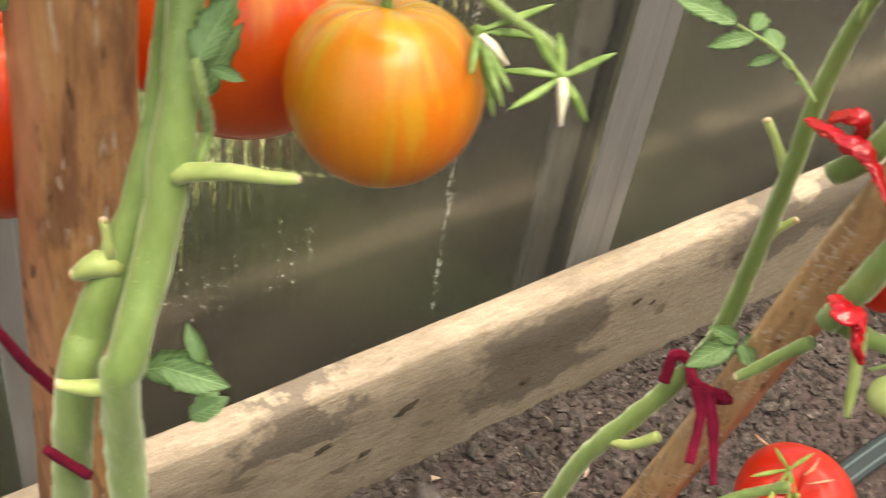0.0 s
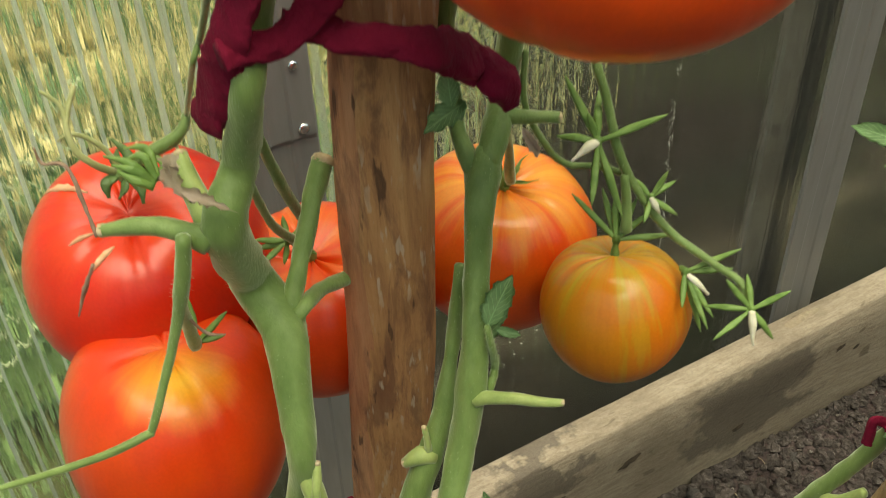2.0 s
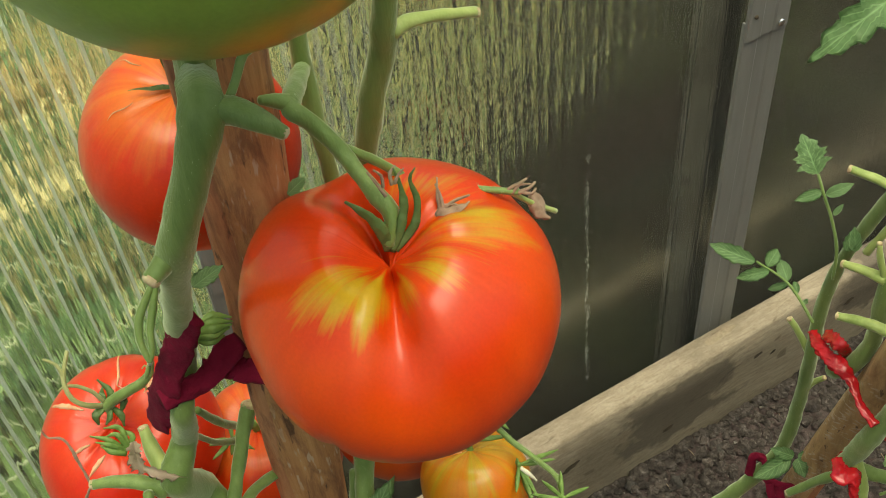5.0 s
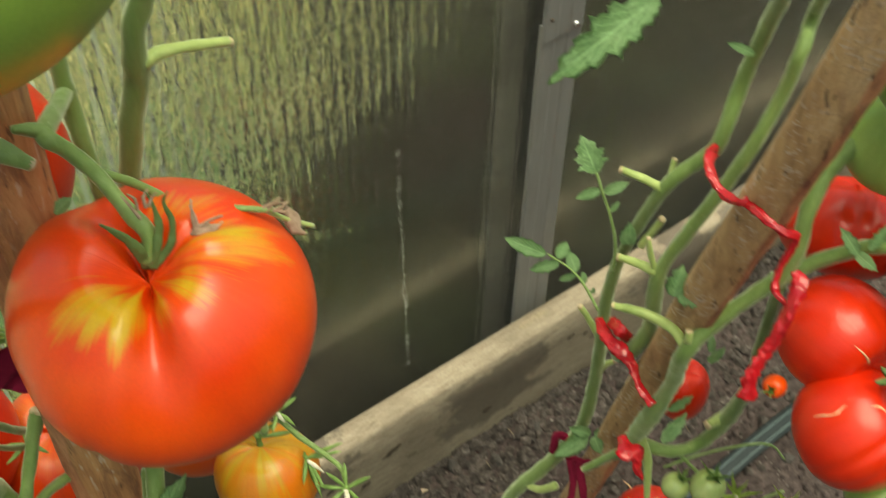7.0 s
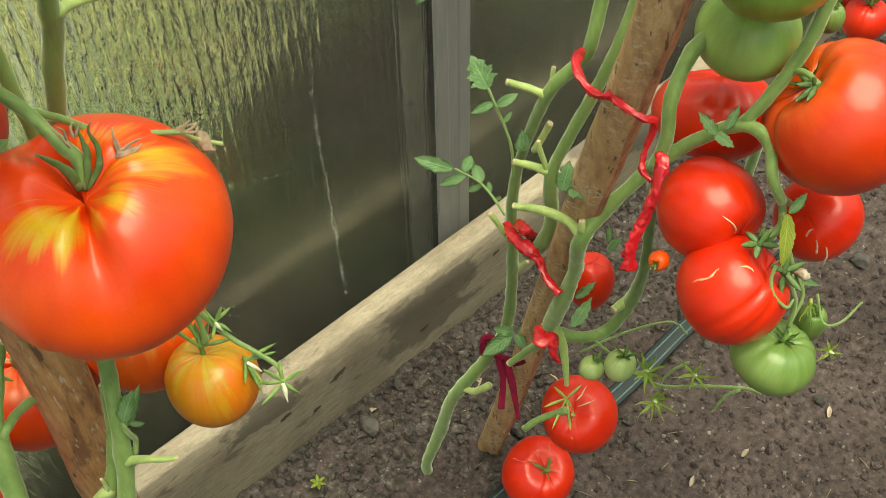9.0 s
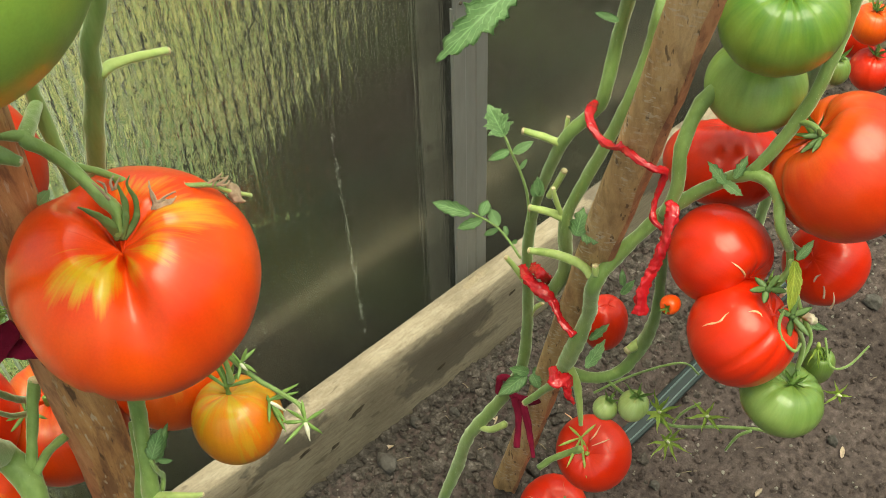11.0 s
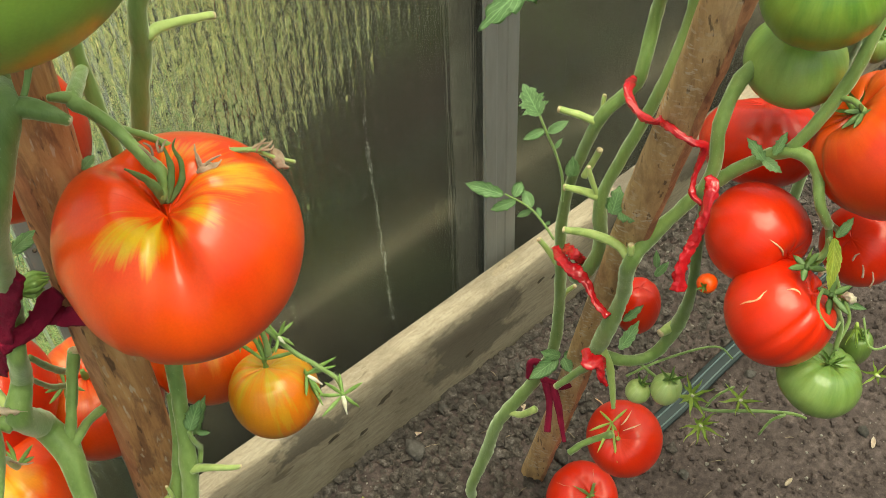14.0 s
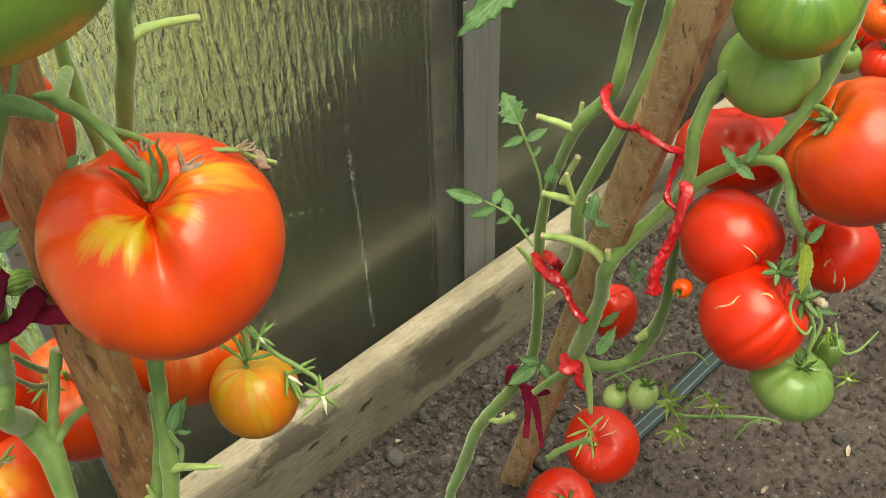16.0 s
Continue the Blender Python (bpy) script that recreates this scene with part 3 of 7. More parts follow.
def sepal_mesh(length, width, curl, lift, seed):
    """One sepal along +x from the origin, curling up by curl radians."""
    bm = bmesh.new()
    n, rows = 8, []
    x = z = 0.0
    for i in range(n + 1):
        s = i / n
        a = lift + curl * s
        if i:
            x += math.cos(a) * length / n
            z += math.sin(a) * length / n
        w = width * (0.55 + 0.45 * math.sin(math.pi * min(1, s * 1.3))) * (1 - s ** 2.2) + 0.0001
        y = 0.12 * length * noise.noise(Vector((s * 2, seed, 0)))
        rows.append([bm.verts.new((x - 0.3 * w * math.sin(a), y - w, z + 0.3 * w)), bm.verts.new((x, y, z)), bm.verts.new((x - 0.3 * w * math.sin(a), y + w, z + 0.3 * w))])
    faces = [bm.faces.new((a[k], a[k + 1], b[k + 1], b[k])) for a, b in zip(rows, rows[1:]) for k in range(2)]
    bmesh.ops.solidify(bm, geom=faces, thickness=0.0005)
    return bm


TOWARD = Vector((-0.35, -0.94, 0.2))


def frame_from(z_axis, at, spin=0.0):
    """A frame with z along the axis and x turned to the path's side."""
    z = Vector(z_axis).normalized()
    x = (TOWARD - z * TOWARD.dot(z)).normalized()
    y = z.cross(x)
    m = Matrix((x, y, z)).transposed().to_4x4()
    return Matrix.Translation(at) @ m @ pose(0, 0, 0, 0, 0, spin)


def fruit_mesh(rx, rz, ribs, rib_depth, dimple, seed, squash=0.0, grooves=(), nu=84, nv=48, pit=0.42, full=0.92):
    flat_base = 0.95 if grooves else 1.0
    bm = bmesh.new()
    rnd = random.Random(seed)
    ph = [rnd.uniform(0, 6.28) for _ in range(6)]
    am = [rnd.uniform(0.5, 1.0) for _ in range(6)]
    rows = []
    for i in range(nv + 1):
        th = math.pi * i / nv
        row = []
        for k in range(nu if 0 < i < nv else 1):
            f = 2 * math.pi * k / nu
            wob = f + 0.35 * math.sin(f * 2 + ph[0]) + 0.2 * math.sin(f * 3 + ph[1])
            val = (1 - abs(math.sin(wob * ribs / 2 + ph[2]))) ** 2.2 * (0.55 + 0.45 * math.sin(f * 2 + ph[3]))
            top = math.exp(-((th - 0.55) / 0.65) ** 2)
            low = 0.22 * math.exp(-((th - 2.7) / 0.5) ** 2)
            g = 1 - rib_depth * val * (top + low + 0.22 * math.exp(-((th - 1.7) / 0.6) ** 2)) + 0.02 * math.sin(f * 2 + ph[4]) + 0.012 * math.sin(f * 3 + ph[5])
            cut = 0.0
            for az, depth, wide, *span in grooves:
                dd = (f - radians(az) + math.pi) % (2 * math.pi) - math.pi
                e = depth * math.exp(-(dd / radians(wide)) ** 2)
                if span:
                    g -= e * math.exp(-((th - span[0]) / span[1]) ** 2)
                    continue
                g -= e * math.exp(-((th - 0.60) / 0.62) ** 2)
                cut += e * math.exp(-((th - 0.35) / 0.45) ** 2)
            st = math.sin(th)
            x = rx * g * st ** full
            z = rz * (math.cos(th) - dimple * math.exp(-(th / pit) ** 2) * (1 + (0.6 * val if rib_depth else 0.0)) + 0.05 * math.exp(-((math.pi - th) / 0.35) ** 2))
            z -= rz * cut * 1.1
            z *= (1 + 0.03 * math.sin(f + ph[1])) * (flat_base if z < 0 else 1)
            row.append(bm.verts.new((x * math.cos(f), x * math.sin(f) * (1 - squash), z)))
        rows.append(row)
    for a, b in zip(rows, rows[1:]):
        m = max(len(a), len(b))
        for k in range(m):
            q = [a[k % len(a)], a[(k + 1) % len(a)], b[(k + 1) % len(b)], b[k % len(b)]]
            bm.faces.new(list(dict.fromkeys(q)))
    return bm


def tomato(at, rx, rz, up, mat, label, ribs=7, rib_depth=0.06, dimple=0.22, seed=1, squash=0.0, spin=0.0, sepals=5, sepal=0.022, curl=0.9, lift=0.15, calyx=True,
           sepal_mat=None, cracks=(), group="tomatoes on the vines", name="tomato", sw=0.0017, grooves=(), pit=0.42, full=0.92):
    ob = thing(name, at, label, "tomato", group, frame_from(up, at, spin))
    local_part("fruit", fruit_mesh(rx, rz, ribs, rib_depth, dimple, seed, squash, grooves, 120 if grooves else 84, 72 if grooves else 48, pit, full), mat, ob)
    rnd = random.Random(seed * 7 + 3)
    zt = rz * (1 - dimple) * 0.97
    if calyx:
        bm = bmesh.new()
        sweep(bm, [(Vector((0, 0, zt - 0.002)), rx * 0.06), (Vector((0, 0, zt + 0.0010)), rx * 0.062), (Vector((0.0004, 0, zt + 0.004)), rx * 0.042), (Vector((0.0012, 0.0006, zt + 0.009)), rx * 0.038)], 10, rough=0.25)
        local_part("calyx", bm, sepal_mat or M_sepal, ob)
        for k in range(sepals):
            a = 360 / sepals * k + rnd.uniform(-14, 14)
            s = local_part("sepal", sepal_mesh(sepal * rnd.uniform(0.8, 1.15), sw, curl * rnd.uniform(0.5, 1.3), lift + rnd.uniform(-0.1, 0.25), seed + k), sepal_mat or M_sepal, ob)
            s.matrix_basis = pose(0, 0, zt + 0.001, 0, 0, a) @ Matrix.Translation((rx * 0.03, 0, 0))
    for az, t0, t1, wd in cracks:
        bm = bmesh.new()
        pts = []
        for i in range(7):
            th = t0 + (t1 - t0) * i / 6
            f = radians(az) + 0.025 * math.sin(i * 1.1 + seed)
            x = rx * math.sin(th) ** full * 0.999
            z = rz * (math.cos(th) - dimple * math.exp(-(th / 0.42) ** 2))
            pts.append((x * math.cos(f), x * math.sin(f) * (1 - squash), z - 0.0002, wd * 0.30 * (0.35 + math.sin(math.pi * i / 6))))
        sweep(bm, spline(pts, 0.0015), 6, rough=0.3)
        local_part("healed_crack", bm, M_crack, ob, "pale corky healed skin crack")
    return ob


def scar(fruit, pts, width):
    """A pale healed crack that follows the skin between the given points."""
    body = fruit.children[0].data
    tree = BVHTree.FromPolygons([v.co for v in body.vertices], [p.vertices for p in body.polygons])
    m, path = fruit.matrix_basis, []
    rough_path = spline([(*p, width) for p in pts], 0.0015)
    for i, (p, r) in enumerate(rough_path):
        path.append((m @ tree.find_nearest(m.inverted() @ p)[0], width * (0.25 + math.sin(math.pi * i / (len(rough_path) - 1)) * (1 + 0.5 * noise.noise(p * 400)))))
    bm = bmesh.new()
    sweep(bm, path, 6, rough=0.4, seed=pts[0][0] * 60)
    part("healed_crack", bm, M_crack, fruit, "pale corky healed skin crack")


def flower(parent, at, facing, length, count, mat, seed, petal=0.006, curl=-0.3, lift=0.25, dry=True, wide=0.09):
    """A withered blossom: narrow green sepals spread round a dried pale cone."""
    rnd = random.Random(seed)
    bm = bmesh.new()
    m = frame_from(facing, at, rnd.uniform(0, 90))
    for k in range(count):
        one = sepal_mesh(length * rnd.uniform(0.8, 1.15), length * wide, curl * rnd.uniform(0.3, 1.6), lift + rnd.uniform(-0.3, 0.3), seed + k * 3)
        one.transform(m @ pose(0, 0, 0, 0, 0, 360 / count * k + rnd.uniform(-10, 10)))
        me = bpy.data.meshes.new("tmp")
        one.to_mesh(me)
        one.free()
        bm.from_mesh(me)
        bpy.data.meshes.remove(me)
    sweep(bm, [(m @ Vector((0, 0, -0.003)), length * 0.06), (m @ Vector((0, 0, 0.001)), length * 0.13)], 8)
    ob = part("flower", bm, mat, parent, "faded tomato blossom with narrow green sepals")
    if petal:
        bm = bmesh.new()
        sweep(bm, [(m @ Vector((0, 0, 0.0)), petal * 0.22), (m @ Vector((0.0003, 0, petal * 0.5)), petal * 0.3), (m @ Vector((0.0006, 0.0004, petal)), petal * 0.2), (m @ Vector((0.001, 0.0006, petal * 1.3)), petal * 0.07)], 8, rough=0.4, seed=seed)
        part("dried_petals", bm, M_petal if dry else M_leaf_yellow, ob)
    return ob


def star(parent, pts, width, mat, petal=None, name="flower", label="faded tomato blossom with narrow green sepals"):
    """Narrow sepals from one point to the given tips, with a dried cone of petals."""
    bm = bmesh.new()
    c = Vector(pts[0])
    for k, tip in enumerate(pts[1:]):
        t = Vector(tip)
        mid = c.lerp(t, 0.5) + CAM_SIDE * 0.0012 * (1 if k % 2 else -0.5)
        path = spline([(*c, width * 0.55), (*mid, width), (*c.lerp(t, 0.8), width * 0.7), (*t, width * 0.15)], 0.001)
        sweep(bm, path, 6, flat=0.35, side_hint=CAM_SIDE, rough=0.2, seed=k * 3.1)
    sweep(bm, [(c + Vector((0, 0, 0.0012)), width * 0.9), (c - Vector((0, 0, 0.0012)), width * 1.1)], 8, round_end=True)
    ob = part(name, bm, mat, parent, label)
    if petal:
        bm = bmesh.new()
        sweep(bm, spline(petal, 0.0008), 9, rough=0.4, seed=pts[0][0] * 90, round_end=True)
        part("dried_petals", bm, M_petal, ob)
    return ob


def ribbon(parent, pts, mat, flat=0.3, hint=(-0.5, -0.5, 0.7), name="strip", wrinkle=0.6, rough=0.35):
    """A strip gathered into lengthwise folds that twist and bunch along it."""
    bm = bmesh.new()
    path, seed, sides = spline(pts, 0.0010), pts[0][1] * 61, 22
    side, rings = Vector(hint), []
    for i, (p, r) in enumerate(path):
        d = (path[min(i + 1, len(path) - 1)][0] - path[max(i - 1, 0)][0]).normalized()
        u = d.cross(side)
        u = (d.orthogonal() if u.length < 1e-3 else u).normalized()
        v = u.cross(d).normalized()
        side = v
        turn = (0.35 if wrinkle < 0.3 else 0.9) * noise.noise(p * 70 + Vector((seed, 0, 0)))
        bunch = 1 + rough * noise.noise(p * 190 + Vector((0, seed, 0)))
        ring = []
        for k in range(sides):
            a = 2 * math.pi * k / sides
            fold = 1 + (0.09 if wrinkle < 0.3 else 0.15) * math.sin(5 * a + 7 * noise.noise(p * 110 + Vector((seed, 5, 0)))) + wrinkle * noise.noise(p * 420 + Vector((math.cos(a), math.sin(a), seed)) * 1.7)
            w = u * math.cos(a) * fold + v * math.sin(a) * fold * min(1.0, flat + 0.18)
            ring.append(bm.verts.new(p + (Matrix.Rotation(turn, 3, d) @ w) * r * bunch))
        rings.append(ring)
    for a, b in zip(rings, rings[1:]):
        for k in range(sides):
            bm.faces.new((a[k], a[(k + 1) % sides], b[(k + 1) % sides], b[k]))
    bm.faces.new(rings[0])
    bm.faces.new(rings[-1])
    return part(name, bm, mat, parent)


def box(bm, lo, hi):
    v = [bm.verts.new((x, y, z)) for x in (lo[0], hi[0]) for y in (lo[1], hi[1]) for z in (lo[2], hi[2])]
    for q in ((0, 1, 3, 2), (4, 6, 7, 5), (0, 4, 5, 1), (2, 3, 7, 6), (0, 2, 6, 4), (1, 5, 7, 3)):
        bm.faces.new([v[k] for k in q])
    return v


# ---- setting ----
WALL_Y, BOARD_F, BOARD_B, BOARD_Z = 0.735, 0.671, 0.696, 0.139
X0, X1, Y0 = -1.2, 3.4, -1.4


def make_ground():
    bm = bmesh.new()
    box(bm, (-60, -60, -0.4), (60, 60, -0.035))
    return tagged(finish("ground", bm, M_earth_shaded, smooth=False), "garden earth round the greenhouse, coloured dark for shade", "ground", kind="structure")


def soil_height(x, y):
    p = Vector((x, y, 0))
    h = 0.010 * noise.noise(p * 5) + 0.006 * noise.noise(p * 17) + 0.004 * noise.noise(p * 48) + 0.002 * noise.noise(p * 130)
    near = math.exp(-((y - BOARD_F) / 0.10) ** 2)
    return h + 0.012 * near


def make_soil_bed():
    bm = bmesh.new()
    xs = [X0 + 0.02] + [-0.4 + 0.1 * i for i in range(6)] + [0.2 + 0.006 * i for i in range(190)] + [1.36 + 0.06 * i for i in range(12)] + [2.3, X1 - 0.02]
    ys = [Y0 + 0.02, -0.9, -0.5, -0.2] + [0.0 + 0.03 * i for i in range(5)] + [0.15 + 0.006 * i for i in range(87)]
    grid = [[bm.verts.new((x, y, soil_height(x, y))) for x in xs] for y in ys]
    for a, b in zip(grid, grid[1:]):
        for k in range(len(xs) - 1):
            bm.faces.new((a[k], a[k + 1], b[k + 1], b[k]))
    return tagged(finish("floor", bm, M_soil), "loose dark grey-brown bed soil", "soil", kind="structure")


def clod(bm, at, r, rnd):
    v = []
    ph = rnd.uniform(0, 100)
    for i in range(4):
        th = math.pi * (i + 0.5) / 4
        for k in range(6):
            a = 2 * math.pi * (k + 0.5 * (i % 2)) / 6
            d = Vector((math.sin(th) * math.cos(a), math.sin(th) * math.sin(a), 0.75 * math.cos(th)))
            v.append(bm.verts.new(Vector(at) + d * r * (1 + 0.75 * noise.noise(d * 1.6 + Vector((ph, 0, 0))))))
    for i in range(3):
        for k in range(6):
            bm.faces.new((v[i * 6 + k], v[i * 6 + (k + 1) % 6], v[i * 6 + 6 + (k + 1) % 6], v[i * 6 + 6 + k]))
    bm.faces.new(v[:6])
    bm.faces.new(v[18:])


def make_clods():
    """Crumbs of soil, coarser along the board."""
    rnd = random.Random(5)
    for name, count, mat, lo, hi, y_near in (("soil_clods", 9000, M_clod, 0.0014, 0.0068, 0.62), ("soil_crumbs", 12000, M_soil, 0.0010, 0.0045, 0.0)):
        bm = bmesh.new()
        for _ in range(count):
            x = rnd.uniform(0.3, 1.6)
            y = min(BOARD_F - 0.004, rnd.gauss(y_near, 0.055)) if y_near else rnd.uniform(0.12, BOARD_F - 0.004)
            r = lo + (hi - lo) * rnd.random() ** 3.5
            clod(bm, (x, y, soil_height(x, y) + r * 0.3), r, rnd)
        tagged(finish(name, bm, mat, smooth=False), "crumbly grey clods and grit on the bed", "soil", kind="stuff")


def make_grit():
    """Pale grains and tiny stones strewn over the bed."""
    rnd = random.Random(41)
    bm = bmesh.new()
    for _ in range(2600):
        x, y = rnd.uniform(0.35, 1.5), rnd.uniform(0.12, BOARD_F - 0.004)
        r = 0.0006 + 0.0016 * rnd.random() ** 3
        clod(bm, (x, y, soil_height(x, y) + r * 0.7), r, rnd)
    tagged(finish("soil_grit", bm, M_grit, smooth=False), "pale grains of grit on the bed", "soil", kind="stuff")


def make_loose_clods(bed):
    """The larger lumps by the board, each a piece of its own."""
    rnd = random.Random(23)
    shapes = []
    for k in range(10):
        bm = bmesh.new()
        clod(bm, (0, 0, 0), 0.01, rnd)
        ob = finish("soil_clod", bm, M_clod, bed, smooth=k % 2 == 0)
        ob.location = (0.55 + 0.05 * k, 0.63, soil_height(0.55 + 0.05 * k, 0.63) + 0.001)
        ob.scale = (0.5, 0.5, 0.5)
        shapes.append(ob.data)
    for _ in range(250):
        x, y = rnd.uniform(0.42, 1.25), min(BOARD_F - 0.006, rnd.gauss(0.615, 0.045))
        s = 0.32 + 0.55 * rnd.random() ** 2.6
        ob = new("soil_clod", rnd.choice(shapes))
        ob.parent = bed
        ob.matrix_basis = pose(x, y, soil_height(x, y) + 0.003 * s, rnd.uniform(0, 360), rnd.uniform(0, 360), rnd.uniform(0, 360)) @ Matrix.Scale(s, 4)


def make_board():
    ob = thing("border_board", (0.5, BOARD_B, 0.0), "weathered timber edging board with dark stains along the wall", "board")
    bm = bmesh.new()
    n = 90
    prof = [(BOARD_F, -0.06), (BOARD_F, 0.02), (BOARD_F, 0.06), (BOARD_F, 0.10), (BOARD_F, BOARD_Z - 0.003), (BOARD_F + 0.003, BOARD_Z), (0.5 * (BOARD_F + BOARD_B), BOARD_Z + 0.0005), (BOARD_B - 0.002, BOARD_Z), (BOARD_B, BOARD_Z - 0.002), (BOARD_B, -0.06)]
    rows = []
    for i in range(n + 1):
        x = -1.1 + 4.4 * i / n if i in (0, n) else 0.1 + 1.5 * (i - 1) / (n - 2)
        row = []
        for k, (y, z) in enumerate(prof):
            j = 0.0012 * noise.noise(Vector((x * 14, z * 30, y * 50)))
            row.append(bm.verts.new((x, y + (j if k < 5 else 0), z + (j * 0.8 if k >= 4 and k < 9 else 0))))
        rows.append(row)
    for a, b in zip(rows, rows[1:]):
        for k in range(len(prof)):
            q = (k + 1) % len(prof)
            bm.faces.new((a[k], a[q], b[q], b[k]))
    bm.faces.new(rows[0])
    bm.faces.new(rows[-1])
    part("plank", bm, M_board, ob)
    # dark knots and gouges in the face and the top
    for x, z, rx, rz in ((0.596, 0.092, 0.011, 0.008), (0.565, 0.062, 0.006, 0.004), (0.53, 0.088, 0.009, 0.004), (0.815, 0.098, 0.006, 0.0045), (0.835, 0.088, 0.004, 0.003), (0.93, 0.10, 0.007, 0.005), (0.71, 0.06, 0.008, 0.004)):
        bm = bmesh.new()
        rnd = random.Random(int(x * 1000))
        c = bm.verts.new((x, BOARD_F - 0.0022, z))
        ring = []
        for k in range(14):
            a = 2 * math.pi * k / 14
            g = rnd.uniform(0.45, 1.1)
            ring.append(bm.verts.new((x + rx * g * math.cos(a) + 0.3 * rx * math.sin(a), BOARD_F - 0.0012, z + rz * g * math.sin(a))))
        for k in range(14):
            bm.faces.new((c, ring[k], ring[(k + 1) % 14]))
        part("knot", bm, M_knot, ob, "blackened knot in the board")
    bm = bmesh.new()
    sweep(bm, spline([(0.752, 0.684, BOARD_Z + 0.0002, 0.0012), (0.765, 0.6855, BOARD_Z + 0.0004, 0.0045), (0.785, 0.687, BOARD_Z + 0.0004, 0.004), (0.80, 0.6865, BOARD_Z + 0.0002, 0.001)], 0.002), 8, flat=0.2, side_hint=(0, 0, 1))
    part("knot", bm, M_knot_pale, ob, "grey knot in the board's top edge")
    return ob


M_knot = plant_skin("black_knot", (0.035, 0.027, 0.02), (0.10, 0.075, 0.05), 300.0, 0.8, 0.0)
M_knot_pale = plant_skin("grey_knot", (0.20, 0.16, 0.11), (0.30, 0.24, 0.17), 300.0, 0.8, 0.0)


def make_post(x, label):
    """A flat steel strip with turned lips, its upper length lapped over the lower and screwed, standing clear of the sheet."""
    ob = thing("steel_post", (x, 0.7115, 0), label, "post", "wall posts")
    for name, z0, z1, w, y in (("lower_length", -0.05, 0.478, 0.0424, 0.7105), ("upper_length", 0.462, 1.55, 0.0404, 0.7085)):
        bm = bmesh.new()
        prof = [(-w / 2, 0.0035), (-w / 2, 0.001), (-w / 2 + 0.0012, 0), (-w * 0.17, 0), (-w * 0.13, 0.0010), (w * 0.13, 0.0010), (w * 0.17, 0), (w / 2 - 0.0012, 0), (w / 2, 0.001), (w / 2, 0.0035),
                (w / 2 - 0.0012, 0.0035), (w / 2 - 0.0016, 0.0018), (-w / 2 + 0.0016, 0.0018), (-w / 2 + 0.0012, 0.0035)]
        rows = [[bm.verts.new((x + a, y + b + 0.0006 * noise.noise(Vector((x, z * 6, 0))), z)) for a, b in prof] for z in np.linspace(z0, z1, 20)]
        for a, b in zip(rows, rows[1:]):
            for k in range(len(prof)):
                q = (k + 1) % len(prof)
                bm.faces.new((a[k], a[q], b[q], b[k]))
        bm.faces.new(rows[0])
        bm.faces.new(rows[-1])
        o = part(name, bm, M_steel, ob)
        for p in o.data.polygons:
            p.use_smooth = False
    for dx, z, r in ((0.0125, 0.467, 0.0032), (0.011, 0.505, 0.0028), (-0.014, 0.483, 0.0016), (0.0125, 0.52, 0.0016)):
        bm = bmesh.new()
        y = 0.7085
        sweep(bm, [(Vector((x + dx, y + 0.001, z)), r), (Vector((x + dx, y - 0.0008, z)), r), (Vector((x + dx, y - 0.0016, z)), r * 0.6)], 12)
        part("screw" if r > 0.002 else "hole", bm, M_screw if r > 0.002 else M_knot, ob, "bright pan-head screw" if r > 0.002 else "empty drilled hole")
    return ob


def make_post_reflection(x):
    """The post's reflection in the sheet, built as a strip outside it, with a black strip for its dark gap."""
    ob = thing("wall_batten", (x, 0.76, 0), "dull strip standing in for the post's reflection in the sheet", "batten")
    for name, x0, x1, y, mat in (("strip", x - 0.023, x + 0.004, 0.7565, M_reflection), ("seal", x + 0.0045, x + 0.0225, 0.7585, M_gap_dark)):
        bm = bmesh.new()
        prof = [(x0, y + 0.006), (x0, y + 0.001), (x0 + 0.001, y), (x1 - 0.001, y), (x1, y + 0.001), (x1, y + 0.006)]
        rows = [[bm.verts.new((a + 0.0008 * noise.noise(Vector((a * 9, z * 7, 0))), d, z)) for a, d in prof] for z in np.linspace(-0.035, 1.5, 24)]
        for r, q in zip(rows, rows[1:]):
            for k in range(len(prof)):
                m = (k + 1) % len(prof)
                bm.faces.new((r[k], r[m], q[m], q[k]))
        bm.faces.new(rows[0])
        bm.faces.new(rows[-1])
        part(name, bm, mat, ob, "black strip standing in for the reflection's dark gap" if name == "seal" else "")


# colours of the built reflection: the post's dull image and its shaded gap
M_reflection = wood("reflection_strip", (0.12, 0.105, 0.085), (0.18, 0.16, 0.135), (0.24, 0.215, 0.185), 2)
M_gap_dark, _, _, rb = material("gap_black", 0.8, 0.2)
rb.inputs["Base Color"].default_value = (0.006, 0.006, 0.005, 1)


SAG = 0.0008


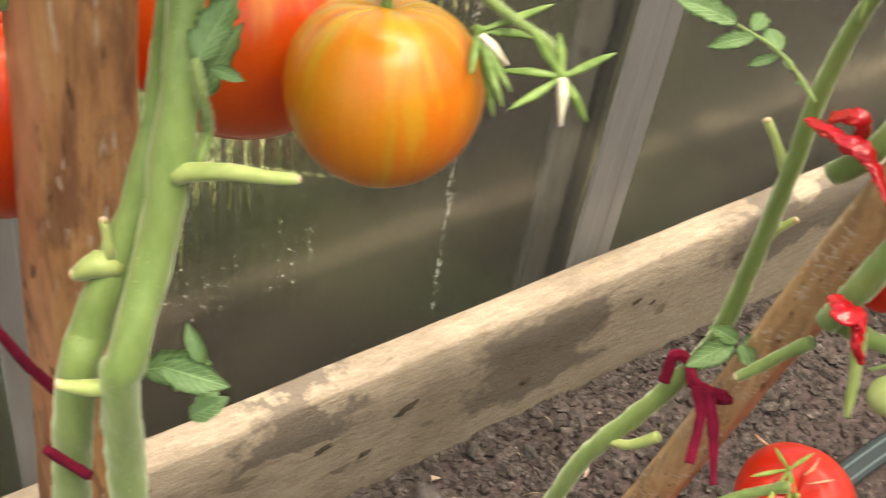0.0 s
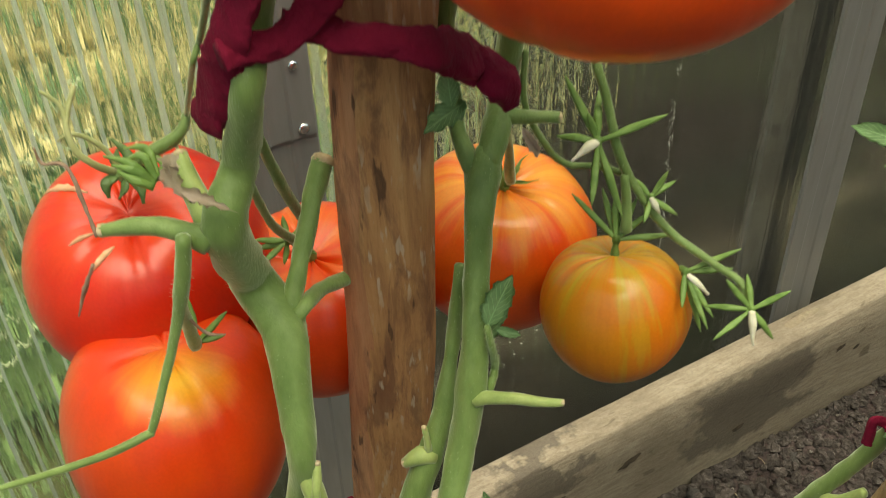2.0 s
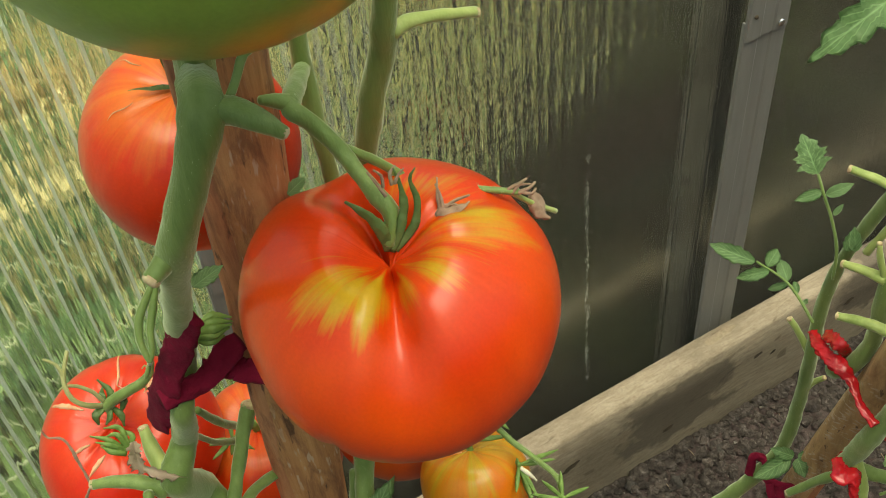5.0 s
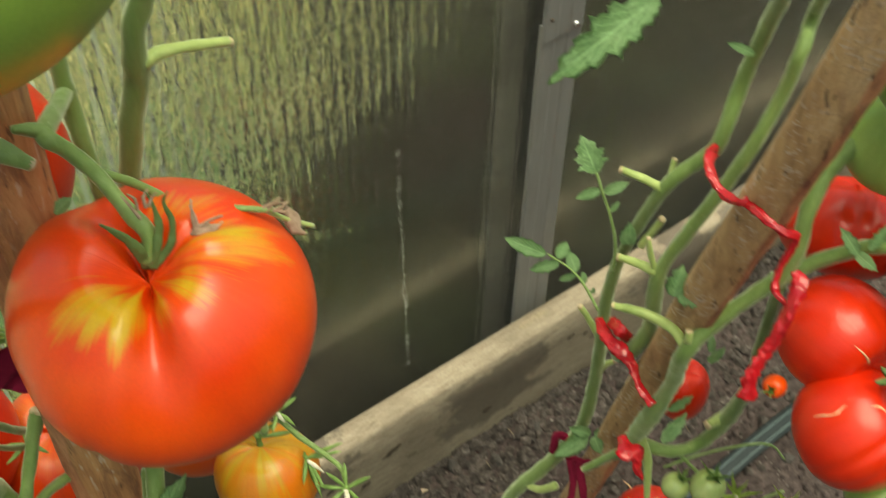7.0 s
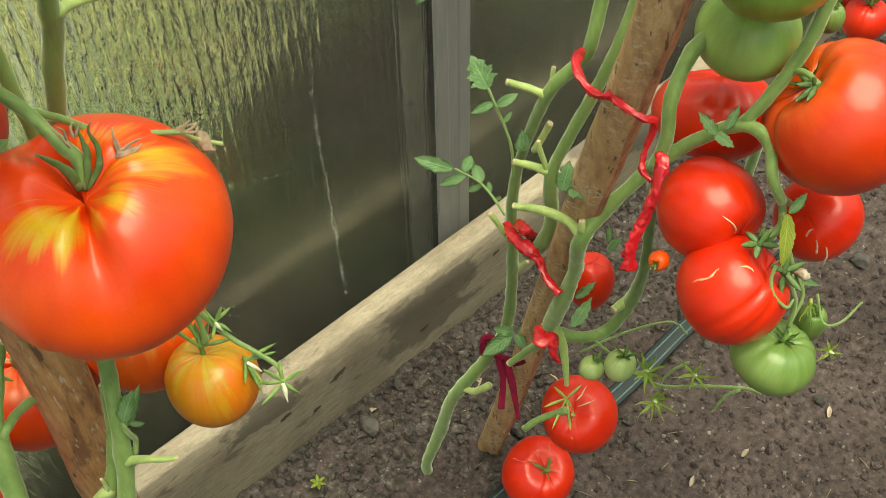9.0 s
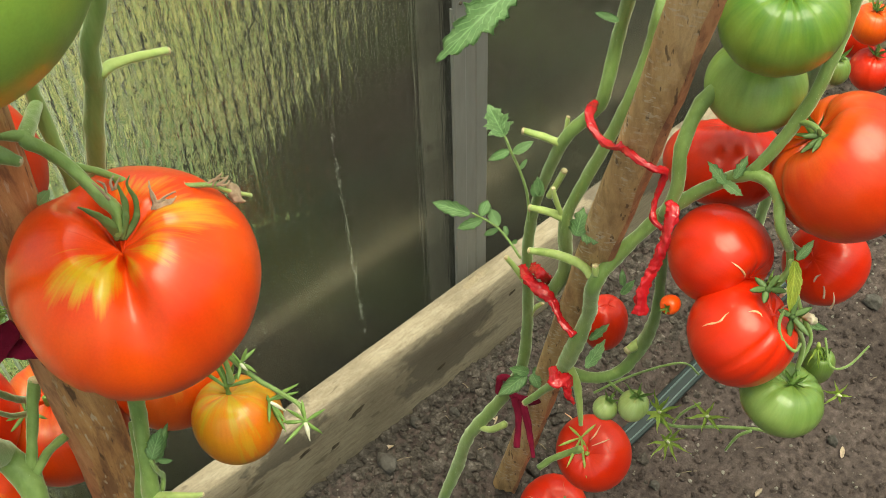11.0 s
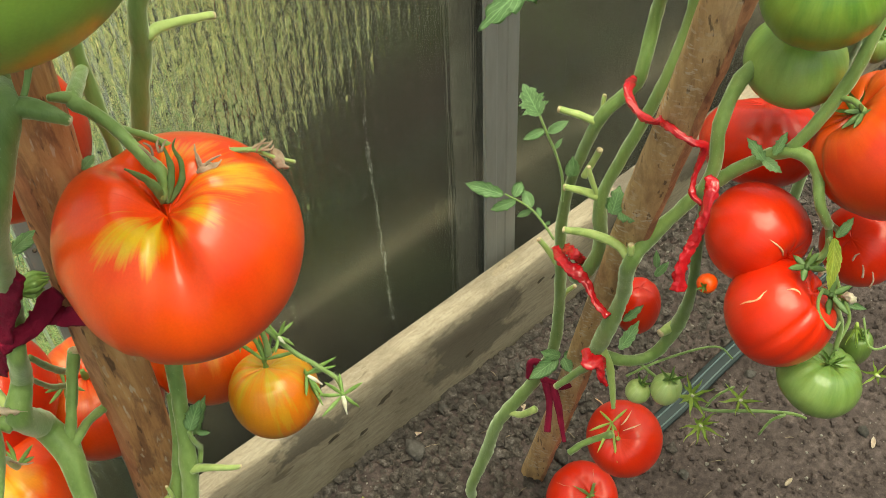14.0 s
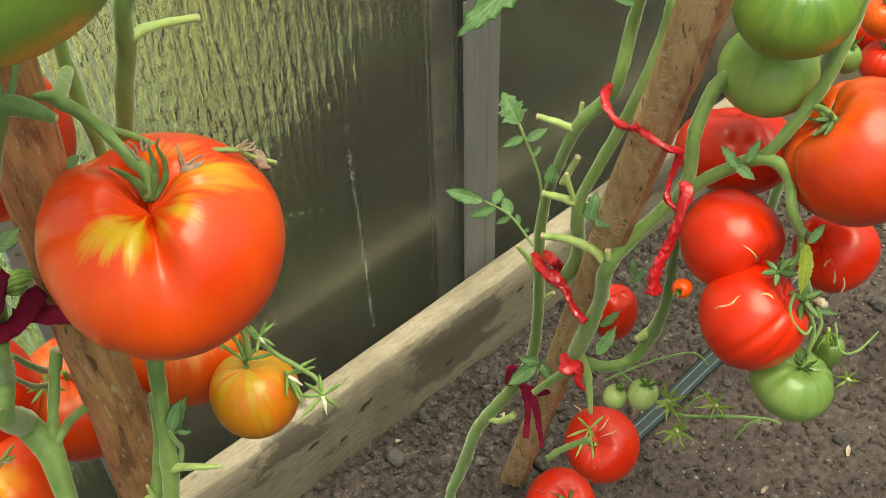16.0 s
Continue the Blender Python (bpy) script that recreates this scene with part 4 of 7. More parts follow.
def make_wall(name, x0, x1, y, z1, ribs):
    bm = bmesh.new()
    box(bm, (x0, y, -0.05), (x1, y + 0.002, z1))
    ob = tagged(finish(name, bm, M_sheet, smooth=False), "clear multiwall polycarbonate wall streaked by condensation", "wall", kind="structure")
    ob.visible_shadow = False
    if ribs:
        bm = bmesh.new()
        shared = None
        for k in range(int((x1 - x0) / 0.0105) + 1):
            x = x0 + 0.0105 * k
            if not -0.3 < x < 1.5:
                box(bm, (x, y + 0.0035, -0.05), (x + 0.0017, y + 0.0105, z1))
                continue
            if shared is None:
                one = bmesh.new()
                box(one, (0, 0.0035, -0.05), (0.0017, 0.0105, z1))
                web = finish("rib", one, M_rib, ob, smooth=False)
                shared = web.data
            else:
                web = new("rib", shared)
                web.parent = ob
            web.location = (x, y, 0)
            web.visible_shadow = False
        r = finish("far_ribs", bm, M_rib, ob, smooth=False)
        r.visible_shadow = False
        tagged(r, "closely spaced vertical webs of the sheet", kind="stuff")
        bm = bmesh.new()
        # the skin sags inward between the webs, so each channel bends what lies behind it
        count = int((x1 - x0) / 0.0105 * 6)
        cols = [(x0 + 0.0105 * k / 6, y + 0.0125 - SAG * math.sin(math.pi * k / 6) ** 2) for k in range(count + 1)]
        edge = [(bm.verts.new((px, py, -0.05)), bm.verts.new((px, py, z1))) for px, py in cols + [(px, y + 0.016) for px, py in reversed(cols)]]
        for a, b in zip(edge, edge[1:] + edge[:1]):
            bm.faces.new((a[0], b[0], b[1], a[1]))
        r = finish("outer_skin", bm, M_sheet_outer, ob)
        r.visible_shadow = False
    return ob


def make_shell():
    """The rest of the greenhouse: back and end walls and an arched roof of opal sheet. The dull lower back wall is
    unseen, added to block light.
    """
    for name, lo, hi, mat, label in (("wall_back", (X0, Y0 - 0.02, -0.05), (X1, Y0, 1.2), M_blocker, "unseen dull wall added to block light from behind"), ("wall_back_upper", (X0, Y0 - 0.008, 1.2), (X1, Y0, 1.5), M_opal, "translucent polycarbonate greenhouse wall"),
                                     ("wall_left", (X0 - 0.008, Y0, -0.05), (X0, WALL_Y, 1.5), M_opal, "translucent polycarbonate greenhouse wall"), ("wall_right", (X1, Y0, -0.05), (X1 + 0.008, WALL_Y, 1.5), M_opal, "translucent polycarbonate greenhouse wall")):
        bm = bmesh.new()
        box(bm, lo, hi)
        tagged(finish(name, bm, mat, smooth=False), label, "wall", kind="structure")
    bm = bmesh.new()
    mid, half = 0.5 * (Y0 + WALL_Y + 0.004), 0.5 * (WALL_Y - Y0)
    rows = []
    for i in range(25):
        a = math.pi * i / 24
        rows.append([bm.verts.new((x, mid - (half + d) * math.cos(a), 1.5 + (0.75 + d) * math.sin(a))) for x in (X0, X1) for d in (0.0, 0.006)])
    for a, b in zip(rows, rows[1:]):
        bm.faces.new((a[0], a[2], b[2], b[0]))
        bm.faces.new((a[1], b[1], b[3], a[3]))
    tagged(finish("ceiling", bm, M_opal), "arched translucent polycarbonate greenhouse roof", "roof", kind="structure")


def make_drip():
    """Dried lime streak running down the sheet."""
    bm = bmesh.new()
    rnd = random.Random(8)
    for _ in range(420):
        z = 0.40 - 0.30 * rnd.random() ** 0.8
        if rnd.random() < 0.5 + 0.75 * noise.noise(Vector((z * 38, 0, 4))):
            continue
        x = 0.6545 + (0.385 - z) * 0.026 + rnd.gauss(0, 0.0011) + 0.0015 * noise.noise(Vector((z * 60, 2, 0)))
        ln, r = rnd.uniform(0.0006, 0.0032), rnd.uniform(0.00012, 0.00034)
        sweep(bm, [(Vector((x, WALL_Y - 0.0001, z)), r * 0.5), (Vector((x + rnd.gauss(0, 0.0002), WALL_Y - 0.0002, z - ln * 0.6)), r), (Vector((x + rnd.gauss(0, 0.0003), WALL_Y - 0.0001, z - ln)), r * 0.6)], 5)
    for _ in range(40):
        x0, z0 = rnd.uniform(0.44, 0.56), rnd.uniform(0.18, 0.24)
        clod(bm, (x0, WALL_Y - 0.0002, z0), rnd.uniform(0.0003, 0.0007), rnd)
    return tagged(finish("drip_marks", bm, M_drip), "dried pale drip marks on the sheet", "stain", kind="stuff")


def garden_edge(x):
    """Where the growth begins beyond the bare strip along the sheet."""
    if x < 0.4:
        return 0.92 + max(0.0, x - 0.3) * 2.8
    return 1.2 + max(0.0, x - 0.7) * 0.75 + max(0.0, x - 1.0) * 1.3


def turf_edge(x):
    """The turf's ragged near edge, drawing away from the wall along it."""
    if x < 0.4:
        return 0.92 + max(0.0, x - 0.3) * 1.6
    return 1.0 + max(0.0, x - 0.55) * 0.6


def make_lawn():
    """Short sunlit turf beyond the strip of bare earth along the sheet, which is coloured dark for shade."""
    bm = bmesh.new()
    layer = bm.loops.layers.uv.verify()
    xs = np.concatenate((np.linspace(-14.0, -1.6, 12), np.linspace(-1.5, 2.5, 70), np.linspace(3.0, 6.0, 4)))
    ys = np.linspace(0.0, 1.0, 40) ** 2.0 * 14.0
    grid = []
    for v in ys:
        row = []
        for x in xs:
            y = turf_edge(x) + v + 0.03 * noise.noise(Vector((x * 6, 0, 3))) * (1 if v < 0.3 else 0)
            row.append(bm.verts.new((x, y, -0.033 + min(v, 0.05) * 0.25 + 0.014 * noise.noise(Vector((x * 9, y * 9, 0))) * min(1, v * 8))))
        grid.append(row)
    for i, (a, b) in enumerate(zip(grid, grid[1:])):
        for k in range(len(xs) - 1):
            f = bm.faces.new((a[k], a[k + 1], b[k + 1], b[k]))
            for lp, (r, q) in zip(f.loops, ((i, k), (i, k + 1), (i + 1, k + 1), (i + 1, k))):
                # UV distance drives the turf's painted shade, stronger towards the right
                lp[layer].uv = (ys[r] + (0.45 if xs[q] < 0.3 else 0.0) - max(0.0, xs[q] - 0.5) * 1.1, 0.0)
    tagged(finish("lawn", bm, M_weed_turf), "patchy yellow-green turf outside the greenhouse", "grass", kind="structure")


def make_turf():
    m, n, l, b = material("turf", 0.9, 0.1)
    v = coords(n, l)
    big = noise_tex(n, l, v, 3.2, 3, 0.55, 0.4)
    fine = noise_tex(n, l, v, 12.0, 6, 0.7, 0.6)
    # thinned to dark earth towards wall and right: outside shade painted into the turf
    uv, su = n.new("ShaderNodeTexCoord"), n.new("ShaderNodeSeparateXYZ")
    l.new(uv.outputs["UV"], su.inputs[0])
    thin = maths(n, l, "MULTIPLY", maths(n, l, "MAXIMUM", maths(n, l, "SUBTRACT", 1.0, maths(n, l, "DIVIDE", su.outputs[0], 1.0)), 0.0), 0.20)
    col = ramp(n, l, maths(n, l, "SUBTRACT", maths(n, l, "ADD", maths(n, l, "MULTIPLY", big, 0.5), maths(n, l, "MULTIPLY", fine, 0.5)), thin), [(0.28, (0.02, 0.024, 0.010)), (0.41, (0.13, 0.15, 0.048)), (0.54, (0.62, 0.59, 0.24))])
    l.new(col, b.inputs["Base Color"])
    bump(n, l, b, fine, 0.8, 0.03)
    return m


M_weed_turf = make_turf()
M_blocker = wood("blocker_boards", (0.09, 0.075, 0.06), (0.14, 0.12, 0.095), (0.18, 0.155, 0.125), 0)
make_ground()
make_lawn()
bed = make_soil_bed()
make_clods()
make_loose_clods(bed)
make_grit()
make_board()
make_post(0.7937, "grey galvanised steel strip post before the wall")
make_post(0.371, "grey galvanised steel strip post behind the stake")
make_post_reflection(0.7937)
make_wall("wall_north", X0, X1, WALL_Y, 1.5, True)
make_shell()
make_drip()


def make_hedge():
    """Low weeds and yellow-green garden growth outside the sheet."""
    rnd = random.Random(11)
    for name, mat, count in (("garden_weeds", M_weed, 3200), ("garden_blooms", M_weed_yellow, 2200)):
        bm = bmesh.new()
        for _ in range(count):
            x = rnd.uniform(-1.0, 2.4)
            edge = garden_edge(x)
            y = edge + abs(rnd.gauss(0, 0.55))
            bloom = name == "garden_blooms"
            if bloom:
                y = max(edge + 0.1, 1.45 if x < 0.4 else 1.3) + abs(rnd.gauss(0, 0.7))
            if (x > 0.5 and not bloom) or noise.noise(Vector((x * 5, y * 5, 7 if bloom else 2))) < (-0.05 if bloom else -0.15):
                continue
            h = rnd.random() ** 1.5 * min(0.45, 0.05 + max(0.0, y - edge) * 0.5)
            p = Vector((x, y, -0.03 + h))
            for _ in range(4 if bloom else 1):
                d = Vector((rnd.gauss(0, 1), rnd.gauss(0, 1), rnd.gauss(0.4, 0.7))).normalized()
                s = rnd.uniform(0.012, 0.028) if bloom else rnd.uniform(0.03, 0.11) if x < 0.4 else rnd.uniform(0.02, 0.075)
                sd = Matrix.Rotation(rnd.uniform(0, 6.28), 3, d) @ d.orthogonal().normalized()
                nr = d.cross(sd)
                w = 0.5 if bloom else 0.3
                bm.faces.new([bm.verts.new(q) for q in (p, p + d * s * 0.5 + sd * s * w, p + d * s + nr * s * 0.15, p + d * s * 0.5 - sd * s * w)])
        tagged(finish(name, bm, mat, smooth=False), "yellow blossom clusters in the garden outside" if bloom else "sunlit green garden weeds outside", "plants", kind="stuff")
    bm = bmesh.new()
    for _ in range(260):
        p = Vector((rnd.gauss(0.34, 0.10), rnd.uniform(1.2, 1.6), rnd.uniform(0.04, 0.20)))
        for _ in range(4):
            d = Vector((rnd.gauss(0, 1), rnd.gauss(0, 1), rnd.gauss(0.4, 0.7))).normalized()
            sd = Matrix.Rotation(rnd.uniform(0, 6.28), 3, d) @ d.orthogonal().normalized()
            s = rnd.uniform(0.012, 0.024)
            bm.faces.new([bm.verts.new(q) for q in (p, p + d * s * 0.5 + sd * s * 0.5, p + d * s + d.cross(sd) * s * 0.2, p + d * s * 0.5 - sd * s * 0.5)])
    # pale flecks added over the turf to imitate bright glints in the sheet
    for _ in range(1500):
        x = 0.35 + 0.8 * rnd.random() ** 2.2
        y = turf_edge(x) + 0.02 + abs(rnd.gauss(0, 0.5))
        p = Vector((x, y, -0.02 + rnd.random() * min(0.15, 0.02 + 0.2 * max(0.0, y - turf_edge(x)))))
        d = Vector((rnd.gauss(0, 1), rnd.gauss(0, 1), rnd.gauss(0.6, 0.5))).normalized()
        sd = Matrix.Rotation(rnd.uniform(0, 6.28), 3, d) @ d.orthogonal().normalized()
        s = rnd.uniform(0.010, 0.026)
        bm.faces.new([bm.verts.new(q) for q in (p, p + d * s * 0.5 + sd * s * 0.4, p + d * s + d.cross(sd) * s * 0.2, p + d * s * 0.5 - sd * s * 0.4)])
    leafy = bmesh.new()
    for _ in range(900):
        p = Vector((min(0.62, rnd.gauss(0.28, 0.22)), rnd.uniform(1.05, 2.3), 0))
        p.z = rnd.uniform(-0.02, 0.30) * min(1.0, (p.y - 0.95) * 1.4)
        d = Vector((rnd.gauss(0, 1), rnd.gauss(-0.3, 1), rnd.gauss(0.2, 0.6))).normalized()
        sd = Matrix.Rotation(rnd.uniform(0, 6.28), 3, d) @ d.orthogonal().normalized()
        s = rnd.uniform(0.03, 0.075)
        bm_leaf = (p, p + d * s * 0.35 + sd * s * 0.32, p + d * s * 0.75 + sd * s * 0.2, p + d * s + d.cross(sd) * s * 0.2, p + d * s * 0.7 - sd * s * 0.24, p + d * s * 0.35 - sd * s * 0.32)
        leafy.faces.new([leafy.verts.new(q) for q in bm_leaf])
    tagged(finish("garden_leaves", leafy, M_weed_dark, smooth=False), "broad green garden leaves outside the sheet", "plants", kind="stuff")
    tagged(finish("cream_blossoms", bm, M_cream, smooth=False), "pale yellow blossom outside the sheet, with flecks added as glints", "plants", kind="stuff")
    bm = bmesh.new()
    for _ in range(150):
        x, y = rnd.uniform(-1.0, 2.0), 0
        y = garden_edge(x) + 0.05 + abs(rnd.gauss(0, 0.4))
        p = Vector((x, y, -0.035))
        q = p + Vector((rnd.gauss(0, 0.12), rnd.gauss(0, 0.12), rnd.uniform(0.1, 0.4)))
        sweep(bm, spline([(*p, 0.003), (*(p.lerp(q, 0.5) + Vector((rnd.gauss(0, 0.03), 0, 0.03))), 0.0025), (*q, 0.0015)], 0.03), 5)
    tagged(finish("garden_stalks", bm, M_weed), "thin green weed stalks outside", "plants", kind="stuff")


def make_long_grass():
    """Tall pale grass stems leaning along the outside of the sheet."""
    rnd = random.Random(41)
    bm = bmesh.new()
    for k in range(35):
        x, y = rnd.uniform(-0.42, -0.06) if k < 32 else rnd.uniform(0.16, 0.30), WALL_Y + rnd.uniform(0.04, 0.12)
        lean, top, r = rnd.gauss(0.85, 0.10), rnd.uniform(0.34, 0.50), rnd.uniform(0.0010, 0.0014) if k < 32 else 0.0004
        sweep(bm, spline([(x, y, -0.02, r), (x + lean * top * 0.45, y + rnd.gauss(0, 0.01), top * 0.5, r), (x + lean * top * 1.08, y + rnd.gauss(0, 0.015), top, r * 0.7)], 0.02), 5)
    tagged(finish("long_grass", bm, M_stalk), "tall pale grass stems leaning outside", "grass", kind="stuff")


def make_drops():
    """Beads of condensation clinging to the sheet."""
    rnd = random.Random(43)
    bm = bmesh.new()
    for _ in range(420):
        x, z = rnd.uniform(0.36, 0.66), rnd.uniform(0.36, 0.62)
        if z < SLOPE * x + LEVEL - 0.10 + rnd.uniform(-0.05, 0.05):
            continue
        r = rnd.uniform(0.0004, 0.0011)
        tall = rnd.uniform(1.0, 2.4)
        sweep(bm, [(Vector((x, WALL_Y - 0.0003, z + r * tall)), r * 0.35), (Vector((x, WALL_Y - 0.0004, z)), r), (Vector((x, WALL_Y - 0.0003, z - r * tall * 0.8)), r * 0.5)], 6, flat=0.6)
    ob = tagged(finish("condensation_drops", bm, M_bead), "clear beads of condensation on the sheet", "water drops", kind="stuff")
    ob.visible_shadow = False


def make_blades():
    """Long pale grass blades lying over the turf's edge."""
    rnd = random.Random(29)
    bm = bmesh.new()
    for _ in range(30):
        x = rnd.uniform(0.35, 0.85)
        y = turf_edge(x) + rnd.uniform(-0.06, 0.35)
        ln, a = rnd.uniform(0.12, 0.3), rnd.gauss(0.45, 0.4)
        d = Vector((math.cos(a), math.sin(a), 0))
        p = Vector((x, y, -0.02))
        w = rnd.uniform(0.0014, 0.0026)
        sweep(bm, spline([(*p, w * 0.7), (*(p + d * ln * 0.4 + Vector((0, 0, rnd.uniform(0.02, 0.09)))), w), (*(p + d * ln + Vector((0, 0, rnd.uniform(-0.01, 0.06)))), w * 0.3)], 0.02), 5, flat=0.4)
    tagged(finish("grass_blades", bm, M_blade), "long pale grass blades outside", "grass", kind="stuff")


M_weed_dark = leaf_skin("weed_dark_green", (0.045, 0.11, 0.035), (0.22, 0.38, 0.15), 0.3, 0.0)
M_cream = leaf_skin("cream_petal_and_glint", (0.66, 0.58, 0.24), (0.84, 0.76, 0.42), 0.35, 0.0)
M_stalk = leaf_skin("dry_grass_stalk", (0.52, 0.60, 0.34), (0.74, 0.80, 0.52), 0.35, 0.0)
M_blade = leaf_skin("pale_grass", (0.34, 0.42, 0.16), (0.58, 0.62, 0.30), 0.35, 0.0)
M_weed = leaf_skin("weed_green", (0.12, 0.24, 0.07), (0.38, 0.52, 0.20), 0.35, 0.0)
M_weed_yellow = leaf_skin("weed_yellow", (0.52, 0.47, 0.12), (0.76, 0.65, 0.26), 0.35, 0.0)
make_hedge()
make_long_grass()
make_drops()
make_blades()


# ---- stakes ----
M_bark = stake_wood("dark_bark", (0.27, 0.105, 0.055), (0.50, 0.225, 0.11), (0.62, 0.32, 0.17), (0.13, 0.055, 0.038), 0.5, (260, 260, 50), 0.78)


def make_stake(label, pts, wide, deep, mat, seed, hint, bark):
    ob = thing("wooden_stake", pts[-1][:3], label, "stake", "plant stakes")
    bm = bmesh.new()
    path = spline([(*p, wide) for p in pts], 0.006)
    rings = []
    n = 20
    hv = Vector(hint).normalized()
    for i, (p, r) in enumerate(path):
        d = (path[min(i + 1, len(path) - 1)][0] - path[max(i - 1, 0)][0]).normalized()
        v = (hv - d * hv.dot(d)).normalized()
        u = d.cross(v)
        ring = []
        for k in range(n):
            a = 2 * math.pi * k / n
            ca, sa = math.cos(a), math.sin(a)
            e = 0.62
            w = u * (abs(ca) ** e * math.copysign(1, ca)) * wide + v * (abs(sa) ** e * math.copysign(1, sa)) * deep
            g = 1 + 0.10 * noise.noise(Vector((ca * 1.5, sa * 1.5, p.z * 9 + seed))) + 0.05 * noise.noise(Vector((ca * 5, sa * 5, p.z * 30 + seed)))
            ring.append(bm.verts.new(p + w * g))
        rings.append(ring)
    for a, b in zip(rings, rings[1:]):
        for k in range(n):
            bm.faces.new((a[k], a[(k + 1) % n], b[(k + 1) % n], b[k]))
    bm.faces.new(rings[0])
    bm.faces.new(rings[-1])
    part("shaft", bm, mat, ob)
    bm = bmesh.new()
    rows = []
    for i, (p, r) in enumerate(path):
        d = (path[min(i + 1, len(path) - 1)][0] - path[max(i - 1, 0)][0]).normalized()
        v = (hv - d * hv.dot(d)).normalized()
        u = d.cross(v)
        row = []
        for k in range(7):
            a = radians(bark[0] + (bark[1] - bark[0]) * k / 6 + 14 * noise.noise(Vector((k / 3, p.z * 22, seed))))
            ca, sa = math.cos(a), math.sin(a)
            w = u * (abs(ca) ** 0.62 * math.copysign(1, ca)) * wide + v * (abs(sa) ** 0.62 * math.copysign(1, sa)) * deep
            g = 1 + 0.10 * noise.noise(Vector((ca * 1.5, sa * 1.5, p.z * 9 + seed))) + 0.05 * noise.noise(Vector((ca * 5, sa * 5, p.z * 30 + seed)))
            edge = 0.0 if k in (0, 6) else 0.0008 + 0.0005 * noise.noise(Vector((k, p.z * 60, seed)))
            row.append(bm.verts.new(p + w * g + w.normalized() * (edge - 0.0002)))
        rows.append(row)
    for a, b in zip(rows, rows[1:]):
        for k in range(6):
            bm.faces.new((a[k], a[k + 1], b[k + 1], b[k]))
    part("bark_strip", bm, M_bark, ob, "dark reddish bark left on one side")
    return ob


STAKE_L = [(0.345, 0.484, 1.25), (0.342, 0.500, 0.85), (0.339, 0.510, 0.70), (0.336, 0.515, 0.60), (0.334, 0.519, 0.50), (0.330, 0.533, 0.30), (0.324, 0.552, -0.03)]
STAKE_R = [(0.565, 0.268, 1.20), (0.616, 0.368, 0.783), (0.640, 0.416, 0.583), (0.664, 0.464, 0.383), (0.678, 0.512, 0.15), (0.686, 0.55, -0.03)]
make_stake("brown split wooden stake streaked dark, beside the stems", STAKE_L, 0.0155, 0.010, M_stake, 1.0, (-0.3, -0.8, 0.3), (8, 70))
make_stake("leaning brown wooden stake with pale flecks", STAKE_R, 0.0122, 0.008, M_stake_pale, 4.0, (-0.5, -0.4, 0.7), (120, 165))


# ---- plant tied to the upright stake ----
left = thing("tomato_plant", (0.30, 0.525, 0.0), "tall pruned tomato plant with thick green stems on a stake", "plant", "tomato plants")
stem(left, "main_stem", [(0.36, 0.45, 1.2, 0.0045), (0.3296, 0.48, 0.8116, 0.0056), (0.3257, 0.4709, 0.8026, 0.0056), (0.3225, 0.4646, 0.7961, 0.0062), (0.3149, 0.4661, 0.7755, 0.0055), (0.3057, 0.4701, 0.7512, 0.0055), (0.3034, 0.4837, 0.7204, 0.0048), (0.3, 0.5096, 0.6587, 0.0054), (0.2922, 0.4985, 0.6456, 0.0044), (0.2902, 0.5111, 0.6129, 0.0053), (0.2801, 0.5036, 0.6003, 0.0066), (0.2888, 0.5165, 0.5661, 0.0073), (0.2918, 0.5027, 0.5543, 0.0073), (0.2879, 0.4908, 0.5395, 0.0057), (0.2834, 0.48, 0.521, 0.0048), (0.2829, 0.4815, 0.5074, 0.0043), (0.279, 0.4825, 0.4887, 0.0046), (0.277, 0.4858, 0.4556, 0.005), (0.275, 0.505, 0.3, 0.0055), (0.285, 0.53, 0, 0.0065)], step=0.005, sides=16, hair=3000)
cut_shoot(left, [(0.2929, 0.5034, 0.5556, 0.0031), (0.2962, 0.5055, 0.5594, 0.0031), (0.3073, 0.5152, 0.5747, 0.0029), (0.3164, 0.5233, 0.5874, 0.0033), (0.3204, 0.5258, 0.5919, 0.0036)], M_stem)
stem(left, "side_stem", [(0.2954, 0.5026, 0.5561, 0.0031), (0.3, 0.5034, 0.5593, 0.0026), (0.309, 0.511, 0.5556, 0.0025), (0.32, 0.5161, 0.5504, 0.0024)], step=0.002)
cut_shoot(left, [(0.3071, 0.47, 0.7517, 0.0033), (0.3019, 0.4696, 0.7492, 0.0036), (0.2959, 0.4672, 0.7467, 0.0028)], M_stem)
cut_shoot(left, [(0.3238, 0.4651, 0.797, 0.0035), (0.3304, 0.4617, 0.797, 0.0038), (0.3354, 0.4561, 0.7945, 0.0032), (0.3401, 0.4531, 0.7903, 0.0019)], M_stem)
stem(left, "side_stem", [(0.3292, 0.4631, 0.7976, 0.0012), (0.3341, 0.4658, 0.8019, 0.0012), (0.3391, 0.4692, 0.8067, 0.0013), (0.3441, 0.4687, 0.8084, 0.0013)], step=0.002)
cut_shoot(left, [(0.2753, 0.5034, 0.5975, 0.0044), (0.2694, 0.5086, 0.5994, 0.0031), (0.2619, 0.5142, 0.6008, 0.0028), (0.2507, 0.5208, 0.5994, 0.002)], M_stem)
cut_shoot(left, [(0.2766, 0.5079, 0.6, 0.003), (0.2774, 0.5121, 0.6031, 0.0034), (0.277, 0.5186, 0.608, 0.0031), (0.2775, 0.5243, 0.6128, 0.0022)])
